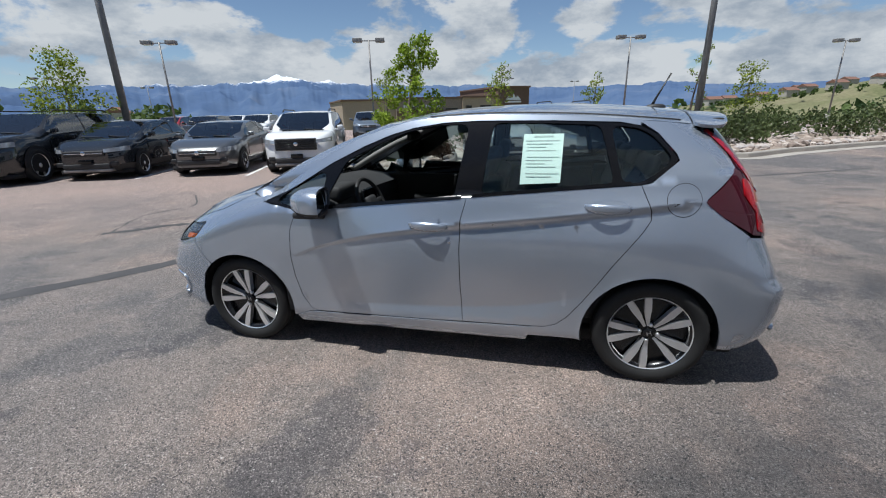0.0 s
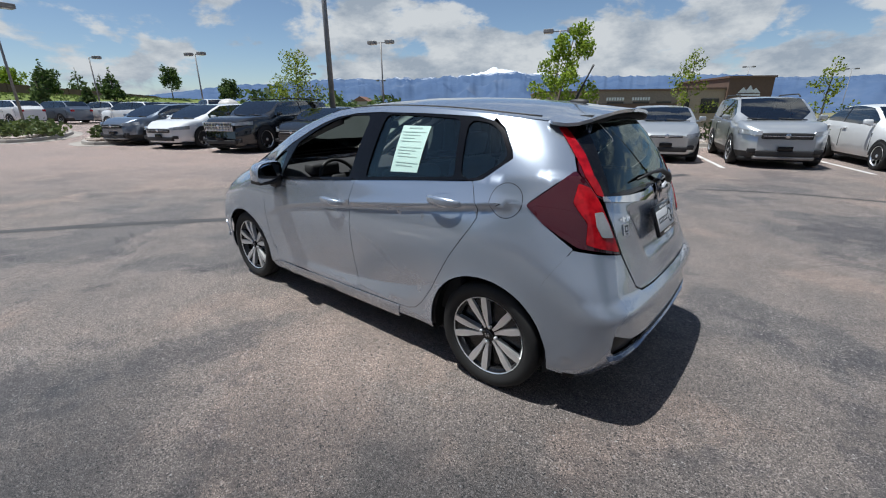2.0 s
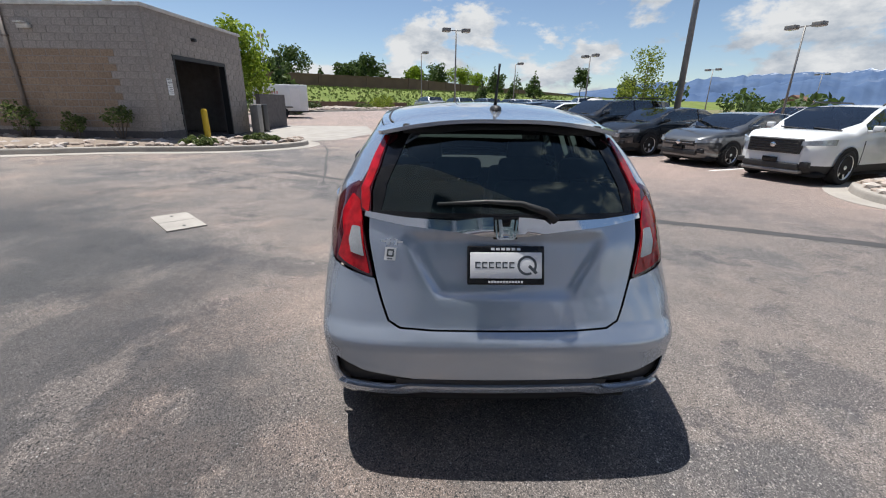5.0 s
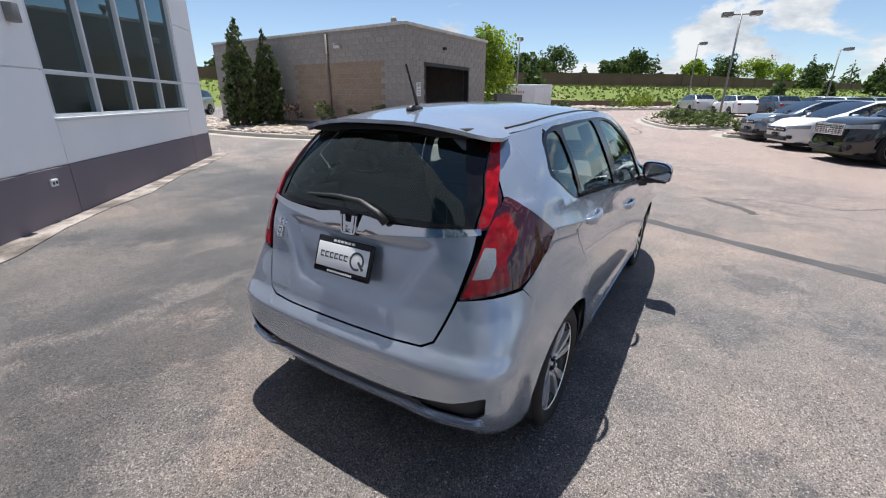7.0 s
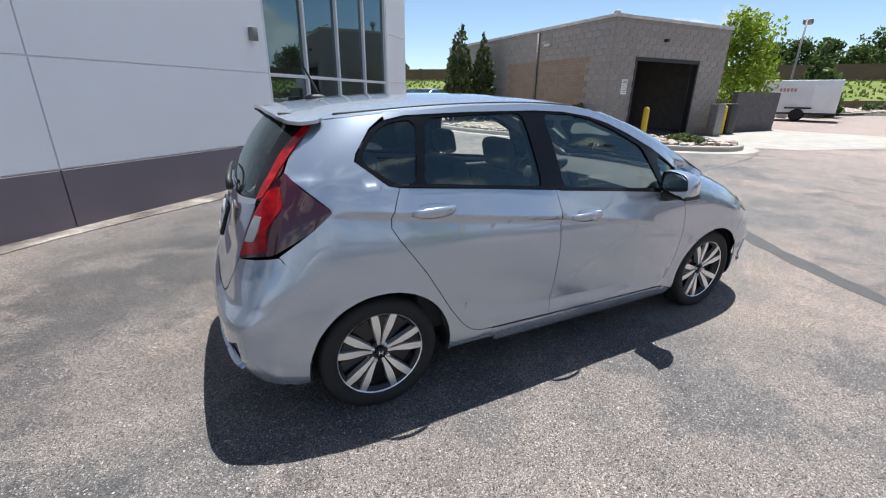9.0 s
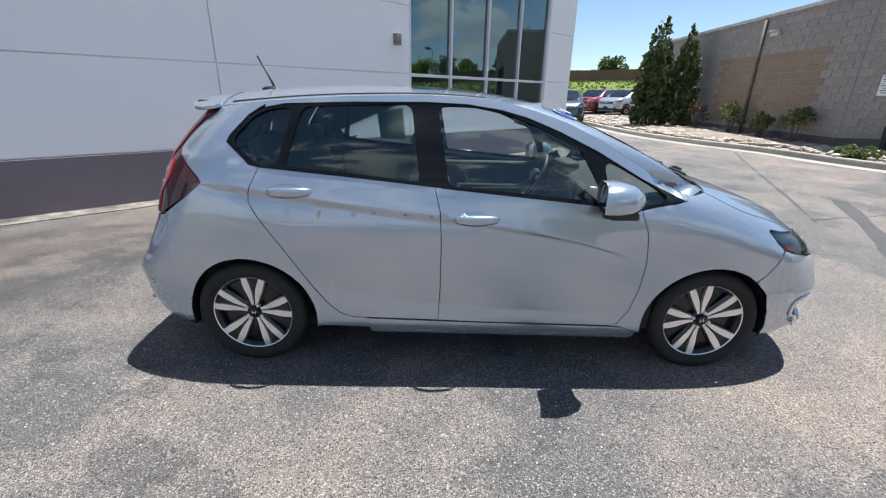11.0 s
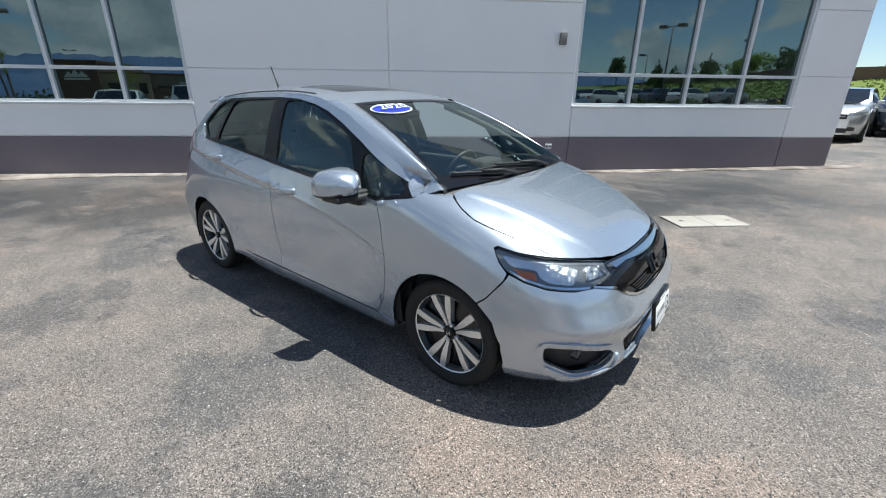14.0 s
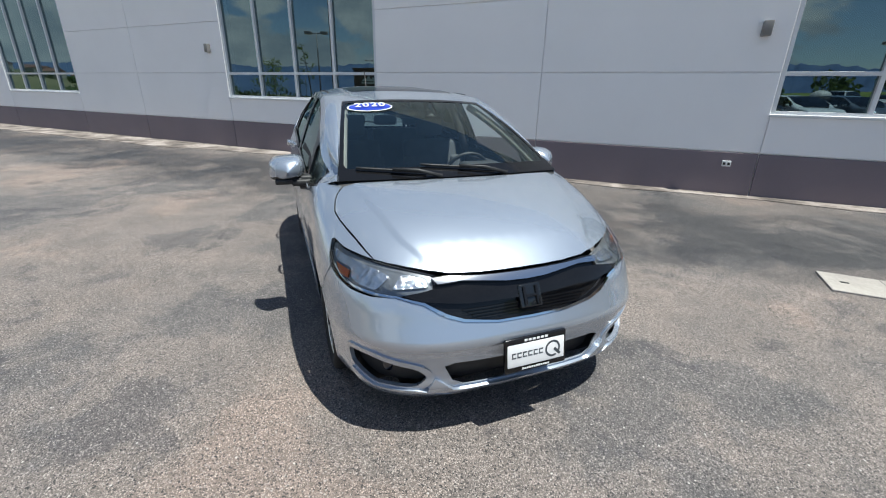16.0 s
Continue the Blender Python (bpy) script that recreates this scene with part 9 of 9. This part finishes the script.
# ---------- retail building across the lot ----------
def store():
    A, B = Vector((-33.5, 67.0)), Vector((-3.5, 87.5))
    yaw = math.degrees(math.atan2(B.y - A.y, B.x - A.x))
    z0 = ground_z(-20, 76) - 0.3
    L = (B - A).length
    m = pose(A.x, A.y, z0, 0, 0, yaw)
    e = thing("retail_building", "tan single-storey retail building with a brown corner tower", "building", "", m)
    ztop, ztow = 3.75 - z0, 5.55 - z0
    tan_ = mk("tan_stucco", (0.40, 0.31, 0.23), 0.9)
    brown = mk("brown_stucco", (0.15, 0.095, 0.07), 0.9)
    dk = mk("grey_brown_stucco", (0.27, 0.215, 0.18), 0.9)
    for nm, x0, x1, y0, zz, mt in (("wall_wing", 0, 9.5, 1.0, ztop - 0.2, tan_), ("wall_middle", 9.5, L - 14, 0.4, ztop, dk), ("wall_entry", L - 14, L - 6.8, 0.0, ztop + 0.1, tan_), ("wall_tower", L - 6.8, L, -0.6, ztow, brown)):
        bm = bmesh.new()
        box(bm, x0, x1, y0, 18, 0, zz)
        part(nm, bm, mt, e, smooth=False)
        bm = bmesh.new()
        box(bm, x0 - 0.2, x1 + 0.2, y0 - 0.25, 18, zz, zz + 0.3)
        part("parapet", bm, brown, e, smooth=False)
    for x0, x1, zz0, zz1, y in ((11.0, 13.6, 1.9, 2.5, 0.4), (15.2, 17.8, 1.9, 2.5, 0.4), (19.0, 21.4, 1.9, 2.5, 0.4), (L - 13.4, L - 12.2, 1.2, 2.9, 0.0), (L - 10.4, L - 7.6, 0.6, 2.9, 0.0)):
        bm = bmesh.new()
        zz = ztop - 4.2
        box(bm, x0, x1, y - 0.08, y + 0.02, zz + zz0, zz + zz1)
        part("window", bm, M_SCREEN, e, smooth=False)
    bm = bmesh.new()
    box(bm, 9.5, L - 14, 0.25, 0.39, 0, ztop - 2.0)
    part("lower_band", bm, brown, e, smooth=False)
    # tower sign: a pale mountain mark and a word as a bar
    bm = bmesh.new()
    for a, h in ((-0.9, 0.9), (0.1, 1.2), (1.0, 0.8)):
        vv = [bm.verts.new((L - 3.6 + a + q, -0.66, ztow - 2.3 + h * z)) for q, z in ((-0.8, 0), (0.8, 0), (0, 1))]
        bm.faces.new(vv)
    box(bm, L - 5.4, L - 1.8, -0.68, -0.62, ztow - 2.75, ztow - 2.45)
    part("tower_sign", bm, M_WHITE, e, "pale mark and lettering", False)
    for x in (12.3, 16.5):
        bm = bmesh.new()
        for k in range(7):
            box(bm, -1.5 + k * 0.43, -1.5 + k * 0.43 + 0.30, 0.0, 0.5, 0.0, 0.03)
        w = part("wall_lettering", bm, M_WHITE, e, "white lettering too small to read", False)
        w.matrix_local = pose(x, 0.33, ztop - 1.5, 90, 0, 0)


store()


# ---------- hills and mountains ----------
def ridge(name, az0, az1, dist, depth, base, prof, mat, rough, seed, label, category, step=0.5):
    """A range of hills seen over the valley: its crest follows prof(azimuth) in degrees of height, folded into spurs."""
    n = int((az1 - az0) / step)
    rows = 26
    verts = []
    noise.seed_set(seed)
    for i in range(n + 1):
        az = az0 + (az1 - az0) * i / n
        crest = math.tan(radians(prof(az))) * dist * (1 + 0.09 * noise.noise(Vector((az * 0.45, seed, 0))) + 0.06 * noise.noise(Vector((az * 1.3, seed, 4))) + 0.03 * noise.noise(Vector((az * 3.1, seed, 8))))
        for j in range(rows):
            f = j / (rows - 1)
            d = dist - depth * (1 - f)
            a = radians(az)
            p = Vector((-math.sin(a) * d, math.cos(a) * d, 0))
            nz = noise.fractal(Vector((p.x, p.y, seed)) * (3.2 / dist), 1.0, 2.0, 7) * rough
            rid = 1 - abs(noise.noise(Vector((p.x, p.y, 0)) * (7.0 / dist)))
            rid2 = 1 - abs(noise.noise(Vector((p.x, p.y, 9)) * (19.0 / dist)))
            hgt = crest * (f ** 1.25) * (0.80 + 0.12 * rid + 0.08 * rid2) + crest * (rid + rid2 - 1.4 + nz) * 0.30 * math.sin(math.pi * min(1, f * 1.02)) + crest * nz * 0.06
            verts.append((p.x, p.y, base + (1.5 - base) * f + hgt))
    faces = [(i * rows + j, (i + 1) * rows + j, (i + 1) * rows + j + 1, i * rows + j + 1) for i in range(n) for j in range(rows - 1)]
    return tagged(obj(name, verts, faces, mat, smooth=True), label, category, kind="structure")


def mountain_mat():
    n = Nodes("hazy_mountain").set(Roughness=1.0, Specular_IOR_Level=0.0)
    # the blue haze of distance is put into the slope colours
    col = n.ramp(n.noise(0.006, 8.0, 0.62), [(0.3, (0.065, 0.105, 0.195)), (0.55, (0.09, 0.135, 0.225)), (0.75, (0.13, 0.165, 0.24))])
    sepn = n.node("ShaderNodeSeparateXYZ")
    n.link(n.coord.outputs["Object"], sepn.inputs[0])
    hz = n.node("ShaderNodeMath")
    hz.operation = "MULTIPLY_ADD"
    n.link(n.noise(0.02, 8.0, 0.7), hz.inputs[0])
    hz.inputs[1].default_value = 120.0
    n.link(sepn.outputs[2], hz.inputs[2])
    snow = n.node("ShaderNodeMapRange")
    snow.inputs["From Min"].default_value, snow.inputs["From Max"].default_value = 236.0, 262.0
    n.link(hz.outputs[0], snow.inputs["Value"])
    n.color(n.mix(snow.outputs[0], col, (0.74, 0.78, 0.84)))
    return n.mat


crest = Curve((-60, 1.6), (-40, 1.9), (-31, 2.0), (-19, 2.1), (-14, 2.65), (-8, 2.55), (-1, 2.6), (5, 2.95), (13, 3.2), (22, 3.5), (28, 4.1), (31, 4.55), (32.7, 4.75), (35, 4.35), (38, 4.0), (43, 3.5), (47, 3.6), (54, 3.4), (58, 3.3), (63, 2.7), (67, 2.35), (71, 1.7), (76, 1.2), (84, 0.9), (95, 0.7))
ridge("mountain_range", -60, 95, 3000, 1300, -30, crest, mountain_mat(), 1.0, 3, "forested mountain range, blue with painted distance haze, and a snowy peak", "mountains", 0.15)
hill = Curve((-75, 1.2), (-45, 2.0), (-35, 2.0), (-30, 1.75), (-26, 1.2), (-22, 0.5), (-17, 0.1), (-12, -0.3), (0, -0.9))
ridge("hillside", -75, 0, 520, 330, -16, hill, M_DRY, 0.8, 8, "dry grassy hillside with scattered houses", "hill", 0.5)
rng = np.random.RandomState(23)
cs, rs = [], []
for _ in range(150):
    az = rng.uniform(-60, -16)
    d = rng.uniform(380, 515)
    a = radians(az)
    zc = 1.5 + math.tan(radians(hill(az))) * 520 * ((d - 190) / 330) ** 1.25 - 1.5
    cs.append((-math.sin(a) * d, math.cos(a) * d, zc + 1))
    rs.append(rng.uniform(1.5, 3.2))
tagged(leaf_cloud("hill_scrub", cs, rs, 9000, 0.9, M_LEAFD, None, 33), "dark scrub and pines on the hillside", "scrub", kind="stuff")
for k in range(16):
    az = -18 - k * 1.3 + (k * 37 % 5) * 0.3
    d = 430 + (k * 53 % 80)
    a = radians(az)
    zc = 1.5 + math.tan(radians(hill(az))) * 520 * ((d - 190) / 330) ** 1.25
    e = thing("house", "far house on the hillside", "house", "far houses", pose(-math.sin(a) * d, math.cos(a) * d, zc - 2.2, 0, 0, -az))
    bm = bmesh.new()
    box(bm, -6, 6, -4, 4, 0, 5)
    part("wall", bm, M_FARWALL, e, smooth=False)
    bm = bmesh.new()
    p = [bm.verts.new(q) for q in ((-6.5, -4.5, 5), (6.5, -4.5, 5), (6.5, 4.5, 5), (-6.5, 4.5, 5), (-6.5, 0, 7.4), (6.5, 0, 7.4))]
    for f in ((0, 1, 5, 4), (2, 3, 4, 5), (0, 4, 3), (1, 2, 5)):
        bm.faces.new([p[i] for i in f])
    part("roof", bm, M_ROOF, e, smooth=False)
